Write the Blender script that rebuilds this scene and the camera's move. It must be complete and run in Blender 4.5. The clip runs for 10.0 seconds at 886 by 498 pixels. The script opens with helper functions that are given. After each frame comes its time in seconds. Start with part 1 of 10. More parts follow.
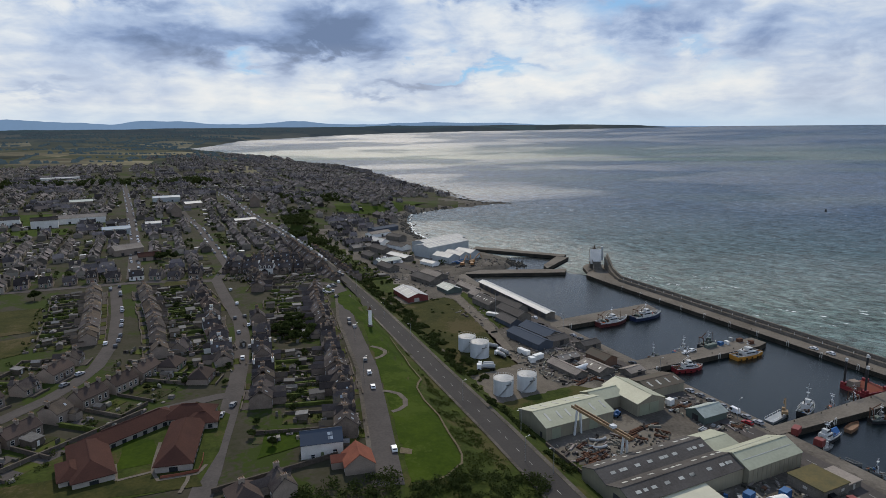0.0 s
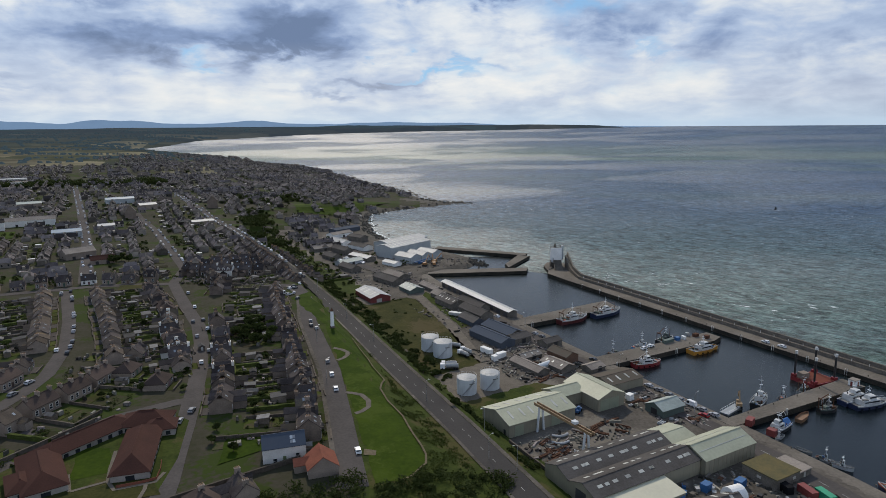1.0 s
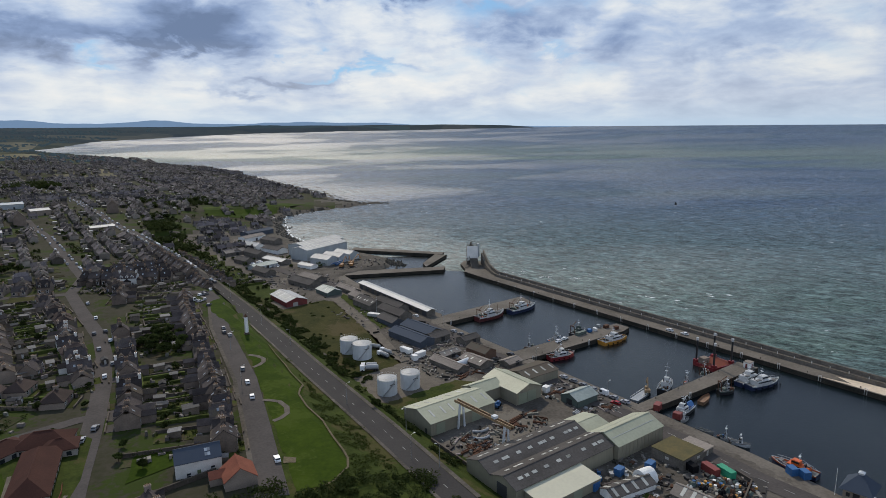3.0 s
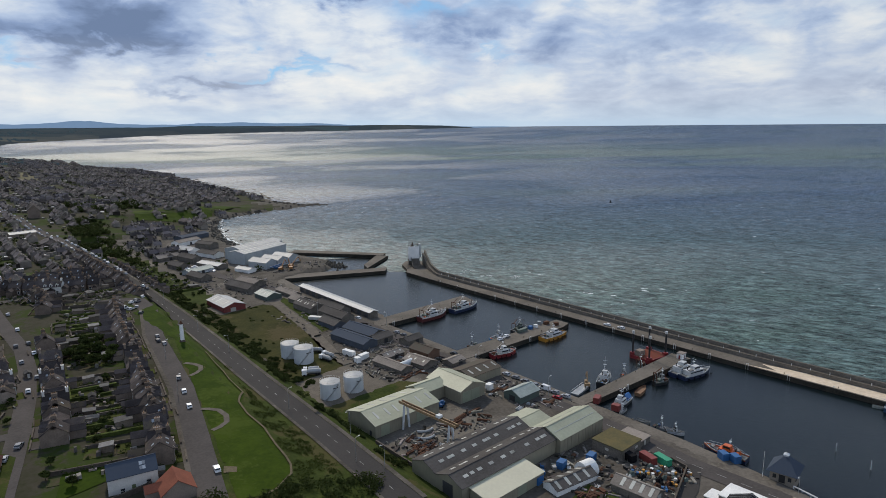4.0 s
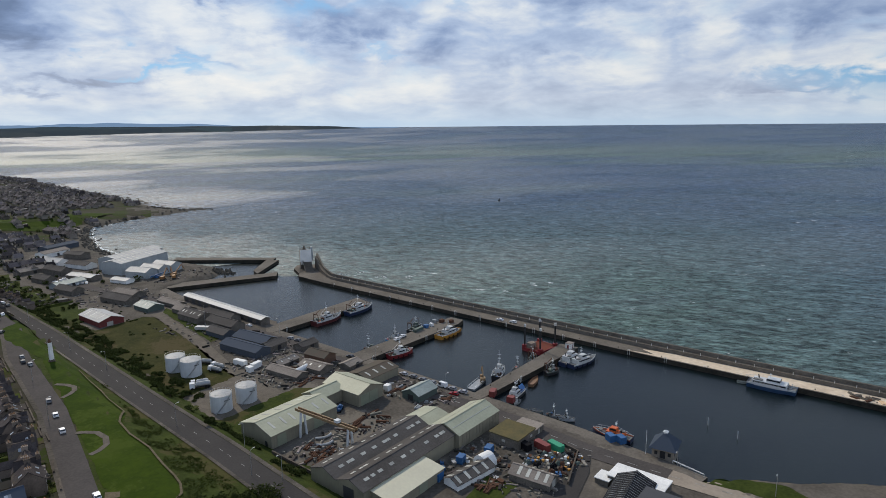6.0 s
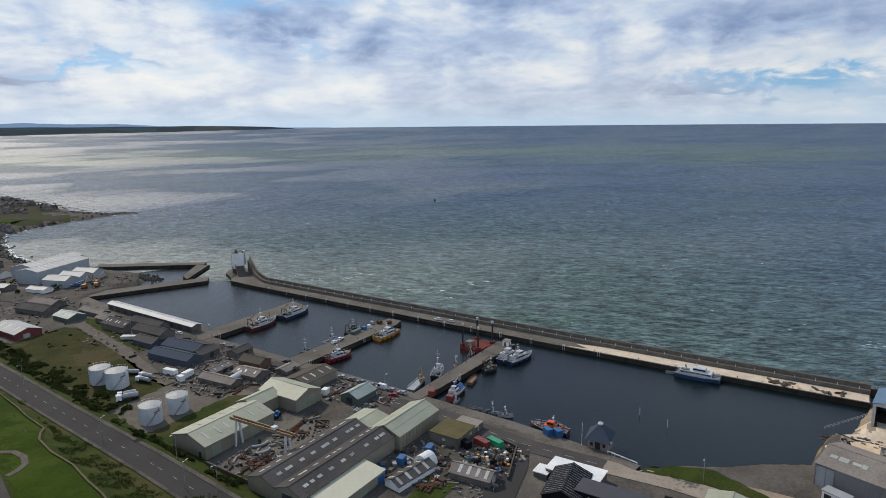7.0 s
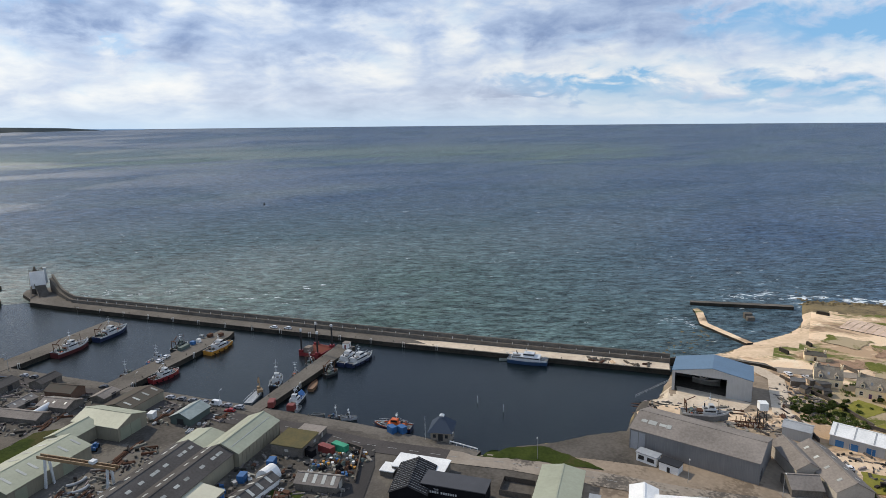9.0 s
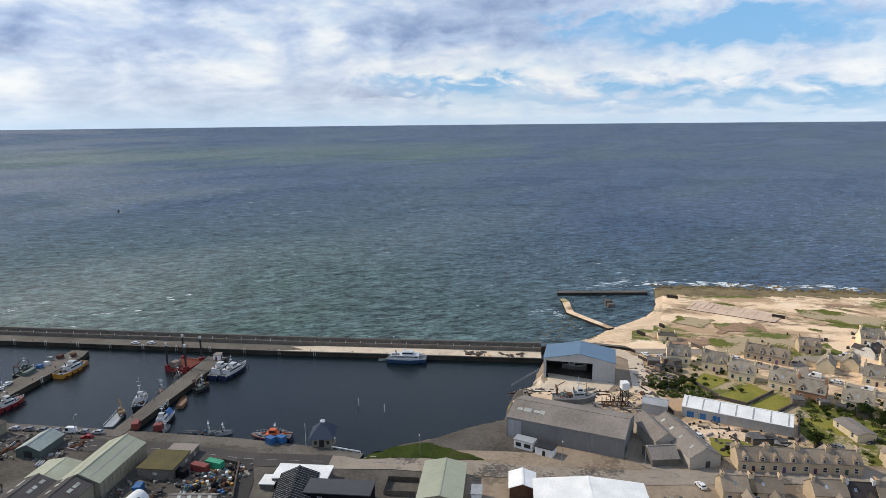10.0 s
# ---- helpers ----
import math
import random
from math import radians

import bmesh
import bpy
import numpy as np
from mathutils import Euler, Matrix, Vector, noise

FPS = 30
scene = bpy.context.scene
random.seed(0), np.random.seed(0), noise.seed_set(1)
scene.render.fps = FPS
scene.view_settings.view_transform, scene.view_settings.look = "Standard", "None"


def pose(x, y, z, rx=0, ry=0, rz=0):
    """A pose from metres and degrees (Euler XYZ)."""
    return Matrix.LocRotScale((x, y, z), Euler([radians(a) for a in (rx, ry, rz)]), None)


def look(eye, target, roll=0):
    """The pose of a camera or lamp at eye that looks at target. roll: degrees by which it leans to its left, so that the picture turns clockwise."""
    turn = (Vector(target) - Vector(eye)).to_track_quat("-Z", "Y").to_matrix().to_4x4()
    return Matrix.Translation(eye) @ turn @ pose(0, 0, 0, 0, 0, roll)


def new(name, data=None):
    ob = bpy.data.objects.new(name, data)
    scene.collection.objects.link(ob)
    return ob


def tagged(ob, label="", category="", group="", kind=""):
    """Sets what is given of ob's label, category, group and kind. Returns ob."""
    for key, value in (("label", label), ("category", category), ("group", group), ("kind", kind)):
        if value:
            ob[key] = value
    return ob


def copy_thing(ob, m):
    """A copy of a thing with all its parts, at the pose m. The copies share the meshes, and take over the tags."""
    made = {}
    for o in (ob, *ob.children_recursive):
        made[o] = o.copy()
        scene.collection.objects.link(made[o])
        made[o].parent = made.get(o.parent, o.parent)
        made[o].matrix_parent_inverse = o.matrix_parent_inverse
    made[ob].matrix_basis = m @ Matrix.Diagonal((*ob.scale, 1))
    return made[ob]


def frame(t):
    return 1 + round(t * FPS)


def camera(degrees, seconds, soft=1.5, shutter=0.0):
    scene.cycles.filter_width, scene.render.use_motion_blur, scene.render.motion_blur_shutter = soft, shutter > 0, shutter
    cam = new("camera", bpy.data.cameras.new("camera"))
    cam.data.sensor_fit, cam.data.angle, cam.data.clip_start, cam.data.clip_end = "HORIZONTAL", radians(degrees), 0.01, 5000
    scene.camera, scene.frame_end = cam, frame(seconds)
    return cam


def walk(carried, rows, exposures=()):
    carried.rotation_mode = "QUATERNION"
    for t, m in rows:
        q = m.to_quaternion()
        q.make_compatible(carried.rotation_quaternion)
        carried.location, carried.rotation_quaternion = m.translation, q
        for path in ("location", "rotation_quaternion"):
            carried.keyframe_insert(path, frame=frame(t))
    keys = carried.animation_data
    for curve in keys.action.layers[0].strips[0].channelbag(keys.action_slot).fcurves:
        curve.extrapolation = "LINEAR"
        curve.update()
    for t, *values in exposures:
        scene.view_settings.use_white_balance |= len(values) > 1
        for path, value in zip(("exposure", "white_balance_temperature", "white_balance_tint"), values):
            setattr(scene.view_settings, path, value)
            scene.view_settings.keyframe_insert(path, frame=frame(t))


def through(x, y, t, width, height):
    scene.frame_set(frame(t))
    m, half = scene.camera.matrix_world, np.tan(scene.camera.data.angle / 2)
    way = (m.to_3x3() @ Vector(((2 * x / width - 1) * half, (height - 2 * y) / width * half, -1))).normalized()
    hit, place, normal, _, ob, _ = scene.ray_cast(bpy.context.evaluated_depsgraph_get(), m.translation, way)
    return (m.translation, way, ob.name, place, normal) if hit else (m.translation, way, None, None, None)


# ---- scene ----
# ---------------------------------------------------------------- camera and walk
EYE = (0.0, 0.0, 117.0)
TURN = -25.8
ROWS = [(0.0, 0.0, -10.969, -0.615), (0.5, -1.718, -10.987, -0.561), (1.0, -3.453, -11.011, -0.53), (1.5, -5.195, -11.03, -0.519),
        (2.0, -6.938, -11.039, -0.513), (2.5, -8.696, -11.064, -0.482), (4.0, -16.332, -11.092, -0.56), (4.5, -18.807, -11.103, -0.494),
        (5.0, -21.468, -11.113, -0.556), (5.5, -24.214, -11.124, -0.572), (5.7, -25.27, -11.13, -0.57), (6.8, -28.693, -11.171, -0.538), (7.0, -31.792, -11.153, -0.543),
        (7.45, -38.895, -11.151, -0.593), (7.55, -38.895, -11.151, -0.593), (8.3, -38.895, -11.151, -0.593), (8.4, -39.75, -11.15, -0.57),
        (8.5, -40.709, -11.147, -0.57), (9.0, -46.733, -11.206, -0.544), (9.5, -52.722, -11.23, -0.47), (10.0, -58.097, -11.286, -0.572)]


def aim(yaw, pitch, roll):
    a, p = radians(yaw + TURN), radians(pitch)
    return look(EYE, (-math.sin(a) * math.cos(p) * 100, math.cos(a) * math.cos(p) * 100, EYE[2] + math.sin(p) * 100), roll)


cam = camera(69.35, 10.0, soft=0.8)
walk(cam, [(t, aim(a, p, r)) for t, a, p, r in ROWS],
     exposures=[(0.0, 0.0, 6400, 10), (5.5, 0.0, 6400, 10), (7.5, 0.08, 6400, 10), (10.0, 0.22, 6400, 10)])

# ---------------------------------------------------------------- world and sun
SUN_AZ, SUN_EL = 17.6, 40.0          # degrees from +y towards +x, and above the horizon


def make_world():
    w = bpy.data.worlds.new("sky")
    scene.world = w
    w.use_nodes = True
    nt = w.node_tree
    nt.nodes.clear()
    N = lambda kind: nt.nodes.new(kind)
    L = nt.links.new
    out, bg = N("ShaderNodeOutputWorld"), N("ShaderNodeBackground")
    sky = N("ShaderNodeTexSky")
    sky.sky_type, sky.sun_disc = "NISHITA", False
    sky.sun_elevation, sky.sun_rotation = radians(SUN_EL), radians(SUN_AZ)
    sky.altitude, sky.dust_density, sky.ozone_density = 100, 0.4, 2.5

    def mth(op, a, b=None):
        n = N("ShaderNodeMath")
        n.operation = op
        for i, v in enumerate((a, b)):
            if v is None:
                continue
            if isinstance(v, (int, float)):
                n.inputs[i].default_value = v
            else:
                L(v, n.inputs[i])
        return n.outputs[0]

    def ramp(v, *stops):
        n = N("ShaderNodeValToRGB")
        n.color_ramp.elements.remove(n.color_ramp.elements[1])
        for i, (p, c) in enumerate(stops):
            e = n.color_ramp.elements[0] if i == 0 else n.color_ramp.elements.new(p)
            e.position, e.color = p, (*c, 1) if not isinstance(c, (int, float)) else (c, c, c, 1)
        L(v, n.inputs[0])
        return n.outputs[0]

    def mix(f, a, b, blend="MIX"):
        n = N("ShaderNodeMix")
        n.data_type, n.blend_type = "RGBA", blend
        for i, v in ((0, f), (6, a), (7, b)):
            if isinstance(v, (int, float)):
                n.inputs[i].default_value = v
            elif isinstance(v, tuple):
                n.inputs[i].default_value = (*v, 1)
            else:
                L(v, n.inputs[i])
        return n.outputs[2]

    tc = N("ShaderNodeTexCoord")
    sep = N("ShaderNodeSeparateXYZ")
    L(tc.outputs["Generated"], sep.inputs[0])
    up = mth("MAXIMUM", sep.outputs[2], 0.0)
    comb = N("ShaderNodeCombineXYZ")
    L(mth("MULTIPLY", sep.outputs[0], 4.2), comb.inputs[0])
    L(mth("MULTIPLY", sep.outputs[1], 4.2), comb.inputs[1])
    L(mth("MULTIPLY", mth("POWER", up, 0.8), 12.0), comb.inputs[2])

    fine = N("ShaderNodeCombineXYZ")              # rounder heaps for the small puffs
    L(mth("MULTIPLY", sep.outputs[0], 8.0), fine.inputs[0])
    L(mth("MULTIPLY", sep.outputs[1], 8.0), fine.inputs[1])
    L(mth("MULTIPLY", mth("POWER", up, 0.85), 15.5), fine.inputs[2])

    def fbm(scale, detail, rough, shift, distort=0.0, src=None):
        n = N("ShaderNodeTexNoise")
        n.inputs["Scale"].default_value, n.inputs["Detail"].default_value = scale, detail
        n.inputs["Roughness"].default_value, n.inputs["Distortion"].default_value = rough, distort
        mp = N("ShaderNodeMapping")
        mp.inputs["Location"].default_value = shift
        L((src or comb).outputs[0], mp.inputs[0])
        L(mp.outputs[0], n.inputs["Vector"])
        return n.outputs["Fac"]

    # heaps of cumulus: their thickness, and the same a little nearer the sun for the lit edges
    big, big_up = fbm(0.95, 8, 0.56, (3.1, 7.7, 0.3), 0.25), fbm(0.95, 8, 0.56, (3.1, 7.7, 0.76), 0.25)
    puff, puff_up = fbm(1.9, 9, 0.55, (11.0, 2.0, 4.0), 0.35, fine), fbm(1.9, 9, 0.55, (11.0, 2.0, 4.34), 0.35, fine)
    bank = fbm(0.42, 4, 0.5, (5.0, 1.5, 9.0), 0.3)
    mixed = lambda p, q: mth("ADD", mth("ADD", mth("MULTIPLY", p, 0.46), mth("MULTIPLY", q, 0.34)), mth("MULTIPLY", bank, 0.20))
    thick, thick_up = mixed(big, puff), mixed(big_up, puff_up)
    # bearing and height in degrees, their edges frayed
    bearing = mth("ADD", mth("MULTIPLY", mth("ARCTAN2", sep.outputs[0], sep.outputs[1]), 57.296), mth("MULTIPLY", mth("SUBTRACT", big, 0.5), 16.0))
    height = mth("ADD", mth("MULTIPLY", up, 57.296), mth("MULTIPLY", mth("SUBTRACT", puff, 0.5), 7.0))

    def masses(rows):
        """Soft-edged cloud masses: bearing, height, half width, half height, weight."""
        total = None
        for az, el, wa, we, weight in rows:
            p, q = mth("DIVIDE", mth("SUBTRACT", bearing, az), wa), mth("DIVIDE", mth("SUBTRACT", height, el), we)
            g = mth("MULTIPLY", mth("POWER", 0.5, mth("ADD", mth("MULTIPLY", p, p), mth("MULTIPLY", q, q))), weight)
            total = g if total is None else mth("ADD", total, g)
        return total

    dark = masses(((-4, 11.0, 6, 1.1, 1.0), (5.5, 6.6, 4.0, 1.1, 0.60), (17.5, 8.0, 4.6, 1.9, 0.95), (15, 6.3, 4.0, 0.6, 0.5), (31, 11.2, 4.5, 0.9, 0.8), (22.5, 3.7, 5.0, 0.5, 0.55), (31, 4.6, 2.5, 0.4, 0.35),
                   (45, 8.8, 6.5, 1.7, 0.52), (40.5, 2.6, 2.5, 2.0, 0.22), (66, 10.4, 10, 1.4, 0.30), (78, 8.0, 9, 1.2, 0.34), (92, 5.0, 30, 8.0, 0.08), (62, 6.0, 6, 1.0, 0.2), (118, 9.8, 16, 1.0, 0.22), (-6, 3.2, 4, 0.4, 0.30), (100, 2.8, 10, 0.5, 0.25), (82.5, 2.5, 6.0, 0.5, 0.40)))
    clear = masses(((108, 7.0, 10.0, 1.25, 1.45), (95.5, 7.4, 2.0, 0.7, 0.6), (83.5, 2.9, 5.0, 0.6, 0.75), (105, 1.7, 16, 0.9, 0.9), (27.5, 4.3, 2.4, 0.4, 0.95), (41, 9.6, 3.5, 0.8, 0.9), (8, 5.0, 1.4, 0.5, 0.8), (52, 10.4, 5, 0.6, 0.6), (47, 6.0, 3, 0.4, 0.5), (58, 1.2, 20, 0.4, 0.2)))
    cover = ramp(mth("SUBTRACT", mth("ADD", thick, 0.14), mth("MULTIPLY", clear, 0.30)), (0.34, 0.0), (0.60, 1.0))
    # thick undersides are blue-grey, thin edges and sunward heaps white; low cloud far off is creamier
    lit = mth("MULTIPLY", mth("SUBTRACT", thick, thick_up), 3.1)
    high = mth("MULTIPLY", mth("MINIMUM", mth("MAXIMUM", mth("SUBTRACT", up, 0.17), 0.0), 0.3), 1.5)
    depth = mth("SUBTRACT", mth("ADD", mth("ADD", mth("MULTIPLY", mth("SUBTRACT", thick, 0.475), 4.6), dark), high), lit)
    depth = mth("ADD", mth("MULTIPLY", depth, 0.5), 0.25)
    shade = ramp(depth, (0.10, (0.98, 0.97, 0.94)), (0.25, (0.80, 0.85, 0.90)), (0.42, (0.50, 0.61, 0.80)), (0.60, (0.29, 0.39, 0.60)), (0.78, (0.18, 0.25, 0.40)))
    low = ramp(up, (0.0, 0.8), (0.07, 0.45), (0.12, 0.0))
    cloud = mix(low, shade, mix(0.40, shade, (0.95, 0.93, 0.86)))
    clear_sky = mix(0.75, mix(1.0, sky.outputs[0], (0.10, 0.10, 0.10), "MULTIPLY"), (0.24, 0.52, 0.86))
    total = mix(cover, clear_sky, cloud)
    haze = ramp(up, (0.0, 0.75), (0.008, 0.45), (0.035, 0.0))
    total = mix(haze, total, (0.56, 0.72, 0.88))
    # cloud glows towards the sun, and is lit full on opposite it
    side = mth("ADD", mth("MULTIPLY", sep.outputs[0], math.sin(radians(SUN_AZ))), mth("MULTIPLY", sep.outputs[1], math.cos(radians(SUN_AZ))))
    total = mix(1.0, total, ramp(mth("ADD", mth("MULTIPLY", side, 0.5), 0.5), (0.0, 1.15), (0.35, 1.0), (0.68, 0.90), (0.95, 1.0)), "MULTIPLY")
    L(total, bg.inputs[0])
    bg.inputs[1].default_value = 0.92
    L(bg.outputs[0], out.inputs[0])


make_world()
sun = new("sun", bpy.data.lights.new("sun", "SUN"))
sun.data.energy, sun.data.angle, sun.data.color = 2.9, radians(1.0), (1.0, 0.89, 0.72)
sa, se = radians(SUN_AZ), radians(SUN_EL)
sun.matrix_world = look((0, 0, 400), (-math.sin(sa) * math.cos(se) * 100, -math.cos(sa) * math.cos(se) * 100, 400 - math.sin(se) * 100))

# ---------------------------------------------------------------- materials


def material(name, base, rough=0.8, metal=0.0, other=None, scale=0.3, fine=3.0, bump=0.2, rnd=0.0, island=0.0, streak=None, spec=0.5, contrast=(0.35, 0.65), hue=0.0, through=0.0, third=None):
    """A surface of two colours mixed by coarse and fine noise in metres, with relief, and a shift of value from piece to piece."""
    m = bpy.data.materials.new(name)
    m.use_nodes = True
    nt = m.node_tree
    b = nt.nodes["Principled BSDF"]
    N, L = nt.nodes.new, nt.links.new
    b.inputs["Roughness"].default_value, b.inputs["Metallic"].default_value = rough, metal
    b.inputs["Specular IOR Level"].default_value = min(spec, 0.06) if rough >= 0.8 else spec
    geo = N("ShaderNodeNewGeometry")
    pos = geo.outputs["Position"]
    if streak:
        mp = N("ShaderNodeMapping")
        mp.inputs["Scale"].default_value = streak
        L(pos, mp.inputs[0])
        pos_s = mp.outputs[0]
    else:
        pos_s = pos

    def tex(s, det, src):
        n = N("ShaderNodeTexNoise")
        n.inputs["Scale"].default_value, n.inputs["Detail"].default_value = s, det
        L(src, n.inputs["Vector"])
        return n.outputs["Fac"]

    a, c = tex(scale, 5, pos), tex(fine, 4, pos_s)
    add = N("ShaderNodeMath")
    add.operation = "MULTIPLY_ADD"
    add.inputs[1].default_value = 0.45
    L(c, add.inputs[0])
    half = N("ShaderNodeMath")
    half.operation = "MULTIPLY"
    half.inputs[1].default_value = 0.55
    L(a, half.inputs[0])
    L(half.outputs[0], add.inputs[2])
    rng = N("ShaderNodeMapRange")
    rng.inputs[1].default_value, rng.inputs[2].default_value = contrast
    L(add.outputs[0], rng.inputs[0])
    mx = N("ShaderNodeMix")
    mx.data_type = "RGBA"
    mx.inputs[6].default_value = (*base, 1)
    mx.inputs[7].default_value = (*(other or tuple(v * 0.72 for v in base)), 1)
    L(rng.outputs[0], mx.inputs[0])
    col = mx.outputs[2]
    if third:                                     # broad patches of another colour, broken by the grain
        spots = N("ShaderNodeMath")
        spots.operation = "MULTIPLY_ADD"
        spots.inputs[1].default_value = 0.3
        L(c, spots.inputs[0])
        L(tex(scale * 0.37, 4, pos), spots.inputs[2])
        r4 = N("ShaderNodeMapRange")
        r4.inputs[1].default_value, r4.inputs[2].default_value = third[3], third[3] + 0.07
        L(spots.outputs[0], r4.inputs[0])
        m3 = N("ShaderNodeMix")
        m3.data_type = "RGBA"
        m3.inputs[7].default_value = (*third[:3], 1)
        L(r4.outputs[0], m3.inputs[0])
        L(col, m3.inputs[6])
        col = m3.outputs[2]
    if rnd or island or hue:
        if island:
            src = geo.outputs["Random Per Island"]
        else:
            src = N("ShaderNodeObjectInfo").outputs["Random"]
        amount = rnd or island
        r2 = N("ShaderNodeMapRange")
        r2.inputs[3].default_value, r2.inputs[4].default_value = 1 - amount, 1 + amount
        L(src, r2.inputs[0])
        hs = N("ShaderNodeHueSaturation")
        L(col, hs.inputs["Color"])
        L(r2.outputs[0], hs.inputs["Value"])
        if hue:
            w = N("ShaderNodeTexWhiteNoise")
            w.noise_dimensions = "1D"
            L(src, w.inputs["W"])
            r3 = N("ShaderNodeMapRange")
            r3.inputs[3].default_value, r3.inputs[4].default_value = 0.5 - hue, 0.5 + hue
            L(w.outputs["Value"], r3.inputs[0])
            L(r3.outputs[0], hs.inputs["Hue"])
        col = hs.outputs[0]
    L(col, b.inputs["Base Color"])
    if bump:
        bp = N("ShaderNodeBump")
        bp.inputs["Strength"].default_value, bp.inputs["Distance"].default_value = bump, 0.15
        L(c, bp.inputs["Height"])
        L(bp.outputs[0], b.inputs["Normal"])
    if through:
        tr, ms = N("ShaderNodeBsdfTranslucent"), N("ShaderNodeMixShader")
        ms.inputs[0].default_value = through
        L(col, tr.inputs[0])
        L(b.outputs[0], ms.inputs[1])
        L(tr.outputs[0], ms.inputs[2])
        L(ms.outputs[0], nt.nodes["Material Output"].inputs[0])
    return m


def water_material(name, deep, other, wave, rough, foam, patch):
    m = bpy.data.materials.new(name)
    m.use_nodes = True
    nt = m.node_tree
    b = nt.nodes["Principled BSDF"]
    N, L = nt.nodes.new, nt.links.new
    b.inputs["IOR"].default_value = 1.33
    b.inputs["Specular IOR Level"].default_value = 0.5
    geo = N("ShaderNodeNewGeometry")

    def tex(s, det, stretch=(1, 1, 1), turn=0.0, rgh=0.5):
        spin, mp = N("ShaderNodeMapping"), N("ShaderNodeMapping")
        mp.inputs["Scale"].default_value = stretch
        spin.inputs["Rotation"].default_value = (0, 0, radians(turn))
        L(geo.outputs["Position"], spin.inputs[0])
        L(spin.outputs[0], mp.inputs[0])
        n = N("ShaderNodeTexNoise")
        n.inputs["Scale"].default_value, n.inputs["Detail"].default_value = s, det
        n.inputs["Roughness"].default_value = rgh
        L(mp.outputs[0], n.inputs["Vector"])
        return n.outputs["Fac"]

    def rng(v, lo, hi, a, c):
        n = N("ShaderNodeMapRange")
        for i, q in enumerate((lo, hi, a, c)):
            n.inputs[i + 1].default_value = q
        L(v, n.inputs[0])
        return n.outputs[0]

    big = tex(patch, 4, (0.5, 1.6, 1), 30)
    mx = N("ShaderNodeMix")
    mx.data_type = "RGBA"
    mx.inputs[6].default_value, mx.inputs[7].default_value = (*deep, 1), (*other, 1)
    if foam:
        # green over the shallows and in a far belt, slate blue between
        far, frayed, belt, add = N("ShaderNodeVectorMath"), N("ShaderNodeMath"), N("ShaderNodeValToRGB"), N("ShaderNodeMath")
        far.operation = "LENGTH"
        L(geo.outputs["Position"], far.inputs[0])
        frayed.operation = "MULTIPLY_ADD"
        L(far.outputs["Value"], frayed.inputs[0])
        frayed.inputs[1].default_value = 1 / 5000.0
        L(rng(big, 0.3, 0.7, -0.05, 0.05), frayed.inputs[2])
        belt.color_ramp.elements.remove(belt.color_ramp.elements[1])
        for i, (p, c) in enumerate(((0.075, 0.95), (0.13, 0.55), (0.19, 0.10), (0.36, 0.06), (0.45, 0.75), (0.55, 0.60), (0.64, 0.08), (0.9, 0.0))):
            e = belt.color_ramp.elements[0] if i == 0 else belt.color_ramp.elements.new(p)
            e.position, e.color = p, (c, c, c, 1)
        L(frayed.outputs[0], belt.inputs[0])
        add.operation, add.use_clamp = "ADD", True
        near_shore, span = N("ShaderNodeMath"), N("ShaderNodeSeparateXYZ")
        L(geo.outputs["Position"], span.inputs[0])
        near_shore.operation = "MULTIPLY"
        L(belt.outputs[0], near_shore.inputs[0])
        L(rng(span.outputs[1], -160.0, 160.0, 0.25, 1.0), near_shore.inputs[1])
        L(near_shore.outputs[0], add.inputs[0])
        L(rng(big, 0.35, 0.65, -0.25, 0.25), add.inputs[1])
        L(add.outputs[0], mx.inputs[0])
    else:
        L(rng(big, 0.42, 0.62, 0, 1), mx.inputs[0])
    col = mx.outputs[2]
    swell = tex(wave, 7, (0.50, 1, 1), 68, 0.66)
    # wave noise in the value paints light crests and dark troughs
    hv = N("ShaderNodeHueSaturation")
    L(col, hv.inputs["Color"])
    if foam:
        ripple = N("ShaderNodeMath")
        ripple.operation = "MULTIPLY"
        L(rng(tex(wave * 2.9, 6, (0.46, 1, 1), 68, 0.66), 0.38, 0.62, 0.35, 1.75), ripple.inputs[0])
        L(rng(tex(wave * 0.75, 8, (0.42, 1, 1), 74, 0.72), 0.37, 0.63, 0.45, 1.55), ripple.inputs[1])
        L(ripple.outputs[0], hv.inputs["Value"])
    else:
        L(rng(swell, 0.3, 0.7, 0.8, 1.2), hv.inputs["Value"])
    col = hv.outputs[0]
    if foam:
        caps = tex(0.26, 6, (0.40, 1, 1), 68, 0.66)
        gust = tex(0.006, 2)
        mul = N("ShaderNodeMath")
        mul.operation = "MULTIPLY_ADD"
        mul.inputs[1].default_value = 0.22
        L(gust, mul.inputs[0])
        L(caps, mul.inputs[2])
        fm = rng(mul.outputs[0], foam, foam + 0.03, 0, 1)
        m2 = N("ShaderNodeMix")
        m2.data_type = "RGBA"
        m2.inputs[7].default_value = (0.75, 0.8, 0.8, 1)
        L(col, m2.inputs[6])
        L(fm, m2.inputs[0])
        col = m2.outputs[2]
        calm = N("ShaderNodeMath")
        calm.operation = "MAXIMUM"
        # glint patches: sun between cloud shadows, put into roughness and specular
        glint_patch = tex(0.0026, 5, (0.6, 1.0, 1), 20)
        L(rng(glint_patch, 0.43, 0.57, rough - 0.13, rough + 0.06), calm.inputs[0])
        L(rng(fm, 0, 1, 0.0, 0.85), calm.inputs[1])
        L(calm.outputs[0], b.inputs["Roughness"])
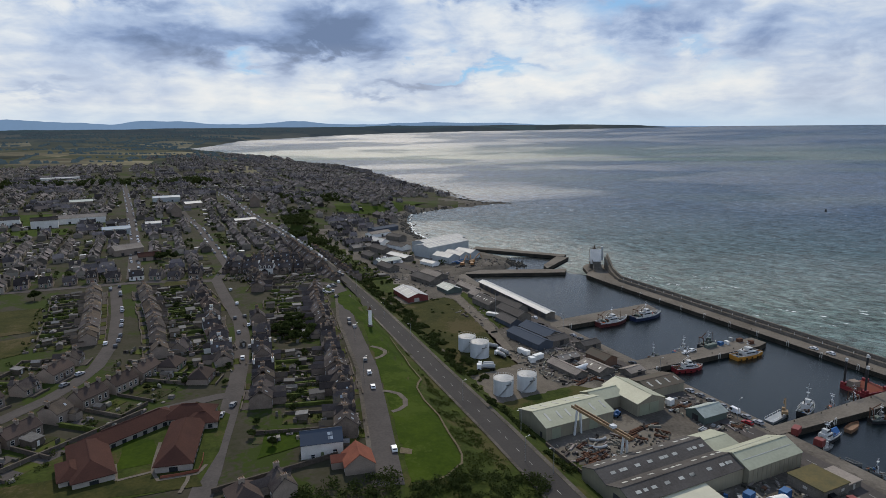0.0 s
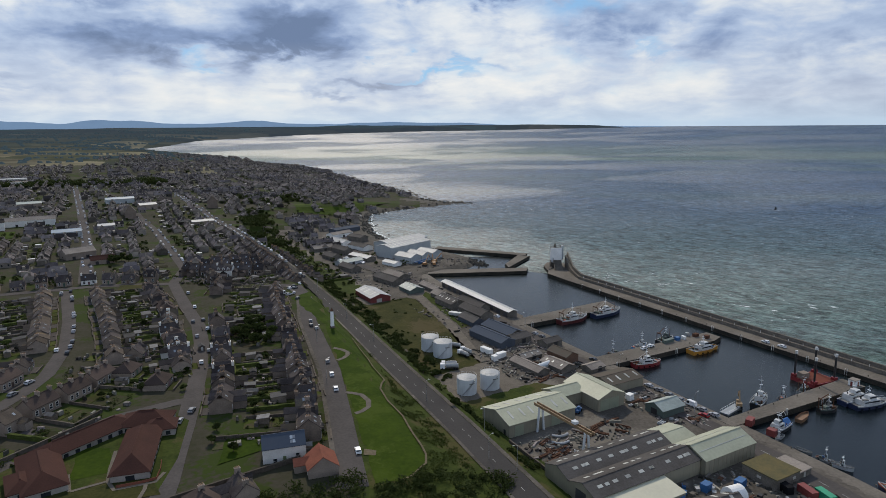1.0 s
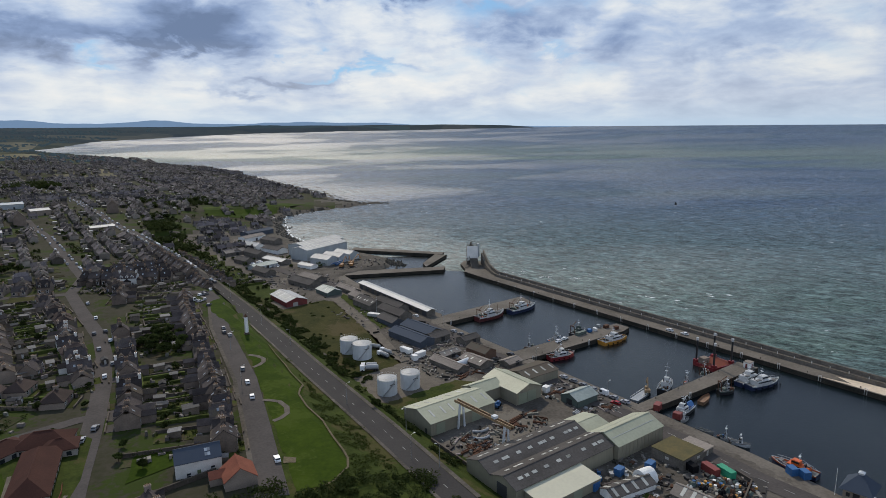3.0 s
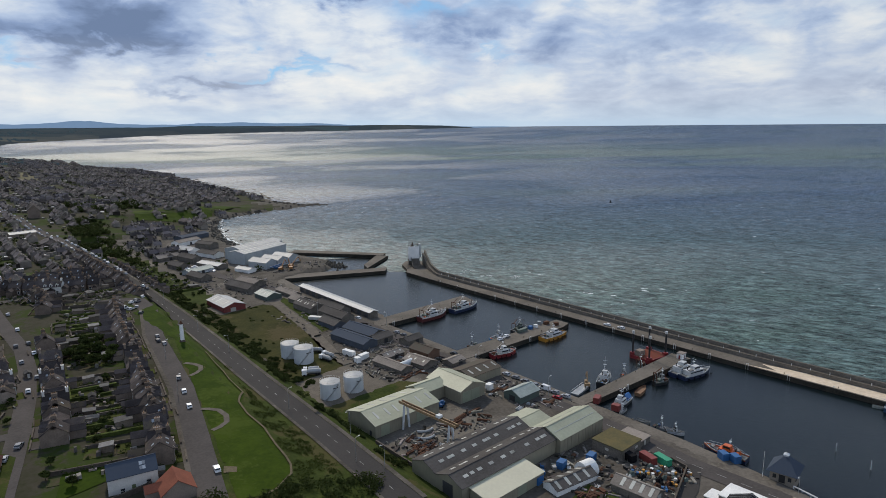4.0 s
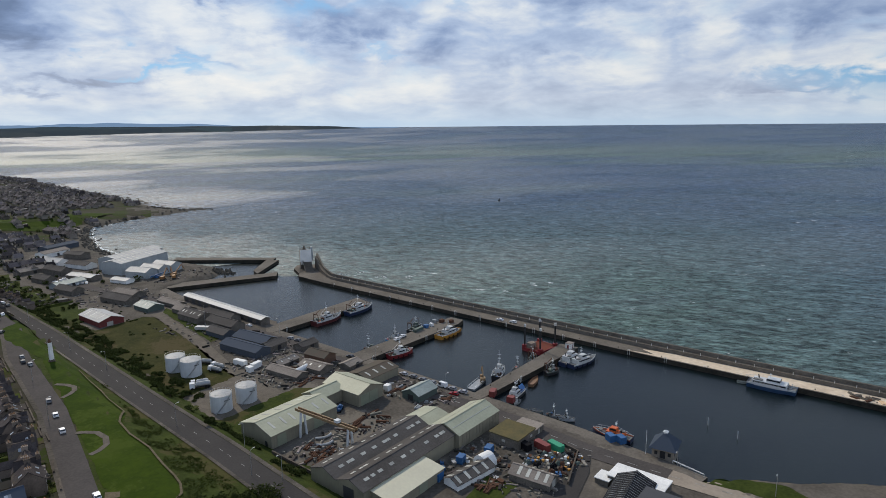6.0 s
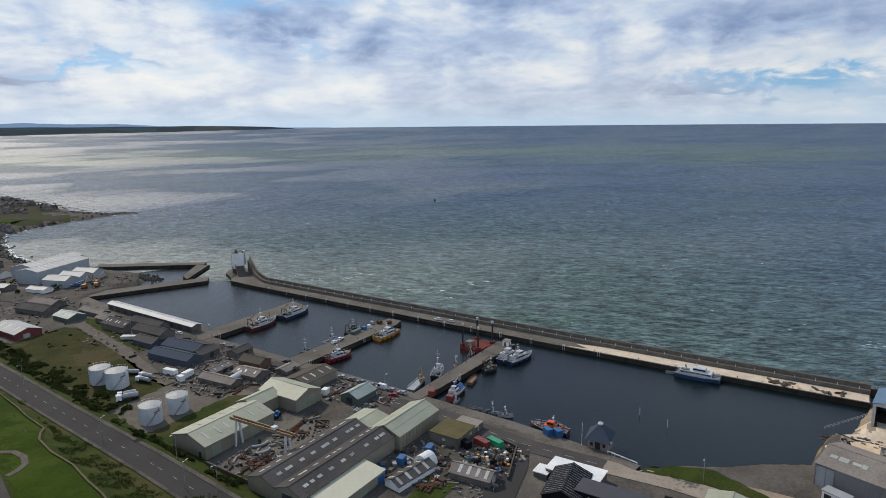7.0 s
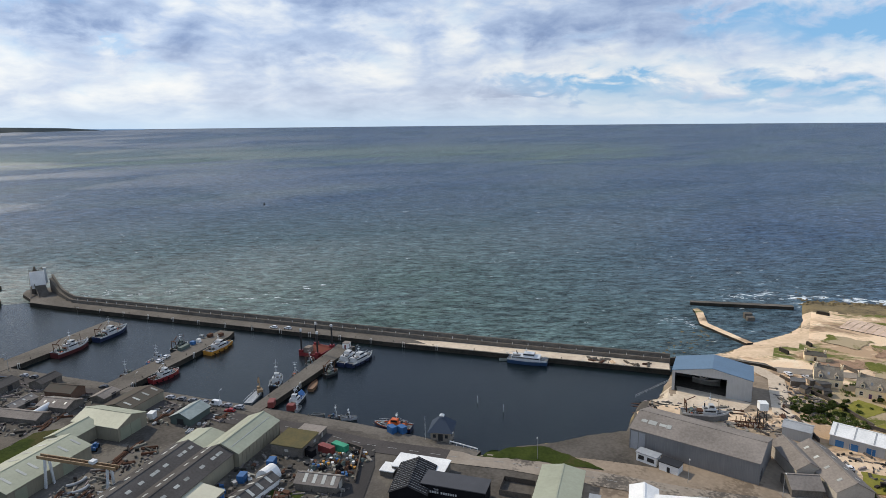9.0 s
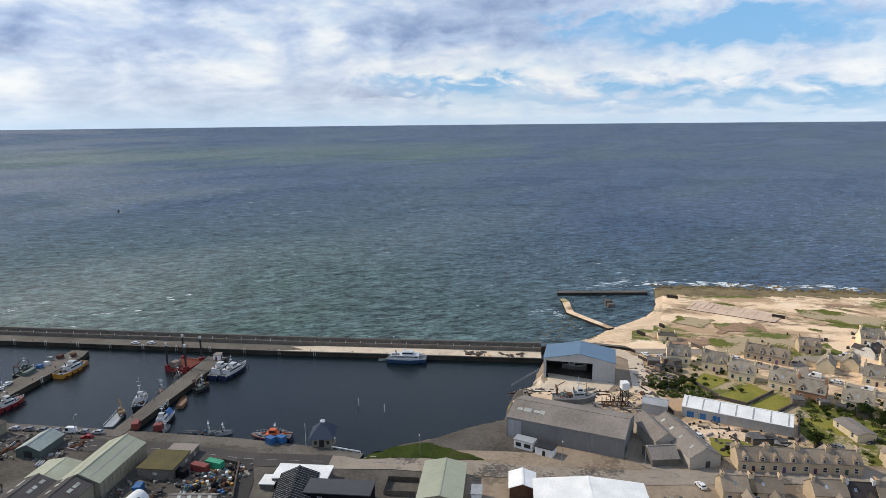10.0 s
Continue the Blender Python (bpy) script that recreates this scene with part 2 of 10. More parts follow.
        facet = N("ShaderNodeMath")               # facets of the chop throw back more or less sky
        facet.operation = "MULTIPLY"
        L(rng(glint_patch, 0.48, 0.58, 0.09, 0.85), facet.inputs[0])
        L(rng(tex(wave * 1.6, 7, (0.40, 1, 1), 70, 0.70), 0.40, 0.60, 0.35, 1.65), facet.inputs[1])
        L(facet.outputs[0], b.inputs["Specular IOR Level"])
    else:
        b.inputs["Roughness"].default_value = rough
    L(col, b.inputs["Base Color"])
    bp = N("ShaderNodeBump")
    bp.inputs["Strength"].default_value = 1.0 if foam else 0.25
    bp.inputs["Distance"].default_value = 2.6 if foam else 0.5
    L(swell, bp.inputs["Height"])
    L(bp.outputs[0], b.inputs["Normal"])
    return m


def field_material():
    """Field by field a green or a stubble colour, dulled by distance."""
    m = bpy.data.materials.new("fields")
    m.use_nodes = True
    nt = m.node_tree
    b = nt.nodes["Principled BSDF"]
    b.inputs["Roughness"].default_value, b.inputs["Specular IOR Level"].default_value = 1.0, 0.0
    geo, mp, v = nt.nodes.new("ShaderNodeNewGeometry"), nt.nodes.new("ShaderNodeMapping"), nt.nodes.new("ShaderNodeTexVoronoi")
    mp.inputs["Scale"].default_value, mp.inputs["Rotation"].default_value = (0.0045, 0.0034, 0.0), (0, 0, 0.2)
    v.inputs["Scale"].default_value, v.inputs["Randomness"].default_value = 1.0, 0.8
    sep, rp = nt.nodes.new("ShaderNodeSeparateColor"), nt.nodes.new("ShaderNodeValToRGB")
    rp.color_ramp.interpolation = "CONSTANT"
    for i, (p, c) in enumerate(((0.0, (0.070, 0.073, 0.050)), (0.3, (0.090, 0.089, 0.060)), (0.5, (0.050, 0.055, 0.046)), (0.65, (0.175, 0.158, 0.106)), (0.8, (0.070, 0.074, 0.053)), (0.9, (0.118, 0.108, 0.078)))):
        e = rp.color_ramp.elements[i] if i < 2 else rp.color_ramp.elements.new(p)
        e.position, e.color = p, (*c, 1)
    nt.links.new(geo.outputs["Position"], mp.inputs[0])
    nt.links.new(mp.outputs[0], v.inputs["Vector"])
    nt.links.new(v.outputs["Color"], sep.inputs[0])
    nt.links.new(sep.outputs[0], rp.inputs[0])
    # plough lines and hedges break the fields; wood mixes in blue-grey haze farther off
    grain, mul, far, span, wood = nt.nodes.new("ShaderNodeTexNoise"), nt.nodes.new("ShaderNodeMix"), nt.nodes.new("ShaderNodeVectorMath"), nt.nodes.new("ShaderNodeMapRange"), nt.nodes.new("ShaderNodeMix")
    grain.inputs["Scale"].default_value, grain.inputs["Detail"].default_value = 0.012, 7
    mul.data_type, mul.blend_type, wood.data_type = "RGBA", "OVERLAY", "RGBA"
    mul.inputs[0].default_value = 0.8
    nt.links.new(geo.outputs["Position"], grain.inputs["Vector"])
    nt.links.new(rp.outputs[0], mul.inputs[6])
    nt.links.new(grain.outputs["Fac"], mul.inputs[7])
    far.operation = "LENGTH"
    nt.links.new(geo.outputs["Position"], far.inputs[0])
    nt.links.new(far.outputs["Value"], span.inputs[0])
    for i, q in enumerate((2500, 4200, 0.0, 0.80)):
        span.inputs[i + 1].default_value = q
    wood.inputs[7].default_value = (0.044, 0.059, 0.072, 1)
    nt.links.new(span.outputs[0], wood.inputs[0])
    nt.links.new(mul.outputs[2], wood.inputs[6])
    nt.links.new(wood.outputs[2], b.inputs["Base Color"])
    return m


def shore_material():
    """Sandy waste ground: pale sand, trodden brown earth, stones and thin grass, in overlapping stains."""
    m = bpy.data.materials.new("shore_ground")
    m.use_nodes = True
    nt = m.node_tree
    b, geo = nt.nodes["Principled BSDF"], nt.nodes.new("ShaderNodeNewGeometry")
    b.inputs["Roughness"].default_value, b.inputs["Specular IOR Level"].default_value = 0.95, 0.05
    L = nt.links.new

    def stain(scale, detail, lo, hi, shift, stretch=(1, 1, 1)):
        mp, n, r = nt.nodes.new("ShaderNodeMapping"), nt.nodes.new("ShaderNodeTexNoise"), nt.nodes.new("ShaderNodeMapRange")
        mp.inputs["Location"].default_value, mp.inputs["Scale"].default_value, mp.inputs["Rotation"].default_value = shift, stretch, (0, 0, 0.5)
        n.inputs["Scale"].default_value, n.inputs["Detail"].default_value, n.inputs["Roughness"].default_value = scale, detail, 0.66
        r.inputs[1].default_value, r.inputs[2].default_value = lo, hi
        L(geo.outputs["Position"], mp.inputs[0])
        L(mp.outputs[0], n.inputs["Vector"])
        L(n.outputs["Fac"], r.inputs[0])
        return r.outputs[0]

    col = None
    for colour, mask in (((0.78, 0.58, 0.385), None), ((0.44, 0.305, 0.19), stain(0.035, 9, 0.46, 0.56, (3, 8, 0), (1, 0.6, 1))), ((0.25, 0.175, 0.115), stain(0.06, 9, 0.54, 0.62, (40, 2, 0), (1, 0.5, 1))),
                         ((0.82, 0.66, 0.47), stain(0.05, 8, 0.57, 0.64, (9, 30, 0))), ((0.125, 0.138, 0.038), stain(0.03, 10, 0.54, 0.59, (70, 14, 0), (1, 0.55, 1))), ((0.24, 0.20, 0.15), stain(0.9, 4, 0.62, 0.72, (1, 1, 0)))):
        if mask is None:
            col = colour
            continue
        mx = nt.nodes.new("ShaderNodeMix")
        mx.data_type = "RGBA"
        if isinstance(col, tuple):
            mx.inputs[6].default_value = (*col, 1)
        else:
            L(col, mx.inputs[6])
        mx.inputs[7].default_value = (*colour, 1)
        L(mask, mx.inputs[0])
        col = mx.outputs[2]
    L(col, b.inputs["Base Color"])
    bp = nt.nodes.new("ShaderNodeBump")
    bp.inputs["Strength"].default_value, bp.inputs["Distance"].default_value = 0.6, 0.2
    L(stain(1.1, 6, 0.3, 0.7, (0, 0, 0)), bp.inputs["Height"])
    L(bp.outputs[0], b.inputs["Normal"])
    return m


M = {
    "ground": material("town_ground", (0.054, 0.048, 0.036), 0.95, other=(0.034, 0.035, 0.019), scale=0.12, fine=0.6, bump=0.6, third=(0.032, 0.046, 0.010, 0.66)),
    "yard": material("yard_concrete", (0.122, 0.108, 0.092), 0.9, other=(0.056, 0.050, 0.042), scale=0.09, fine=0.8, bump=0.2, third=(0.147, 0.131, 0.109, 0.735)),
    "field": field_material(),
    "asphalt": material("asphalt", (0.057, 0.053, 0.050), 0.85, other=(0.042, 0.039, 0.038), scale=0.08, fine=1.5, bump=0.1),
    "street": material("worn_street", (0.090, 0.080, 0.075), 0.9, other=(0.062, 0.056, 0.053), scale=0.1, fine=1.2, bump=0.1),
    "grass": material("mown_grass", (0.037, 0.060, 0.004), 0.95, other=(0.020, 0.037, 0.003), scale=0.09, fine=0.7, bump=0.4, third=(0.045, 0.066, 0.008, 0.72)),
    "rough_grass": material("rough_grass", (0.048, 0.062, 0.013), 0.95, other=(0.022, 0.033, 0.007), scale=0.16, fine=0.9, bump=1.0, third=(0.061, 0.056, 0.021, 0.72)),
    "olive_grass": material("olive_rough_grass", (0.054, 0.050, 0.016), 0.95, other=(0.022, 0.028, 0.008), scale=0.11, fine=0.8, bump=1.0, third=(0.068, 0.056, 0.026, 0.72)),
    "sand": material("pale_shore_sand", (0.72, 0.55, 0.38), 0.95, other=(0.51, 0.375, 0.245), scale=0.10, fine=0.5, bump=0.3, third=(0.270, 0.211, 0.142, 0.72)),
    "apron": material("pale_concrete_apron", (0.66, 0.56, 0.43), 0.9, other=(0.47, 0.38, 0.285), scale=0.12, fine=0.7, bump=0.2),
    # road and yard of the east shore: sunlight put into paler colours
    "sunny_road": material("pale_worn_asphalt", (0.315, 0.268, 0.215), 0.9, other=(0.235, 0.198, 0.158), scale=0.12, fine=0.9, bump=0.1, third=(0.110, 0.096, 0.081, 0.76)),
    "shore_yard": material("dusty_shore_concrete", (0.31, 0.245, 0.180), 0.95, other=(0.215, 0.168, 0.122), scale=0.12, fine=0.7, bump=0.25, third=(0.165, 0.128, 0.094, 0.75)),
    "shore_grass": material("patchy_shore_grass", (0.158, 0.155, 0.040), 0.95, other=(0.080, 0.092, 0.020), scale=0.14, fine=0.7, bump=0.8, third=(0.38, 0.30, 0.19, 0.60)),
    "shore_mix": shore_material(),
    "rock": material("shore_rock", (0.255, 0.196, 0.101), 0.9, other=(0.105, 0.084, 0.054), scale=0.12, fine=0.9, bump=1.0),
    "grey_shore": material("grey_shingle", (0.118, 0.106, 0.090), 0.95, other=(0.062, 0.057, 0.047), scale=0.15, fine=0.9, bump=0.8),
    "quay": material("quay_concrete", (0.172, 0.153, 0.130), 0.9, other=(0.095, 0.084, 0.071), scale=0.07, fine=1.0, bump=0.2),
    "quay_wall": material("weedy_quay_wall", (0.06, 0.052, 0.042), 0.85, other=(0.022, 0.022, 0.018), scale=0.2, fine=1.5, bump=0.6),
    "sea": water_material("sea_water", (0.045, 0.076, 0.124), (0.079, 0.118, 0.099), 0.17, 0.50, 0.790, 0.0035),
    "basin": water_material("harbour_water", (0.004, 0.008, 0.010), (0.006, 0.011, 0.012), 0.9, 0.22, 0.0, 0.02),
    "stone": material("grey_granite", (0.190, 0.150, 0.122), 0.9, other=(0.118, 0.095, 0.078), scale=0.3, fine=2.0, bump=0.4, rnd=0.25),
    "slate": material("slate_roof", (0.076, 0.065, 0.062), 0.8, other=(0.042, 0.035, 0.034), scale=0.35, fine=2.5, bump=0.4, rnd=0.45, third=(0.098, 0.080, 0.058, 0.74)),
    "green_sheet": material("pale_green_sheeting", (0.336, 0.344, 0.248), 0.6, other=(0.272, 0.280, 0.200), scale=0.15, fine=1.0, bump=0.1),
    "white": material("white_paint", (0.82, 0.81, 0.78), 0.85, other=(0.62, 0.62, 0.60), scale=0.2, fine=2.0, bump=0.05),
}

# ---------------------------------------------------------------- building blocks


class Shape:
    """Collects faces, each with a slot, and turns them into one mesh."""

    def __init__(self):
        self.v, self.f, self.s = [], [], []

    def face(self, pts, slot=0):
        n = len(self.v)
        self.v.extend(tuple(p) for p in pts)
        self.f.append(tuple(range(n, n + len(pts))))
        self.s.append(slot)

    def hull(self, bottom, top, slot=0, caps=True, cap_slot=None):
        n, k = len(self.v), len(bottom)
        self.v.extend(tuple(p) for p in bottom)
        self.v.extend(tuple(p) for p in top)
        for i in range(k):
            j = (i + 1) % k
            self.f.append((n + i, n + j, n + k + j, n + k + i))
            self.s.append(slot)
        if caps:
            self.f.append(tuple(n + k + i for i in range(k)))
            self.s.append(slot if cap_slot is None else cap_slot)
            self.f.append(tuple(n + i for i in reversed(range(k))))
            self.s.append(slot)

    def prism(self, poly, z0, z1, slot=0, cap_slot=None, shrink=0.0):
        cx, cy = sum(p[0] for p in poly) / len(poly), sum(p[1] for p in poly) / len(poly)
        top = [(cx + (x - cx) * (1 - shrink), cy + (y - cy) * (1 - shrink), z1) for x, y in poly]
        self.hull([(x, y, z0) for x, y in poly], top, slot, True, cap_slot)

    def box(self, x0, x1, y0, y1, z0, z1, slot=0, cap_slot=None, shrink=0.0):
        self.prism([(x0, y0), (x1, y0), (x1, y1), (x0, y1)], z0, z1, slot, cap_slot, shrink)

    def beam(self, a, b, w, h=None, slot=0):
        a, b = Vector(a), Vector(b)
        d = (b - a).normalized()
        side = d.cross(Vector((0, 0, 1)))
        side = side.normalized() if side.length > 1e-4 else Vector((1, 0, 0))
        up = side.cross(d)
        s, u = side * w / 2, up * (h or w) / 2
        self.hull([a - s - u, a + s - u, a + s + u, a - s + u], [b - s - u, b + s - u, b + s + u, b - s + u], slot)

    def tube(self, a, b, r0, r1=None, n=10, slot=0):
        a, b = Vector(a), Vector(b)
        d = (b - a).normalized()
        s = d.cross(Vector((0, 0, 1)))
        s = s.normalized() if s.length > 1e-4 else Vector((1, 0, 0))
        u = s.cross(d)
        r1 = r0 if r1 is None else r1
        ring = [s * math.cos(2 * math.pi * i / n) + u * math.sin(2 * math.pi * i / n) for i in range(n)]
        self.hull([a + q * r0 for q in reversed(ring)], [b + q * r1 for q in reversed(ring)], slot)

    def mesh(self, name, mats, smooth=False):
        me = bpy.data.meshes.new(name)
        me.from_pydata(self.v, [], self.f)
        for m in mats if isinstance(mats, (list, tuple)) else [mats]:
            me.materials.append(m)
        me.polygons.foreach_set("material_index", self.s)
        if smooth:
            me.polygons.foreach_set("use_smooth", [True] * len(self.f))
        me.update()
        return me


def part(name, shape, mats, parent=None, label=""):
    ob = new(name, shape.mesh(name, mats))
    if parent is not None:
        ob.parent = parent
    if label:
        ob["label"] = label
    return ob


def thing(name, label, category, m=None, group="", kind=""):
    ob = new(name)
    ob.empty_display_size = 0.5
    if m is not None:
        ob.matrix_world = m
    return tagged(ob, label, category, group, kind)


def rise(t, pts):
    """Straight-line steps through (t, value) pairs."""
    return float(np.interp(t, [p[0] for p in pts], [p[1] for p in pts]))


# ---------------------------------------------------------------- lie of the land
ROAD = [(60, 98), (130, 104), (180, 109), (250, 114.5), (300, 119), (375, 125), (420, 126), (520, 127), (640, 128), (900, 122), (1500, 90)]
STREET = [(120, 55), (160, 64), (203, 76), (247, 88), (322, 102), (372, 116), (420, 119)]
COAST_Y = [(-900, 440), (-250, 440), (-215, 447), (-175, 445), (-140, 452), (-101, 448), (-98, 436), (-95, 420), (-92, 403), (-86, 388), (-80, 378), (-66, 363), (-55, 352), (-46, 339), (-38, 332), (-29, 326), (-20, 318),
           (-14, 290), (-10, 268), (-2, 262), (1, 236), (15, 228), (26, 219), (41, 211), (50, 199), (74, 202), (100, 205), (140, 207), (200, 209), (290, 211), (300, 217), (400, 217), (424, 222), (430, 232), (440, 276), (455, 280), (468, 290), (520, 281),
           (560, 262), (639, 270), (720, 298), (775, 325), (800, 385), (812, 470), (830, 480), (870, 466), (950, 476), (1033, 489), (1125, 495), (1348, 513), (1446, 524)]
COAST_AZ = [(1450, 21.1), (1590, 19.4), (1772, 17.2), (1909, 14.6), (2073, 13.3), (2300, 11.9), (2475, 8.7), (2813, 7.0), (3056, 4.9), (3150, 4.2), (3285, 5.6), (3803, 8.6), (4064, 12.9), (4286, 17.0), (4449, 21.2), (4590, 27.0), (4700, 35.0), (4860, 43.0), (4960, 47.0)]


WL = 1.2                             # height of the tide


def far_rise(r):
    return 0.0 if r < 1500 else 86.0 * ((r - 1500) / 3450.0) ** 2


def inland(x, y):
    """How far a place lies inside the coast, in metres; below zero in the water."""
    r = math.hypot(x, y)
    if r > 1500 and y > 0:
        az = math.degrees(math.atan2(x, y))
        return (rise(r, COAST_AZ) - az) * r * 0.0175
    return rise(y, COAST_Y) - x


def ground(x, y):
    d = inland(x, y)
    r = math.hypot(x, y)
    if d < 0:
        return max(-4.0, d * 0.25) + far_rise(r) + WL - 0.05
    if y > 700:
        flat = 4 + 10 * min(1, max(0, (d - 60) / 120)) + 10 * min(1, max(0, (d - 200) / 500))
        return min(flat, WL + d * 0.25) + far_rise(r) + (0 if r < 1500 else 6 * noise.noise((x / 300, y / 300, 0)) + 4)
    xr, xs = rise(y, ROAD), rise(y, STREET)
    zr = 10 + 5 * min(1, max(0, (y - 380) / 140))
    low = 4.0
    if y < 70:                                    # the brae runs out east of the road
        zr = 4 + 6 * min(1, max(0, (y + 10) / 80))
    top = max(15.0, zr)
    if x > xr + 5:
        t = min(1, (x - xr - 5) / 13.0)
        z = zr + (low - zr) * (t * t * (3 - 2 * t))
    elif x > xr - 5.5:
        z = zr
    elif x > xs:
        t = min(1.0, (xr - 5.5 - x) / max(2.0, (xr - 5.5 - xs)))
        t = min(1, t * 1.7)
        z = zr + (top - zr) * (t * t * (3 - 2 * t))
    else:
        z = top + min(10, (xs - x) * 0.016)
    if y < 40:
        z = min(z, low + max(0, (180 - x)) * 0.02)
    return min(z, WL + max(0.2, d * (0.12 if y < -10 else 1.5 if 45 < y < 440 else 0.5)))


# one sheet of land, in rings round the middle, fine where it is near
LAND = ["ground", "yard", "field", "rough_grass", "sand", "rock", "grass", "shore_yard", "shore_grass", "grey_shore", "shore_mix"]
land = Shape()
radii = [110 + 3 * i for i in range(130)] + [500 + 6 * i for i in range(60)] + [860 + 20 * i for i in range(40)] + [1660 + 60 * i for i in range(55)]
angles = [-16 + 0.6 * i for i in range(246)]


def cover(x, y):
    d, r = inland(x, y), math.hypot(x, y)
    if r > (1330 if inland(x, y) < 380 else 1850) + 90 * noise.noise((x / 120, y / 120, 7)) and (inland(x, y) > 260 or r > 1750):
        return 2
    if d < 0:
        return 5 if y < 300 else 9
    if y < 45:
        n = noise.noise((x / 14, y / 14, 3.0))
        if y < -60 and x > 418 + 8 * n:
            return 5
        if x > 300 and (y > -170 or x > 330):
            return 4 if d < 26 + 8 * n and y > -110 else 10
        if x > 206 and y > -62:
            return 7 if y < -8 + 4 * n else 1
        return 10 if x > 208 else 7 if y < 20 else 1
    xr = rise(y, ROAD)
    if y > 430 and d < (7 if y < 560 else 18 if not 770 < y < 900 else 42):
        return 9
    if y > 700:
        return 0
    if y > 390 and x < xr + 40 + 10 * noise.noise((x / 22, y / 22, 2)) and x > xr + 4:
        return 3
    if x > xr + 19 + 5 * noise.noise((x / 15, y / 15, 1)):
        return 1
    if x > rise(y, STREET) - 1 and y < 420:
        return 3
    if x > xr + 4:
        return 3
    return 0


cols = []
for a in angles:
    ca, sa_ = math.cos(radians(a)), math.sin(radians(a))
    for r in radii:
        x, y = r * sa_, r * ca
        land.v.append((x, y, ground(x, y)))
nr = len(radii)
for i in range(len(angles) - 1):
    for j in range(nr - 1):
        q = (i * nr + j, i * nr + j + 1, (i + 1) * nr + j + 1, (i + 1) * nr + j)
        if max(land.v[k][2] for k in q) < -2.2:
            continue
        c = [sum(land.v[k][t] for k in q) / 4 for t in (0, 1)]
        land.f.append(q)
        land.s.append(cover(*c))
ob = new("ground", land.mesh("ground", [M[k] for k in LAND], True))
tagged(ob, "coastal land with gardens, yards, rough grass, sand and fields", "ground", kind="structure")

# the land below and behind the camera, closing the place
back = Shape()
for i in range(36):
    a0, a1 = radians(-16 + 10 * i), radians(-6 + 10 * i)
    mid = math.degrees((a0 + a1) / 2) % 360
    if 131 < mid < 340:
        back.face([(110 * math.sin(a), 110 * math.cos(a), 6.0) for a in (a0, a1)] + [(4900 * math.sin(a), 4900 * math.cos(a), 30.0) for a in (a1, a0)])
    back.face([(0, 0, 6.0)] + [(111 * math.sin(a), 111 * math.cos(a), 6.0) for a in (a1, a0)])
tagged(part("land_behind", back, M["ground"]), "plain land behind the shore", "ground", kind="structure")

# open sea, rising to the far horizon, and the sheltered water of the basins
sea = Shape()
rr = [0, 100, 200, 350, 600, 1000, 1500] + [1500 + 70 * i for i in range(1, 50)] + [4975]
aa = [-20 + 2 * i for i in range(76)]
for a in aa:
    for r in rr:
        sea.v.append((r * math.sin(radians(a)), r * math.cos(radians(a)), WL + far_rise(r)))
for i in range(len(aa) - 1):
    for j in range(len(rr) - 1):
        n = len(rr)
        sea.f.append((i * n + j, (i + 1) * n + j, (i + 1) * n + j + 1, i * n + j + 1))
        sea.s.append(0)
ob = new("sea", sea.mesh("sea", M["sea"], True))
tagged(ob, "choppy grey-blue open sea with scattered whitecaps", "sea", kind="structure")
basin = Shape()
basin.face([(180, -60, WL + 0.06), (302, -60, WL + 0.06), (302, 180, WL + 0.06), (307, 300, WL + 0.06), (309, 360, WL + 0.06), (314, 384, WL + 0.06), (303, 398, WL + 0.06), (292, 411, WL + 0.06), (330, 436, WL + 0.06), (325, 460, WL + 0.06), (280, 480, WL + 0.06), (180, 430, WL + 0.06)])
tagged(part("harbour_water", basin, M["basin"]), "dark calm water in the harbour basins", "water", kind="structure")

# ---------------------------------------------------------------- roads and other surfaces laid on the land


def strip(name, pts, width, mat, lift, label, category, step=4.0, kind="structure", offset=0.0):
    """A band along a line of points, lying on the land."""
    s, prev = Shape(), None
    line = []
    for (x0, y0), (x1, y1) in zip(pts, pts[1:]):
        n = max(1, int(math.hypot(x1 - x0, y1 - y0) / step))
        line += [(x0 + (x1 - x0) * i / n, y0 + (y1 - y0) * i / n) for i in range(n)]
    line.append(pts[-1])
    for k, (x, y) in enumerate(line):
        ax, ay = line[max(0, k - 1)]
        bx, by = line[min(len(line) - 1, k + 1)]
        d = math.hypot(bx - ax, by - ay) or 1
        nx, ny = (by - ay) / d, -(bx - ax) / d
        cross = 4 if width > 3 else 1
        row = []
        for c in range(cross + 1):
            o = (c / cross - 0.5) * width + offset
            px, py = x + nx * o, y + ny * o
            z = max(ground(px, py), ground(px + nx, py + ny), ground(px - nx, py - ny)) if cross == 1 else ground(px, py)
            row.append((px, py, z + lift))
        if prev:
            for c in range(cross):
                s.face([prev[c], prev[c + 1], row[c + 1], row[c]])
        prev = row
    return tagged(part(name, s, mat), label, category, kind=kind)


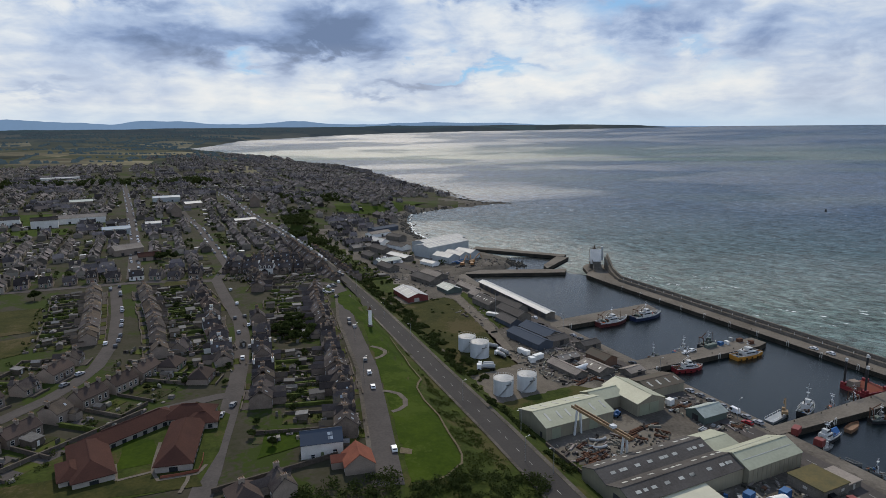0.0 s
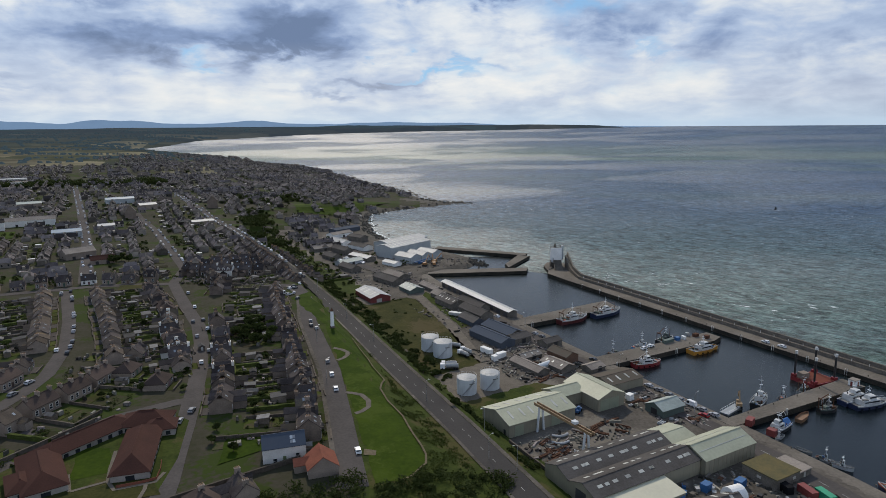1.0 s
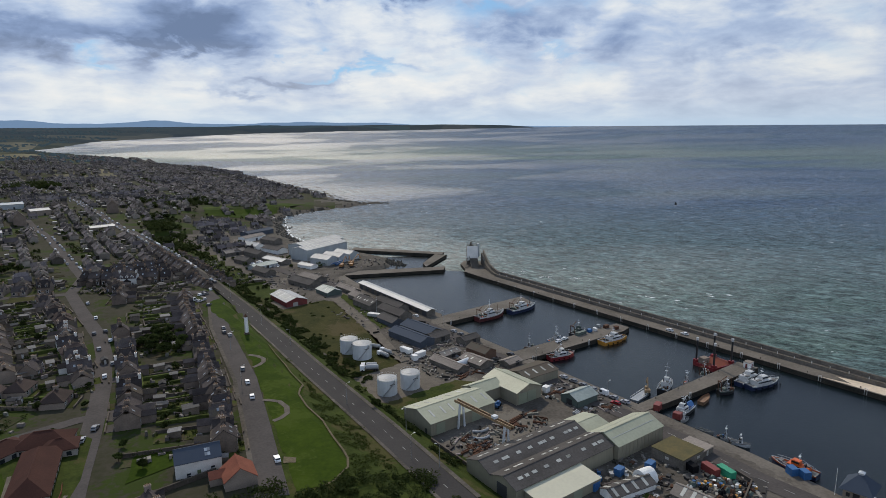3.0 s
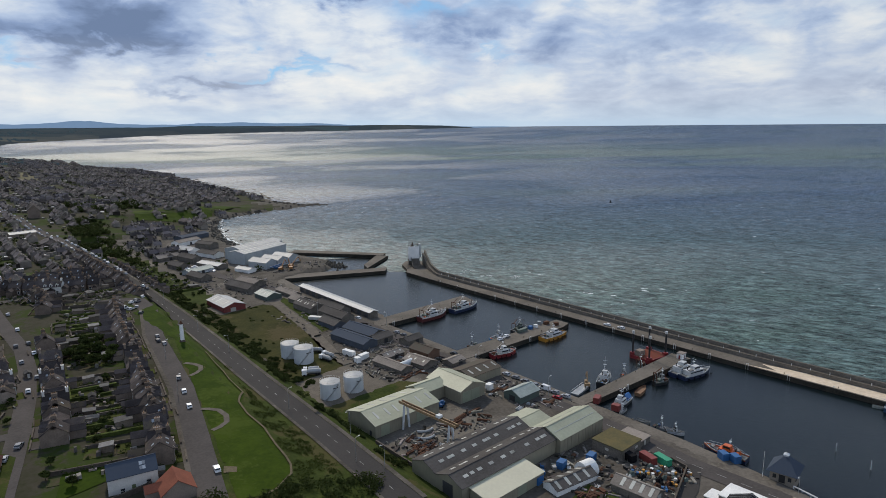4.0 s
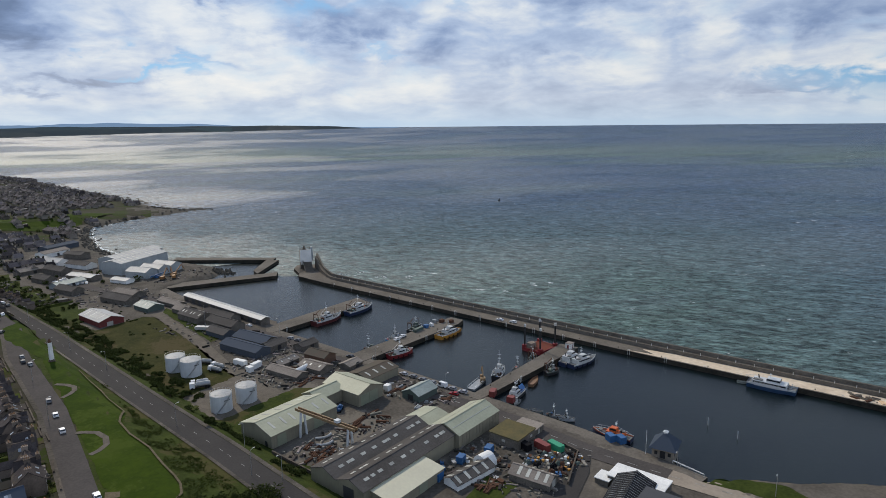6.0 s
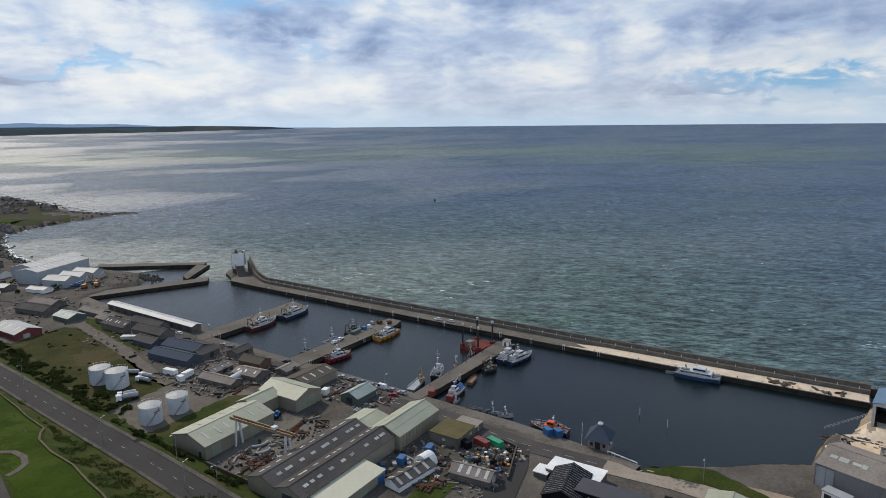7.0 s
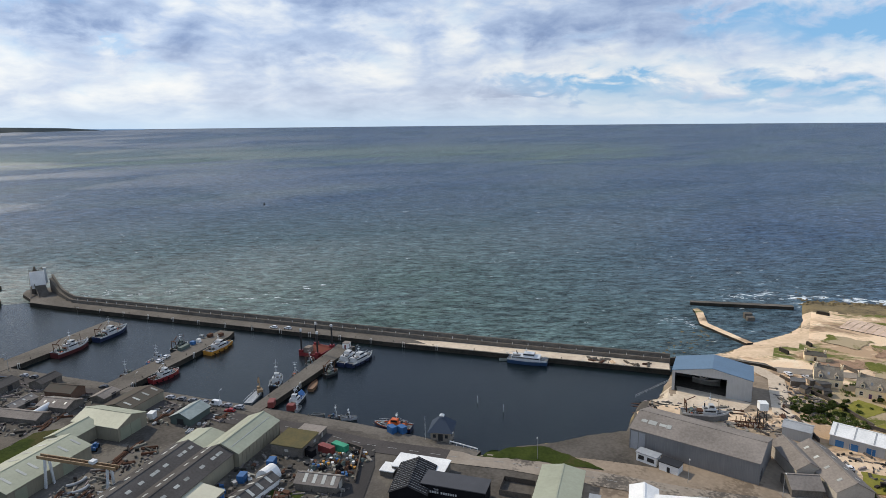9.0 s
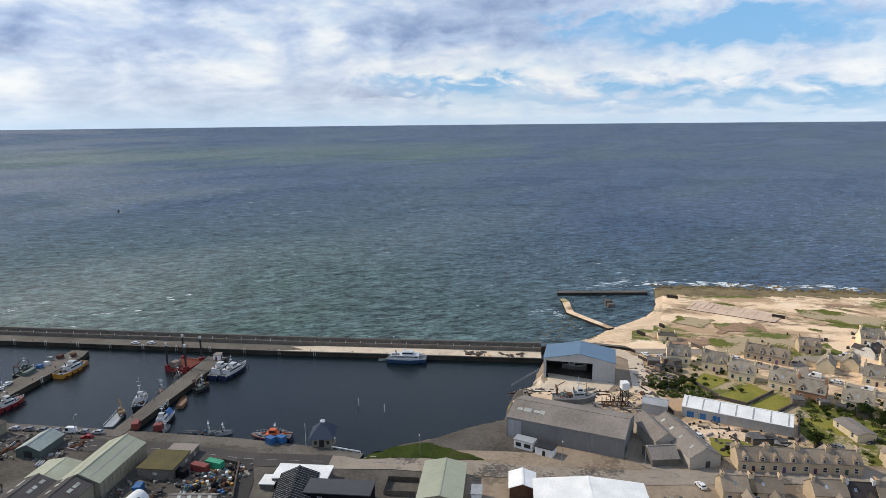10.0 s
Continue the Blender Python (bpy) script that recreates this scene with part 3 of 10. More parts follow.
def patch(name, poly, mat, lift, label, category, kind="structure", cell=4.0, flat=None, ragged=0.0):
    """A piece of surface with the outline poly, lying on the land."""
    if ragged:                                    # an uneven, overgrown edge
        edge = []
        for (x0, y0), (x1, y1) in zip(poly, poly[1:] + poly[:1]):
            n = max(2, int(math.hypot(x1 - x0, y1 - y0) / 1.6))
            for i in range(n):
                x, y = x0 + (x1 - x0) * i / n, y0 + (y1 - y0) * i / n
                edge.append((x + ragged * (noise.noise((x / 5, y / 5, 2)) + 0.7 * noise.noise((x / 1.7, y / 1.7, 3))), y + ragged * (noise.noise((x / 5, y / 5, 8)) + 0.7 * noise.noise((x / 1.7, y / 1.7, 9)))))
        poly = edge
    bm = bmesh.new()
    f = bm.faces.new([bm.verts.new((x, y, 0)) for x, y in poly])
    xs, ys = [p[0] for p in poly], [p[1] for p in poly]
    if flat is None:
        for lo, hi, n in ((min(xs), max(xs), (1, 0, 0)), (min(ys), max(ys), (0, 1, 0))):
            for i in range(1, int((hi - lo) / cell) + 1):
                at = lo + i * cell
                bmesh.ops.bisect_plane(bm, geom=bm.verts[:] + bm.edges[:] + bm.faces[:], plane_co=(at, at, 0), plane_no=n)
    for v in bm.verts:
        v.co.z = (ground(v.co.x, v.co.y) if flat is None else flat) + lift
    if f.is_valid and f.normal.z < 0:
        bmesh.ops.reverse_faces(bm, faces=bm.faces[:])
    me = bpy.data.meshes.new(name)
    bm.normal_update()
    if sum(q.normal.z for q in bm.faces) < 0:
        bmesh.ops.reverse_faces(bm, faces=bm.faces[:])
    bm.to_mesh(me)
    bm.free()
    me.materials.append(mat)
    return tagged(new(name, me), label, category, kind=kind)


main_road = [(x, y) for y, x in ROAD[:-1]]
strip("road_brae", main_road, 9.0, M["asphalt"], 0.12, "two-lane grey asphalt road running down the brae", "road")
terrace_street = [(rise(y, STREET) - 4.5, y) for y in (158, 180, 203, 225, 247, 285, 322, 350, 372, 400)]
strip("road_terrace", terrace_street, 8.0, M["street"], 0.13, "worn grey residential street above the green", "road")
patch("mown_green", [(65, 157), (70, 176), (77, 203), (83.6, 230.5), (90.4, 258.4), (94.6, 275.5), (102.6, 310), (102.5, 349), (102.1, 371), (108.4, 374.5), (119.2, 381), (118.7, 352), (113, 318), (110.8, 292), (106.8, 264), (101.2, 230), (94.6, 219), (92.2, 207), (91.6, 194), (88.2, 179), (85.6, 165), (82.6, 159.5), (75, 155)], M["grass"], 0.14, "mown bright green grass strip above the road", "grass", ragged=0.7)

patch("rough_field", [(131, 243), (158, 246), (171, 300), (184, 366), (180, 372), (150, 368), (150, 402), (146, 412), (140, 380), (134, 300)], M["olive_grass"], 0.12, "rough olive field between brae and track", "grass", ragged=1.2)
patch("verge_track", [(178, 296), (192, 372), (198, 378), (186, 300)], M["rough_grass"], 0.13, "grass verge beside the works track", "grass", ragged=1.2)
patch("verge_depot", [(128, 199), (158, 198), (172, 206), (166, 214), (150, 213), (126, 212)], M["rough_grass"], 0.13, "rough grass behind the fabrication shed", "grass", ragged=1.2)

# ---------------------------------------------------------------- quays, piers and breakwater


def slab(name, poly, z0, z1, label, category, top="quay"):
    s = Shape()
    s.prism(poly, z0, z1, 0, 1)
    return tagged(part(name, s, [M["quay_wall"], M[top]]), label, category, kind="structure")


slab("quay_south", [(190, 62), (196, 51), (201, 50), (205, 74), (208, 99), (210, 140), (212, 200), (214, 290), (223, 300), (221, 400), (226, 432), (212, 440), (208, 300), (202, 200), (197, 120)], -4, 3.6, "concrete quay apron along the harbour basins", "quay")
slab("pier_inner_west", [(205, 284.8), (284, 283.6), (288, 299), (205, 296)], -4, 3.75, "concrete jetty with weedy walls", "jetty")
slab("pier_inner_middle", [(205, 213.2), (282, 211.3), (290, 213.5), (290, 222.6), (205, 225.2)], -4, 3.75, "concrete jetty with weedy walls", "jetty")
slab("pier_inner_east", [(205, 142.8), (287, 138.4), (287, 148.4), (205, 148.6)], -4, 3.75, "concrete jetty with weedy walls", "jetty")
slab("breakwater_deck", [(297.5, -16), (307.2, -16), (307.2, 110), (309.8, 200), (312.6, 300), (315, 360), (327, 378), (324, 400), (305, 380), (303.2, 352), (301.9, 300), (299.7, 200), (297.6, 110)], -5, 3.6, "long concrete breakwater deck", "breakwater")
slab("pier_old_near", [(225, 427), (296, 395), (304, 404), (232, 439)], -4, 3.7, "old stone pier with flat concrete top", "pier")
slab("pier_old_stub", [(291, 412), (296, 424), (326, 448), (333, 440)], -4, 3.9, "short stone pier stub", "pier")
slab("pier_old_far", [(278, 512), (330, 443), (337, 449), (286, 520)], -4, 4.2, "old stone breakwater", "pier")

# ---------------------------------------------------------------- industrial sheds


def gable_shed(name, cx, cy, turn, length, width, base, eave, ridge, wall, roof, label, category="shed", lights=(), doors=(), bays=0, over=0.35, group=""):
    """A gabled shed, ridge along its own x. lights: (x, side, w, h) in fractions; doors: (face, position, width, height, material)."""
    root = thing(name, label, category, pose(cx, cy, base, 0, 0, turn), group)
    hl, hw, e, r = length / 2, width / 2, eave - base, ridge - base
    w = Shape()
    prof = [(-hw, -1.0), (hw, -1.0), (hw, e), (0, r), (-hw, e)]
    w.face([(-hl, y, z) for y, z in reversed(prof)])
    w.face([(hl, y, z) for y, z in prof])
    w.face([(-hl, -hw, -1), (hl, -hw, -1), (hl, -hw, e), (-hl, -hw, e)])
    w.face([(hl, hw, -1), (-hl, hw, -1), (-hl, hw, e), (hl, hw, e)])
    if bays:
        for i in range(bays + 1):
            x = -hl + length * i / bays
            for s in (-1, 1):
                rib = Shape()
                rib.box(x - 0.12, x + 0.12, s * hw - 0.1, s * hw + 0.1, -1, e - 0.1)
                part("rib", rib, wall, root)
    part("wall", w, wall, root)
    t = 0.16
    slope = math.hypot(hw, r - e)
    for side in (-1, 1):
        s = Shape()
        y1, z1 = side * (hw + over), e - over * (r - e) / hw
        a = [(-hl - over, 0, r), (hl + over, 0, r), (hl + over, y1, z1), (-hl - over, y1, z1)]
        if side > 0:
            a.reverse()
        s.hull(a if False else [(x, y, z) for x, y, z in a], [(x, y, z + t) for x, y, z in a])
        ro = part("roof", s, roof, root)
        for fx, sd, lw, lh in lights:
            if sd != side:
                continue
            q = Shape()
            u0, u1 = 0.5 - lh / 2, 0.5 + lh / 2
            x0 = -hl + fx * length
            pts = []
            for xx, uu in ((x0, u0), (x0 + lw, u0), (x0 + lw, u1), (x0, u1)):
                pts.append((xx, side * hw * uu, r + (e - r) * uu + t + 0.03))
            if side > 0:
                pts.reverse()
            q.hull(pts, [(x, y, z + 0.06) for x, y, z in pts])
            part("skylight", q, M["skylight"], ro)
    cap = Shape()
    cap.beam((-hl - over, 0, r + t), (hl + over, 0, r + t), 0.6, 0.14)
    part("ridge_cap", cap, roof, root)
    for face, at, dw, dh, mat in doors:
        q = Shape()
        if face in "ns":
            y = hw if face == "n" else -hw
            q.box(at - dw / 2, at + dw / 2, y - 0.08, y + 0.08, 0, dh)
        else:
            x = hl if face == "e" else -hl
            q.box(x - 0.08, x + 0.08, at - dw / 2, at + dw / 2, 0, dh)
        part("shed_door", q, M[mat], root)
    return root


def flat_shed(name, cx, cy, turn, length, width, base, top, wall, roof, label, category="building", fall=0.0, doors=(), parapet=0.3):
    root = thing(name, label, category, pose(cx, cy, base, 0, 0, turn))
    hl, hw, h = length / 2, width / 2, top - base
    w = Shape()
    w.hull([(-hl, -hw, -1), (hl, -hw, -1), (hl, hw, -1), (-hl, hw, -1)], [(-hl, -hw, h), (hl, -hw, h), (hl, hw, h + fall), (-hl, hw, h + fall)])
    part("wall", w, wall, root)
    s = Shape()
    o = 0.25
    b = [(-hl - o, -hw - o, h + 0.01), (hl + o, -hw - o, h + 0.01), (hl + o, hw + o, h + fall + 0.01), (-hl - o, hw + o, h + fall + 0.01)]
    s.hull(b, [(x, y, z + parapet) for x, y, z in b])
    part("roof", s, roof, root)
    for face, at, dw, z0, dh, mat in doors:
        q = Shape()
        if face in "ns":
            y = hw if face == "n" else -hw
            q.box(at - dw / 2, at + dw / 2, y - 0.08, y + 0.08, z0, z0 + dh)
        else:
            x = hl if face == "e" else -hl
            q.box(x - 0.08, x + 0.08, at - dw / 2, at + dw / 2, z0, z0 + dh)
        part("shed_door" if z0 < 0.3 else "window", q, M[mat], root)
    return root

M["skylight"] = material("rooflight", (0.42, 0.42, 0.38), 0.5, other=(0.30, 0.30, 0.27), rnd=0.25, bump=0.0)
M["fibre"] = material("dark_fibre_cement", (0.104, 0.096, 0.090), 0.85, other=(0.064, 0.058, 0.053), scale=0.08, fine=1.4, bump=0.25)
M["sheet_wall"] = material("green_wall_cladding", (0.259, 0.236, 0.169), 0.65, other=(0.190, 0.173, 0.127), scale=0.2, fine=1.0, streak=(3, 3, 0.2), bump=0.1)
M["cream_sheet"] = material("cream_sheeting", (0.50, 0.48, 0.36), 0.6, other=(0.44, 0.42, 0.32), scale=0.1, fine=1.0, bump=0.05)
M["white_roof"] = material("weathered_white_sheeting", (0.350, 0.360, 0.365), 0.6, other=(0.235, 0.245, 0.250), scale=0.1, fine=1.0, bump=0.05)
M["grey_roof"] = material("grey_fibre_roof", (0.270, 0.236, 0.205), 0.85, other=(0.165, 0.145, 0.126), scale=0.09, fine=1.2, bump=0.2)
M["blue_roof"] = material("blue_roof_sheeting", (0.11, 0.18, 0.26), 0.5, other=(0.085, 0.145, 0.21), scale=0.1, fine=1.0, bump=0.05)
M["blue_slate"] = material("blue_grey_roof", (0.058, 0.070, 0.092), 0.8, other=(0.05, 0.065, 0.09), scale=0.1, fine=1.0, bump=0.1)
M["red_wall"] = material("red_wall_cladding", (0.17, 0.030, 0.026), 0.6, other=(0.12, 0.022, 0.02), scale=0.2, fine=1.0, bump=0.05)
M["dark"] = material("dark_opening", (0.018, 0.018, 0.02), 0.6, bump=0.0)
M["blue_paint"] = material("blue_paint", (0.02, 0.13, 0.36), 0.5, bump=0.05)
M["sheet_door"] = material("green_sheet_door", (0.25, 0.27, 0.19), 0.6, other=(0.20, 0.215, 0.155), bump=0.05)
M["dark_door"] = material("dark_sheet_door", (0.05, 0.05, 0.055), 0.6, bump=0.05)
M["trim_door"] = material("pale_shed_door", (0.45, 0.43, 0.38), 0.6, bump=0.05)
M["rust_roof"] = material("rusty_brown_roof", (0.104, 0.079, 0.063), 0.9, other=(0.090, 0.088, 0.071), scale=0.12, fine=1.0, bump=0.2)
M["grey_green"] = material("grey_green_roof", (0.30, 0.34, 0.31), 0.6, other=(0.21, 0.24, 0.22), scale=0.3, fine=1.0, bump=0.05)
M["green_wall"] = material("dark_green_wall", (0.085, 0.115, 0.10), 0.7, bump=0.05)
M["blue_wall"] = material("dull_blue_wall", (0.060, 0.075, 0.100), 0.7, other=(0.042, 0.052, 0.07), bump=0.05)
M["stone_wall"] = material("old_stone_wall", (0.182, 0.163, 0.140), 0.95, other=(0.098, 0.088, 0.075), scale=0.3, fine=2.0, bump=0.4)
M["brick_wall"] = material("brown_brick_wall", (0.16, 0.10, 0.07), 0.9, other=(0.11, 0.07, 0.052), scale=0.3, fine=2.0, bump=0.4)
M["pale_wall"] = material("pale_blue_grey_cladding", (0.36, 0.39, 0.40), 0.6, other=(0.28, 0.305, 0.315), scale=0.2, fine=1.0, streak=(3, 3, 0.2), bump=0.05)
M["market_roof"] = material("white_market_roof", (0.40, 0.41, 0.41), 0.6, other=(0.32, 0.33, 0.33), scale=0.1, fine=1.0, bump=0.05)
M["black_wall"] = material("black_painted_wall", (0.012, 0.012, 0.014), 0.85, bump=0.05)


def rooflights(n, rows, w=1.9, h=0.2, jitter=0.02):
    """Rooflights in loose rows on both slopes."""
    out = []
    for side, at in rows:
        for i in range(n):
            out.append(((i + 0.5) / n + random.uniform(-jitter, jitter), side, w, h))
    return out


random.seed(2)
fab = gable_shed("fabrication_shed", 142, 186.5, 0, 31, 18, 4, 9, 11.6, M["sheet_wall"], M["green_sheet"], "pale green gabled fabrication shed beside the brae", lights=rooflights(6, ((-1, 0), (1, 0)), 0.9, 0.45), doors=[("s", -11, 4, 4.2, "sheet_door"), ("s", 6, 4, 4.2, "sheet_door"), ("w", -6, 1.2, 2.2, "dark")])
gable_shed("fabrication_shed", 164, 192.5, 0, 14, 10, 4, 9, 11.0, M["sheet_wall"], M["green_sheet"], "pale green link shed with low gable")
gable_shed("fabrication_shed", 176.5, 188, 90, 21, 14, 4, 9.3, 11.8, M["sheet_wall"], M["green_sheet"], "pale green shed with tall sliding doors", doors=[("w", -1.5, 4.8, 4.6, "sheet_door"), ("w", 3.5, 4.8, 4.6, "sheet_door")])
gable_shed("store_shed", 195, 194, 0, 19, 13, 4, 8, 9.5, M["sheet_wall"], M["rust_roof"], "brown-roofed low store beside the quay road", lights=rooflights(4, ((-1, 0),), 0.9, 0.5))
gable_shed("workshop", 193, 165, 0, 12, 9, 4, 7, 9, M["green_wall"], M["grey_green"], "small green workshop with pale gabled roof", doors=[("w", 0, 3, 2.6, "dark")])
for cy in (144, 132.2):
    rows = ((-1, 0), (1, 0))
    gable_shed("boat_works_shed", 143.5, cy, 0, 45, 11.9, 4, 9.2, 11.4, M["sheet_wall"], M["fibre"], "large dark-roofed boat works shed with rooflights", lights=rooflights(8, rows, 1.9, 0.17, 0.03) + rooflights(3, rows, 1.5, 0.17, 0.08), over=0.3, doors=[("w", 0.5, 4.5, 4.5, "dark_door")] if cy < 140 else [])
flat_shed("boat_works_lean_to", 136.5, 121.8, 0, 25, 8.4, 4, 7.4, M["sheet_wall"], M["cream_sheet"], "cream-roofed lean-to along the boat works", "shed", fall=1.1, doors=[("s", 2, 4, 0, 3, "sheet_door")], parapet=0.12)
gable_shed("boat_works_annex", 179, 131, 0, 25, 13, 4, 9.3, 12, M["sheet_wall"], M["green_sheet"], "pale green boat works annex with ribbed wall", bays=12, lights=[(0.03, 1, 23, 0.03), (0.03, -1, 23, 0.03)])
gable_shed("boat_works_shed", 172, 144.5, 0, 14, 12.5, 4, 8.3, 9.6, M["sheet_wall"], M["green_sheet"], "low pale green shed among the boat works")
market = gable_shed("fish_market", 216.8, 343.5, 87.9, 87, 5.8, 3.6, 7.4, 8.3, M["stone_wall"], M["market_roof"], "long white-roofed fish market on the quay", doors=[("n", -40 + 8 * i, 4.0, 2.8, "dark_door") for i in range(11)], over=0.6)
gable_shed("red_shed", 161, 384, 90, 26, 14, 4, 7.3, 9.5, M["red_wall"], M["white_roof"], "red-walled shed with pale gabled roof", doors=[("w", 1, 3.5, 2.4, "trim_door")], lights=[(0.2 + 0.12 * i, 1, 1.0, 0.7) for i in range(6)])
for i, (cx, cy) in enumerate(((251, 528), (245, 509))):
    gable_shed("west_hall", cx, cy, 20, 50, 19, 4, 13.2, 15.2, M["pale_wall"], M["white_roof"], "large pale industrial hall by the shore", lights=[(0.08 + 0.1 * k, -1, 1.1, 0.8) for k in range(9)], bays=9)
for i, (cx, cy) in enumerate(((232, 475), (244, 478), (256, 482))):
    gable_shed("west_store", cx, cy, 110, 19, 12.5, 4, 9.2, 11.6, M["pale_wall"], M["white_roof"], "pale gabled store in a row of three", group="row of pale stores")
# older buildings along the works track
for cx, cy, a, l, w, e, r, wall, roof, lab in (
        (181, 271, 95, 27, 9.5, 7.2, 9.0, "blue_wall", "blue_slate", "blue-walled shed with blue-grey roof"), (192, 277, 95, 24, 11, 7.4, 9.6, "stone_wall", "blue_slate", "stone store with blue-grey roof"),
        (192, 263, 5, 12, 8, 7.0, 8.6, "stone_wall", "fibre", "old stone store with dark roof"), (203, 250, 5, 11, 7, 6.6, 8.0, "stone_wall", "fibre", "old stone store with dark roof"),
        (188, 303, 92, 16, 8, 6.8, 8.8, "blue_wall", "fibre", "dark-roofed shed with blue gable"), (198, 314, 92, 24, 9, 7.4, 9.8, "stone_wall", "fibre", "old stone store with dark roof"),
        (196, 341, 92, 20, 11, 7.6, 10.0, "stone_wall", "fibre", "old stone store with rooflights"), (206, 330, 92, 26, 8, 7.0, 9.0, "stone_wall", "fibre", "old stone store with dark roof"),
        (204, 382, 92, 22, 7, 6.6, 8.0, "stone_wall", "grey_roof", "low grey store beside the market"), (200, 360, 92, 13, 9, 6.8, 9.0, "stone_wall", "grey_roof", "grey stone store by the market"),
        (191, 386, 92, 16, 11, 6.6, 8.6, "green_wall", "grey_green", "green-roofed workshop with glazed strips"), (188, 418, 100, 26, 10, 7.0, 9.4, "stone_wall", "fibre", "long dark-roofed stone store"),
        (199, 428, 100, 22, 10, 7.0, 8.8, "stone_wall", "grey_roof", "long grey-roofed stone store"),
        (174, 229, 95, 20, 7, 6.0, 7.4, "stone_wall", "grey_roof", "low ruined stone workshop"), (182, 240, 5, 12, 6, 6.0, 7.4, "stone_wall", "grey_roof", "low workshop with rooflights"),
        (186, 223, 95, 14, 9, 6.4, 8.0, "stone_wall", "grey_roof", "low workshop with rooflights"), (195, 230, 95, 13, 8, 7.8, 9.6, "brick_wall", "rust_roof", "brown brick store by the quay road"),
        (178, 470, 100, 20, 9, 7.0, 9.2, "stone_wall", "fibre", "dark-roofed store below the brae"), (186, 492, 15, 22, 10, 6.6, 8.4, "pale_wall", "grey_green", "low pale workshop below the brae"), (203, 505, 105, 26, 10, 6.8, 8.2, "stone_wall", "white_roof", "pale-roofed store near the shore"),
        (181, 520, 100, 18, 9, 7.0, 9.2, "stone_wall", "fibre", "dark-roofed store below the brae"), (198, 540, 100, 24, 9, 8.0, 10.4, "stone_wall", "fibre", "tall dark-roofed store near the shore"), (219, 548, 105, 24, 11, 7.6, 9.6, "white", "fibre", "white-walled store near the shore"),
        (186, 560, 10, 20, 9, 7.0, 9.0, "stone_wall", "grey_roof", "grey store below the brae"), (210, 580, 105, 26, 10, 7.6, 10.0, "white", "white_roof", "white-walled store near the shore"), (234, 592, 110, 20, 10, 8.2, 10.0, "stone_wall", "fibre", "dark-roofed store near the shore"),
        (226, 622, 20, 26, 11, 7.8, 9.6, "white", "grey_roof", "white shore building with grey roof"), (242, 650, 20, 34, 12, 8.0, 9.4, "blue_wall", "blue_slate", "long blue shore building"), (215, 470, 105, 16, 8, 6.4, 7.6, "white", "white_roof", "low white store by the road"),
        (199, 213, 5, 9, 7, 5.8, 7.0, "stone_wall", "grey_roof", "small grey hut by the quay road")):
    gable_shed("old_store", cx, cy, a, l, w, 4, e, r, M[wall], M[roof], lab, "building", lights=rooflights(max(2, int(l / 4)), ((-1, 0), (1, 0)), 0.8, 0.3, 0.05) if "rooflights" in lab or "glazed" in lab else (), doors=[("s", 1.0, 2.4, 2.4, "dark")])

# ---------------------------------------------------------------- town: materials
M["harl"] = material("grey_harling", (0.285, 0.232, 0.190), 0.9, other=(0.200, 0.164, 0.134), scale=0.3, fine=3.0, bump=0.3, rnd=0.2)
M["white_harl"] = material("white_harling", (0.66, 0.65, 0.62), 0.9, other=(0.52, 0.51, 0.48), scale=0.3, fine=3.0, bump=0.2, rnd=0.1)
# the next four carry the east shore's sunlight in paler stone and slate
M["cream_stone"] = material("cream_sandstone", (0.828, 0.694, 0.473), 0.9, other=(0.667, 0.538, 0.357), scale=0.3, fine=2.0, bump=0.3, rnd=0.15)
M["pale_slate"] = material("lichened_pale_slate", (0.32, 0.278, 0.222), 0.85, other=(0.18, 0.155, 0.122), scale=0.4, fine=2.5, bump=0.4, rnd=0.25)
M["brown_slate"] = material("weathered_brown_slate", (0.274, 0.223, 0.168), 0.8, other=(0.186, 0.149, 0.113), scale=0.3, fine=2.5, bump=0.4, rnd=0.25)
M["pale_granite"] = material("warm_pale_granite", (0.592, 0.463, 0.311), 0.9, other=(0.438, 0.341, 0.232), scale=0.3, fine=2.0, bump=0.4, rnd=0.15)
M["red_stone"] = material("red_sandstone", (0.38, 0.20, 0.11), 0.9, other=(0.28, 0.15, 0.09), scale=0.3, fine=2.0, bump=0.3)
M["brown_tile"] = material("brown_concrete_tile", (0.084, 0.062, 0.053), 0.85, other=(0.052, 0.040, 0.036), scale=0.2, fine=2.0, streak=(1, 1, 5), bump=0.4, rnd=0.25)
M["red_tile"] = material("red_brown_tile", (0.067, 0.031, 0.024), 0.85, other=(0.047, 0.023, 0.019), scale=0.15, fine=2.0, bump=0.4)
M["orange_tile"] = material("orange_pantile", (0.225, 0.084, 0.054), 0.85, other=(0.158, 0.060, 0.041), scale=0.3, fine=2.5, bump=0.4)
M["pot"] = material("clay_chimney_pot", (0.28, 0.17, 0.10), 0.85, bump=0.1)
M["trim"] = material("pale_window_trim", (0.60, 0.59, 0.56), 0.6, bump=0.0)
M["glass"] = material("window_glass", (0.025, 0.03, 0.035), 0.08, bump=0.0)
M["door_paint"] = material("painted_door", (0.12, 0.07, 0.05), 0.5, rnd=0.6, bump=0.0, hue=0.4)
M["hedge"] = material("hedge_leaves", (0.084, 0.102, 0.026), 0.9, other=(0.040, 0.056, 0.014), scale=0.5, fine=3.0, bump=0.8, rnd=0.3)
M["leaf"] = material("tree_leaves", (0.054, 0.070, 0.020), 0.8, other=(0.026, 0.038, 0.011), scale=0.25, fine=1.2, bump=0.0, rnd=0.3, spec=0.05, through=0.3)
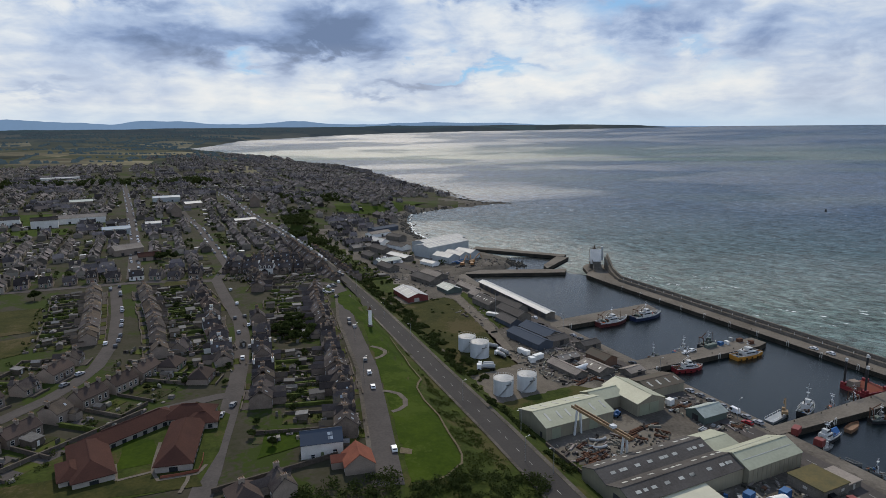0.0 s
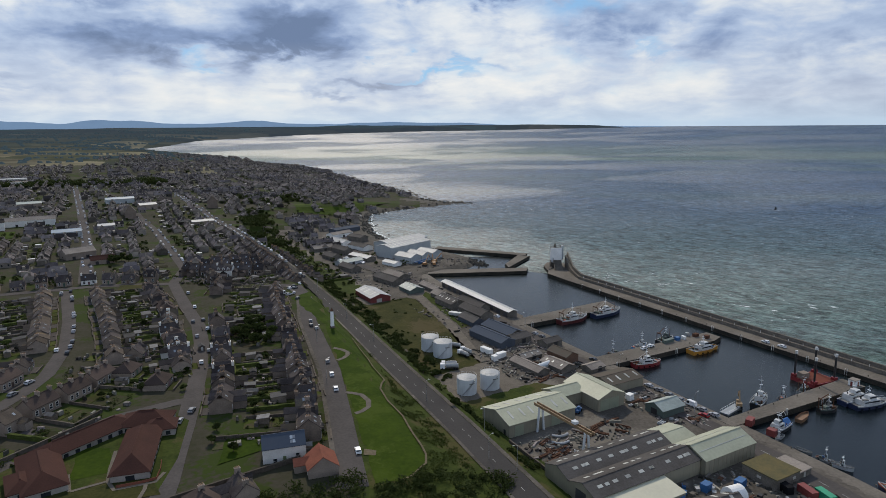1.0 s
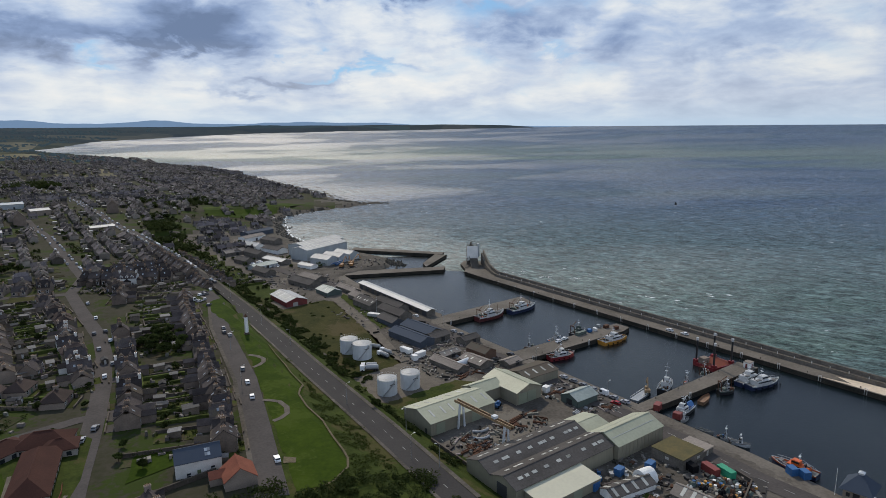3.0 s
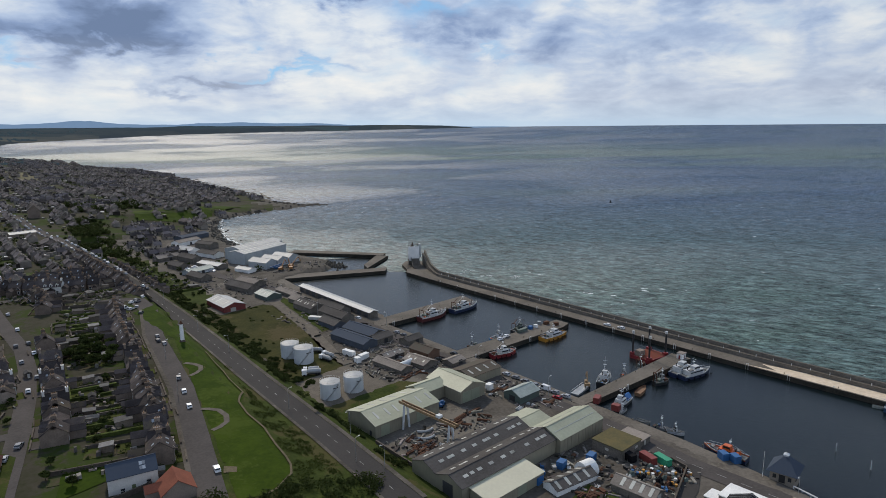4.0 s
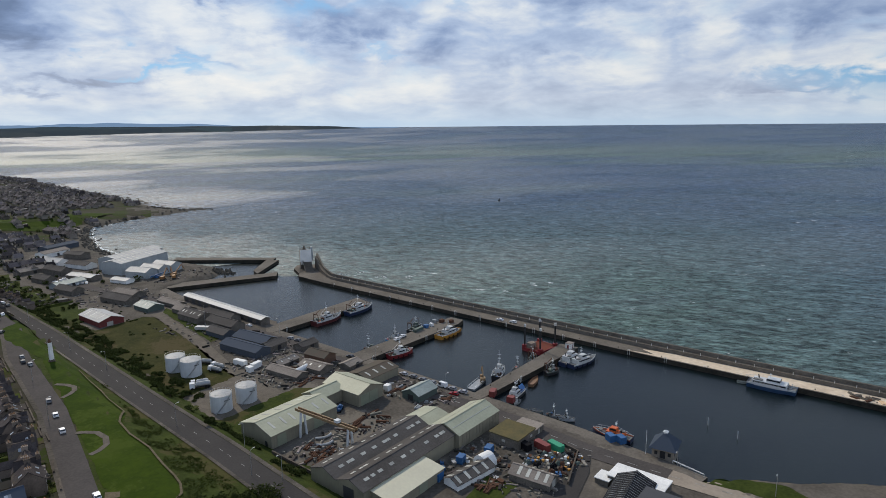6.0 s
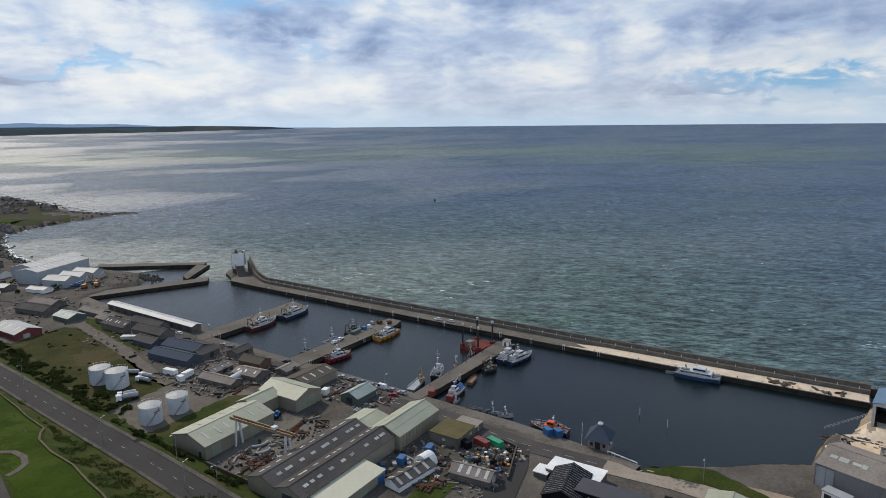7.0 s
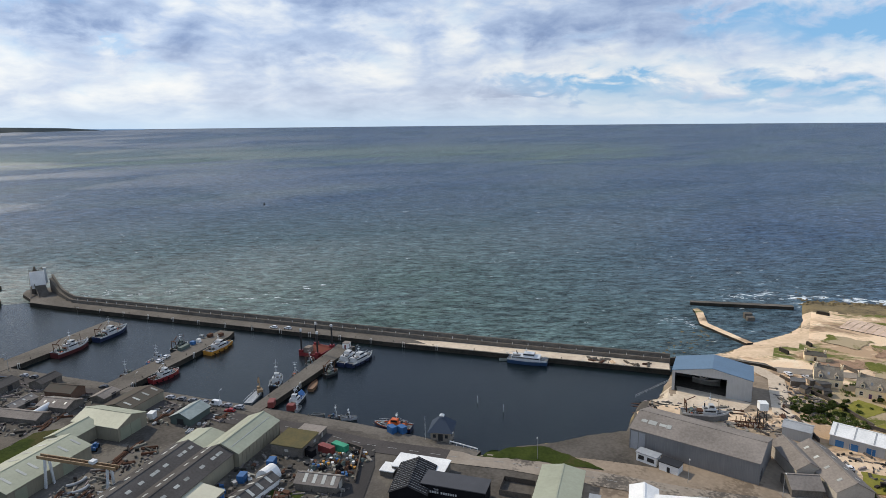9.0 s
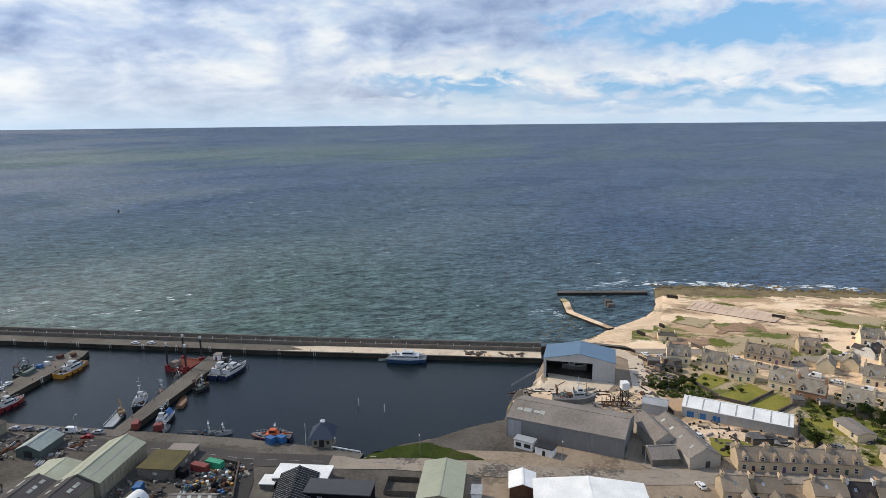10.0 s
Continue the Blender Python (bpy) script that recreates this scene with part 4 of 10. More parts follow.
M["fern"] = material("bracken_fronds", (0.070, 0.086, 0.022), 0.85, other=(0.038, 0.052, 0.012), scale=0.2, fine=1.2, bump=0.0, through=0.3)
M["bark"] = material("bark", (0.07, 0.055, 0.04), 0.95, bump=0.5)
M["lawn"] = material("garden_lawn", (0.050, 0.068, 0.011), 0.95, other=(0.048, 0.045, 0.018), scale=0.25, fine=0.9, bump=0.5, rnd=0.4, third=(0.060, 0.050, 0.030, 0.72))
M["soil"] = material("garden_soil", (0.053, 0.043, 0.028), 0.95, other=(0.028, 0.042, 0.011), scale=0.3, fine=1.2, bump=0.6, rnd=0.3)
M["rubble_wall"] = material("rubble_garden_wall", (0.124, 0.104, 0.085), 0.95, other=(0.072, 0.062, 0.052), scale=0.5, fine=2.0, bump=0.5, rnd=0.2)
M["shed_paint"] = material("garden_shed_boards", (0.17, 0.14, 0.11), 0.85, other=(0.11, 0.09, 0.072), scale=0.5, fine=2.0, bump=0.2, rnd=0.5)
M["shed_roof"] = material("felt_and_sheet_roof", (0.13, 0.125, 0.12), 0.8, other=(0.085, 0.082, 0.08), scale=0.5, fine=2.0, bump=0.2, rnd=0.75)
M["tyre"] = material("rubber", (0.02, 0.02, 0.02), 0.9, bump=0.0)
M["car_paint"] = material("car_paint", (0.30, 0.30, 0.31), 0.25, rnd=0.85, bump=0.0)
M["white_car"] = material("white_car_paint", (0.75, 0.75, 0.75), 0.25, other=(0.7, 0.7, 0.7), bump=0.0)
M["red_car"] = material("red_car_paint", (0.35, 0.02, 0.02), 0.25, bump=0.0)
M["steel"] = material("galvanised_steel", (0.42, 0.43, 0.43), 0.45, metal=0.6, bump=0.0)
M["town_roofs"] = material("mixed_slate_roofs", (0.118, 0.104, 0.104), 0.85, other=(0.062, 0.054, 0.055), scale=0.2, fine=2.0, bump=0.0, island=0.7, hue=0.03)
M["town_walls"] = material("mixed_house_walls", (0.218, 0.192, 0.162), 0.9, other=(0.142, 0.125, 0.107), scale=0.3, fine=2.0, bump=0.0, island=0.85)

# ---------------------------------------------------------------- houses


def window_shape(x, y, z, w, h, out):
    """A window, one piece: a raised trim with a sash bar and two recessed panes, on a wall that faces out (-1 or 1 along y)."""
    s = Shape()
    f, p, g = 0.14, y + out * 0.08, y + out * 0.02
    zs = [z - f, z, z + h * 0.48, z + h * 0.54, z + h, z + h + f]
    xs = [x - w / 2 - f, x - w / 2, x + w / 2, x + w / 2 + f]
    s.v += [(a, p, c) for c in zs for a in xs]
    at = lambda i, j: j * 4 + i
    for j in range(5):
        for i in range(3):
            if i == 1 and j in (1, 3):
                n = len(s.v)
                s.v += [(xs[1], g, zs[j]), (xs[2], g, zs[j]), (xs[2], g, zs[j + 1]), (xs[1], g, zs[j + 1])]
                rim = [at(1, j), at(2, j), at(2, j + 1), at(1, j + 1)]
                for k in range(4):
                    s.f.append((rim[k], rim[(k + 1) % 4], n + (k + 1) % 4, n + k))
                    s.s.append(0)
                s.f.append((n, n + 1, n + 2, n + 3))
                s.s.append(1)
            else:
                s.f.append((at(i, j), at(i + 1, j), at(i + 1, j + 1), at(i, j + 1)))
                s.s.append(0)
    n = len(s.v)
    edge = [at(0, 0), at(3, 0), at(3, 5), at(0, 5)]
    s.v += [(s.v[k][0], y - out * 0.02, s.v[k][2]) for k in edge]
    for k in range(4):
        s.f.append((edge[k], n + k, n + (k + 1) % 4, edge[(k + 1) % 4]))
        s.s.append(0)
    return s


def house(name, label, w, d, e, r, wall, roof, m, dormers=(), chimneys=(-1, 1), lights=(), wing=None, win=((-0.3, 1.0), (0.3, 1.0)), upper=False, hip=0.0, group=""):
    """A house with its ridge along x and its front towards -y; e and r are the heights of eaves and ridge."""
    root = thing(name, label, "house", m, group)
    hl, hw = w / 2, d / 2
    s = Shape()
    s.face([(-hl, -hw, -1.5), (hl, -hw, -1.5), (hl, -hw, e), (-hl, -hw, e)])
    s.face([(hl, hw, -1.5), (-hl, hw, -1.5), (-hl, hw, e), (hl, hw, e)])
    top = (0, r) if not hip else None
    for sx in (-1, 1):
        q = [(sx * hl, -hw, -1.5), (sx * hl, -hw, e)] + ([(sx * hl, 0, r)] if not hip else []) + [(sx * hl, hw, e), (sx * hl, hw, -1.5)]
        s.face(q if sx < 0 else list(reversed(q)))
    if wing:
        wx, ww, wd, wh = wing
        s.box(wx - ww / 2, wx + ww / 2, hw, hw + wd, -1.5, wh)
    part("wall", s, wall, root)
    o, t = 0.28, 0.2
    rf = Shape()
    hx = hl + 0.15 - hip
    drop = o * (r - e) / hw
    for sy in (-1, 1):
        a = [(-hx, 0, r), (hx, 0, r), (hl + 0.15, sy * (hw + o), e - drop), (-hl - 0.15, sy * (hw + o), e - drop)]
        if sy > 0:
            a.reverse()
        rf.hull([(x, y, z) for x, y, z in reversed(a)], [(x, y, z + t) for x, y, z in reversed(a)])
    if hip:
        for sx in (-1, 1):
            a = [(sx * hx, 0, r), (sx * (hl + o), -sx * (hw + o), e - drop), (sx * (hl + o), sx * (hw + o), e - drop)]
            rf.hull(a, [(x, y, z + t) for x, y, z in a])
    rf.beam((-hx, 0, r + t), (hx, 0, r + t), 0.32, 0.18)
    if wing:
        y0 = hw * 0.4
        zr = wh + ww * 0.38
        for sx in (-1, 1):
            a = [(wx, y0, zr), (wx, hw + wd + 0.2, zr), (wx + sx * (ww / 2 + 0.2), hw + wd + 0.2, wh - 0.1), (wx + sx * (ww / 2 + 0.2), y0, wh - 0.1)]
            rf.hull(a, [(x, y, z + 0.15) for x, y, z in a])
        rf.face([(wx - ww / 2, hw + wd, wh), (wx + ww / 2, hw + wd, wh), (wx, hw + wd, zr)])
    part("roof", rf, roof, root)
    for cx in chimneys:
        c = Shape()
        x = cx * (hl - 0.45)
        c.box(x - 0.45, x + 0.45, -0.8, 0.8, r - 1.2, r + 1.1, 0)
        c.box(x - 0.55, x + 0.55, -0.9, 0.9, r + 1.1, r + 1.25, 0)
        for py in (-0.5, 0, 0.5):
            c.tube((x, py, r + 1.25), (x, py, r + 1.75), 0.15, 0.12, 6, 1)
        part("chimney", c, [wall, M["pot"]], root)
    for dx in dormers:
        s = Shape()
        x = dx * w
        yf = -hw + 0.05
        zb, zt, zp = e - 0.3, e + 1.5, e + 2.35
        yb = -hw * (1 - (zt - e) / (r - e)) if r > zt else 0
        yp = -hw * max(0.0, 1 - (zp - e) / (r - e))
        s.face([(x - 0.8, yf, zb), (x + 0.8, yf, zb), (x + 0.8, yf, zt), (x, yf, zp), (x - 0.8, yf, zt)], 0)
        s.face([(x - 0.8, yf, zb), (x - 0.8, yf, zt), (x - 0.8, yb, zt)], 0)
        s.face([(x + 0.8, yf, zb), (x + 0.8, yb, zt), (x + 0.8, yf, zt)], 0)
        for sx in (-1, 1):
            a = [(x, yf - 0.15, zp), (x, yp + 0.2, zp), (x + sx * 0.95, yb + 0.2, zt - 0.1), (x + sx * 0.95, yf - 0.15, zt - 0.1)]
            s.hull(a, [(p, q, z + 0.1) for p, q, z in a], 1)
        dm = part("dormer", s, [wall, roof], root)
        part("window", window_shape(x, yf, e + 0.05, 0.85, 1.2, -1), [M["trim"], M["glass"]], dm)
    for fx, sy, u in lights:
        q = Shape()
        x = fx * w
        p = []
        for xx, uu in ((x - 0.4, u), (x + 0.4, u), (x + 0.4, u + 0.22), (x - 0.4, u + 0.22)):
            p.append((xx, sy * hw * uu, r + (e - r) * uu + t + 0.02))
        if sy > 0:
            p.reverse()
        q.hull(p, [(a, b, c + 0.07) for a, b, c in p], 0)
        part("skylight", q, M["skylight_glass"], root)
    for fx, z in win:
        for sy in (-1, 1):
            if wing and sy > 0 and abs(fx * w - wing[0]) < wing[1] / 2 + 0.6:
                continue
            part("window", window_shape(fx * w, sy * hw, z, 1.1, 1.5, sy), [M["trim"], M["glass"]], root)
            if upper:
                part("window", window_shape(fx * w, sy * hw, z + 2.7, 1.1, 1.35, sy), [M["trim"], M["glass"]], root)
    q = Shape()
    q.box(-0.5, 0.5, -hw - 0.06, -hw + 0.06, 0, 2.1)
    part("door", q, M["door_paint"], root)
    return root


M["lichen_slate"] = material("lichened_brown_roof", (0.092, 0.074, 0.058), 0.9, other=(0.055, 0.045, 0.038), scale=0.4, fine=2.0, bump=0.4, rnd=0.35, third=(0.125, 0.092, 0.058, 0.72))
M["skylight_glass"] = material("roof_window", (0.30, 0.33, 0.36), 0.2, bump=0.0, rnd=0.4)
KINDS = {
    "terrace": dict(label="grey granite terraced house with slate roof and dormers", w=7.0, d=7.6, e=4.1, r=7.3, wall=M["stone"], roof=M["slate"], dormers=(-0.27, 0.27), wing=(-1.5, 3.2, 4.6, 2.9), lights=[(0.1, 1, 0.4)]),
    "terrace_tall": dict(label="two-storey granite terraced house with slate roof", w=7.2, d=7.8, e=5.0, r=8.0, wall=M["stone"], roof=M["slate"], upper=True, wing=(1.5, 3.4, 5.0, 3.6), lights=[(-0.25, -1, 0.45), (0.2, -1, 0.45), (-0.2, 1, 0.4)]),
    "cottage": dict(label="harled cottage with slate roof and end chimneys", w=8.4, d=7.0, e=2.9, r=6.0, wall=M["harl"], roof=M["slate"], dormers=(0.25,), wing=(2.2, 4.0, 4.5, 2.8)),
    "white_cottage": dict(label="white harled house with dark slate roof", w=8.6, d=7.2, e=3.2, r=6.4, wall=M["white_harl"], roof=M["slate"], lights=[(-0.2, -1, 0.4), (0.2, 1, 0.4)], wing=(-2.2, 4.2, 4.0, 3.0)),
    "bungalow": dict(label="bungalow with brown tiled hipped roof", w=10.2, d=8.4, e=2.7, r=5.6, wall=M["harl"], roof=M["brown_tile"], hip=3.2, chimneys=(0.2,)),
    "semi": dict(label="semi-detached harled house with brown tiled roof", w=12.0, d=7.4, e=3.5, r=6.1, wall=M["harl"], roof=M["brown_tile"], upper=False, chimneys=(-0.95, 0.0, 0.95), win=((-0.36, 1.0), (-0.14, 1.0), (0.14, 1.0), (0.36, 1.0))),
    "long_row": dict(label="grey terraced house in a long dark-roofed row", w=7.6, d=7.6, e=4.0, r=6.7, wall=M["harl"], roof=M["slate"], upper=False, lights=[(0.25, -1, 0.5)], chimneys=(-1,)),
    "gable_front": dict(label="grey stone house with steep slate roof and rear wing", w=6.4, d=8.6, e=4.0, r=7.4, wall=M["stone"], roof=M["slate"], chimneys=(-1,), wing=(0.8, 4.6, 5.0, 3.6), lights=[(-0.1, 1, 0.4), (0.15, -1, 0.5)], win=((-0.22, 1.0), (0.22, 1.0))),
    "lichen_row": dict(label="grey terraced house with lichened brown roof", w=7.6, d=7.6, e=3.9, r=6.6, wall=M["harl"], roof=M["lichen_slate"], lights=[(-0.25, 1, 0.5)], chimneys=(1,), wing=(-2.6, 3.2, 3.0, 2.6)),
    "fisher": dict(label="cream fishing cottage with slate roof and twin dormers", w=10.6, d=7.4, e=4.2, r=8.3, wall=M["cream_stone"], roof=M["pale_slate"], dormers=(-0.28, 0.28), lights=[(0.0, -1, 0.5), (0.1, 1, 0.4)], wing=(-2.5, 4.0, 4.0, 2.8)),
    "shore_terrace": dict(label="granite terraced house with slate roof, toned as in sun", w=9.6, d=7.8, e=3.9, r=6.9, wall=M["pale_granite"], roof=M["brown_slate"], dormers=(-0.27, 0.27), wing=(-2.0, 3.6, 4.0, 3.2), lights=[(0.1, 1, 0.4)]),
    "shore_cottage": dict(label="harled shore cottage with slate roof toned as in sun", w=9.2, d=7.2, e=3.4, r=7.2, wall=M["cream_stone"], roof=M["pale_slate"], dormers=(0.25,), wing=(2.2, 4.0, 4.5, 2.8)),
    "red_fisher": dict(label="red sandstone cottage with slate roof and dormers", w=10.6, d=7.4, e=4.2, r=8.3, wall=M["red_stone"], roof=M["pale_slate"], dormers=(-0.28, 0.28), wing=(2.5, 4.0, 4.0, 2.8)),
}
first = {}
plots = []


def put_house(kind, x, y, turn, sx=1.0, group=""):
    z = min(ground(x + a, y + b) for a in (-3, 3) for b in (-3, 3))
    m = pose(x, y, z, 0, 0, turn)
    plots.append((x, y, turn, KINDS[kind]["w"], KINDS[kind]["d"], kind))
    if kind not in first:
        first[kind] = house("house", m=m, group=group, **KINDS[kind])
        return first[kind]
    ob = copy_thing(first[kind], m)
    if sx != 1.0:                                 # no two quite alike
        ob.scale = (sx, random.uniform(0.9, 1.12), random.uniform(0.9, 1.14))
    if group:
        ob["group"] = group
    return ob


def row(pts, pitch, kinds, group, jitter=0.6, skip=0.0, cross=0.0, wall=True):
    """Houses along a line of points, fronts to the right of the way it runs."""
    seg = list(zip(pts, pts[1:]))
    carry = pitch / 2
    for (x0, y0), (x1, y1) in seg:
        l = math.hypot(x1 - x0, y1 - y0)
        a = math.degrees(math.atan2(y1 - y0, x1 - x0))
        while carry < l:
            x, y = x0 + (x1 - x0) * carry / l, y0 + (y1 - y0) * carry / l
            carry += pitch
            if random.random() < skip:
                continue
            k = random.choice(kinds)
            put_house(k, x + random.uniform(-jitter, jitter), y + random.uniform(-jitter, jitter), a + (90 if cross and random.random() < cross else 0) + random.uniform(-1.5, 1.5) * jitter, sx=random.uniform(0.92, 1.04) if wall else 1.0, group=group)
        carry -= l


random.seed(5)
row([(55.5, 190), (61.5, 208), (67.5, 238), (76, 277), (83, 315), (89, 352), (97, 386)], 6.9, ["terrace", "gable_front", "terrace_tall", "terrace", "cottage"], "terrace above the green", 0.8, cross=0.2)
row([(54, 345), (50, 305), (44, 272), (39, 246), (33, 222)], 9.4, ["white_cottage", "cottage", "cottage", "terrace"], "houses on the middle street", 0.8, skip=0.25, cross=0.4)
row([(28, 276), (30, 300), (30, 330), (33, 360), (32, 395), (30, 428)], 9.8, ["cottage", "white_cottage", "bungalow", "cottage"], "houses on the middle street", 0.8, cross=0.4)
row([(0, 440), (2, 395), (4, 360), (4, 325), (4, 296)], 7.9, ["long_row", "lichen_row", "cottage", "lichen_row"], "houses on the west street", 0.5, skip=0.08)
row([(2, 286), (-10, 270), (-24, 256), (-40, 237), (-62, 216)], 14.6, ["semi", "semi", "lichen_row"], "semi-detached houses on the west street", 0.6)
row([(-62, 263), (-46, 277), (-33, 296), (-27, 320)], 16.0, ["semi", "cottage"], "houses on the west street", 0.5)
row([(-25.5, 330), (-25.5, 385), (-27, 440)], 7.7, ["long_row", "lichen_row"], "long terrace on the west street", 0.3, skip=0.08)
put_house("bungalow", 18, 264, 65)
put_house("bungalow", 8, 283, 60)
put_house("cottage", 13.5, 303, 65)
put_house("cottage", 30, 169, 95)
put_house("bungalow", 19.5, 168, 95)
row([(-75, 470), (-40, 470), (-2, 468), (40, 452)], 13, ["cottage", "white_cottage", "terrace"], "houses along the cross street", 0.6)
row([(68, 440), (70, 415), (62, 395)], 11, ["terrace", "cottage"], "houses behind the green", 0.5)
row([(104, 440), (60, 462), (56, 470)], 7.2, ["terrace_tall", "gable_front", "terrace"], "terrace on the cross street", 0.5)
row([(106, 455), (70, 476)], 7.2, ["terrace_tall", "gable_front", "terrace"], "terrace on the cross street", 0.5)
row([(108, 470), (74, 490)], 7.2, ["terrace_tall", "terrace"], "terrace on the cross street", 0.2)
row([(118, 410), (116, 480), (117, 560)], 7.4, ["terrace", "terrace_tall"], "houses on the main road", 0.3)
row([(140, 560), (139, 480), (138, 425)], 7.4, ["terrace", "terrace_tall"], "houses on the main road", 0.3, skip=0.25)

# the white-fronted house in the cross street terrace
house("house", "white-painted house with three pointed dormers", 11, 8, 5.4, 8.6, M["white_harl"], M["slate"], pose(79, 447, 15.6, 0, 0, -28), dormers=(-0.3, 0.0, 0.3), upper=False)
# the modern white and slate house and its orange-roofed neighbour
house("house", "modern white house with dark slate roof and wide glass doors", 13, 8.6, 5.0, 7.6, M["white_harl"], M["blue_slate"], pose(46.5, 186.5, 15.2, 0, 0, -12), chimneys=(), lights=[(0.18, -1, 0.3), (0.24, -1, 0.3), (0.18, -1, 0.6), (0.24, -1, 0.6), (0.18, 1, 0.4)], win=((-0.22, 0.1), (0.3, 1.0)))
house("house", "small house with orange pantile roof", 9.0, 9.0, 3.0, 6.4, M["harl"], M["orange_tile"], pose(54, 172.5, 15.0, 0, 0, 80), chimneys=(), wing=(2, 4.0, 3.5, 2.6))

# ---------------------------------------------------------------- care home: low wings with red-brown hipped roofs


M["dull_harl"] = material("dull_pale_harling", (0.34, 0.315, 0.285), 0.9, other=(0.25, 0.232, 0.21), scale=0.3, fine=2.0, bump=0.2)


def care_home():
    root = thing("care_home", "low care home with red-brown tiled roofs round a lawn", "building")
    z = 15.6
    for k, (cx, cy, turn, l, w, r) in enumerate(((-19.3, 208.0, 97, 26, 11.0, 6.0), (-7.5, 225.6, 30, 30, 9.5, 5.6), (6.6, 207.5, 77, 30, 10.5, 6.4), (11, 229, 160, 16, 10.5, 6.0), (-24.0, 203.5, 97, 12, 7.0, 4.8), (14.5, 222, 167, 10, 8, 5.2))):
        m = pose(cx, cy, z, 0, 0, turn)
        hl, hw, e, o = l / 2, w / 2, 2.8, 0.5
        s = Shape()
        s.prism([tuple((m @ Vector(p))[:2]) for p in ((-hl, -hw, 0), (hl, -hw, 0), (hl, hw, 0), (-hl, hw, 0))], z - 1.5, z + e)
        wg = part("wing", s, M["dull_harl"], root)
        rf = Shape()
        for a in ([(-hl + hw, 0, r), (hl - hw, 0, r), (hl + o, -hw - o, e), (-hl - o, -hw - o, e)], [(hl - hw, 0, r), (-hl + hw, 0, r), (-hl - o, hw + o, e), (hl + o, hw + o, e)],
                  [(hl - hw, 0, r), (hl + o, hw + o, e), (hl + o, -hw - o, e)], [(-hl + hw, 0, r), (-hl - o, -hw - o, e), (-hl - o, hw + o, e)]):
            p = [m @ Vector(q) for q in reversed(a)]
            rf.hull(p, [q + Vector((0, 0, 0.18)) for q in p])
        rf.beam(m @ Vector((-hl + hw, 0, r + 0.2)), m @ Vector((hl - hw, 0, r + 0.2)), 0.35, 0.2)
        part("roof", rf, M["red_tile"], wg)
        for sy in (-1, 1):
            for i in range(int(l / 3.6)):
                x = -hl + 2.2 + i * 3.6
                q = Shape()
                q.hull(*[[m @ Vector((x + a, sy * (hw + b), c)) for a, b, c in ((-0.7, 0, h), (0.7, 0, h), (0.7, 0.07, h), (-0.7, 0.07, h))] for h in (0.9, 2.2)])
                part("window", q, M["glass"], wg)
        for sx in (-1, 1):
            q = Shape()
            q.hull(*[[m @ Vector((sx * (hl + b), a, c)) for a, b, c in ((-1.2, 0, h), (1.2, 0, h), (1.2, 0.07, h), (-1.2, 0.07, h))] for h in (0.6, 2.2)])
            part("window", q, M["glass"], wg)


care_home()

M["path"] = material("trodden_earth", (0.150, 0.120, 0.082), 0.95, other=(0.088, 0.078, 0.046), scale=0.3, fine=1.5, bump=0.3)
M["gravel"] = material("pale_gravel", (0.155, 0.134, 0.110), 0.95, other=(0.100, 0.088, 0.072), scale=0.3, fine=2.0, bump=0.3)
# ---------------------------------------------------------------- streets of the town
S_MID = [(8, 172), (12.6, 187), (17, 204), (22, 222), (28, 245), (34.4, 272), (41.5, 310), (44.6, 339), (44.4, 369), (44.4, 404), (45, 442), (58, 487), (58, 600), (58, 718), (48, 860), (39, 1003), (-3, 1337)]
S_WEST = [(-78, 232), (-49, 255), (-35, 270), (-28, 281.5), (-21, 298), (-17, 320), (-14.5, 336), (-13.7, 378), (-15.2, 432), (-16, 452)]
S_CROSS = [(-100, 462), (-30, 459), (3, 457), (43, 442), (64, 447), (85, 421), (112, 398)]
strip("road_middle", S_MID, 6.8, M["street"], 0.13, "worn grey residential street", "road")
strip("road_west", S_WEST, 6.2, M["street"], 0.13, "worn grey residential street with parked cars", "road")
strip("road_cross", S_CROSS, 7.0, M["street"], 0.16, "worn grey cross street", "road")
strip("road_care_home", [(34, 243), (22, 244), (2, 240.5), (-14, 232), (-32, 218), (-50, 204), (-66, 192)], 5.5, M["street"], 0.16, "narrow grey lane behind the care home", "road")
strip("road_far_west", [(-5, 470), (-2, 624), (-6, 900), (-12, 1215)], 9.0, M["street"], 0.2, "straight grey town street", "road")
strip("road_high_street", [(128, 640), (122, 900), (124, 1165), (110, 1450)], 8.0, M["street"], 0.2, "grey town high street", "road")
strip("road_shore", [(196, 425), (193, 480), (215, 560), (238, 640), (250, 700)], 7.0, M["street"], 0.2, "grey road along the shore sheds", "road")
strip("road_works_track", [(157, 214), (163, 262), (176, 308), (189, 378), (190, 415)], 6.5, M["gravel"], 0.12, "dusty track between the yards", "road")
strip("road_harbour", [(204, 424), (203, 300), (200, 230), (198, 180), (197.5, 150), (197, 120), (193, 90), (193.5, 60)], 8.5, M["street"], 0.16, "grey asphalt harbour road along the quays", "road")
strip("road_shore_front", [(193.5, 60), (195, 38), (193.5, 7), (192, -20), (193, -45), (196, -75), (200, -120), (205, -200)], 8.5, M["sunny_road"], 0.16, "asphalt shore road coloured pale as if sunlit", "road")
strip("road_junction", [(192, 92), (178, 86), (160, 82), (130, 78)], 10.0, M["asphalt"], 0.2, "grey asphalt side road meeting the harbour road", "road")
M["line"] = material("road_paint", (0.34, 0.34, 0.32), 0.7, other=(0.2, 0.2, 0.19), bump=0.0)


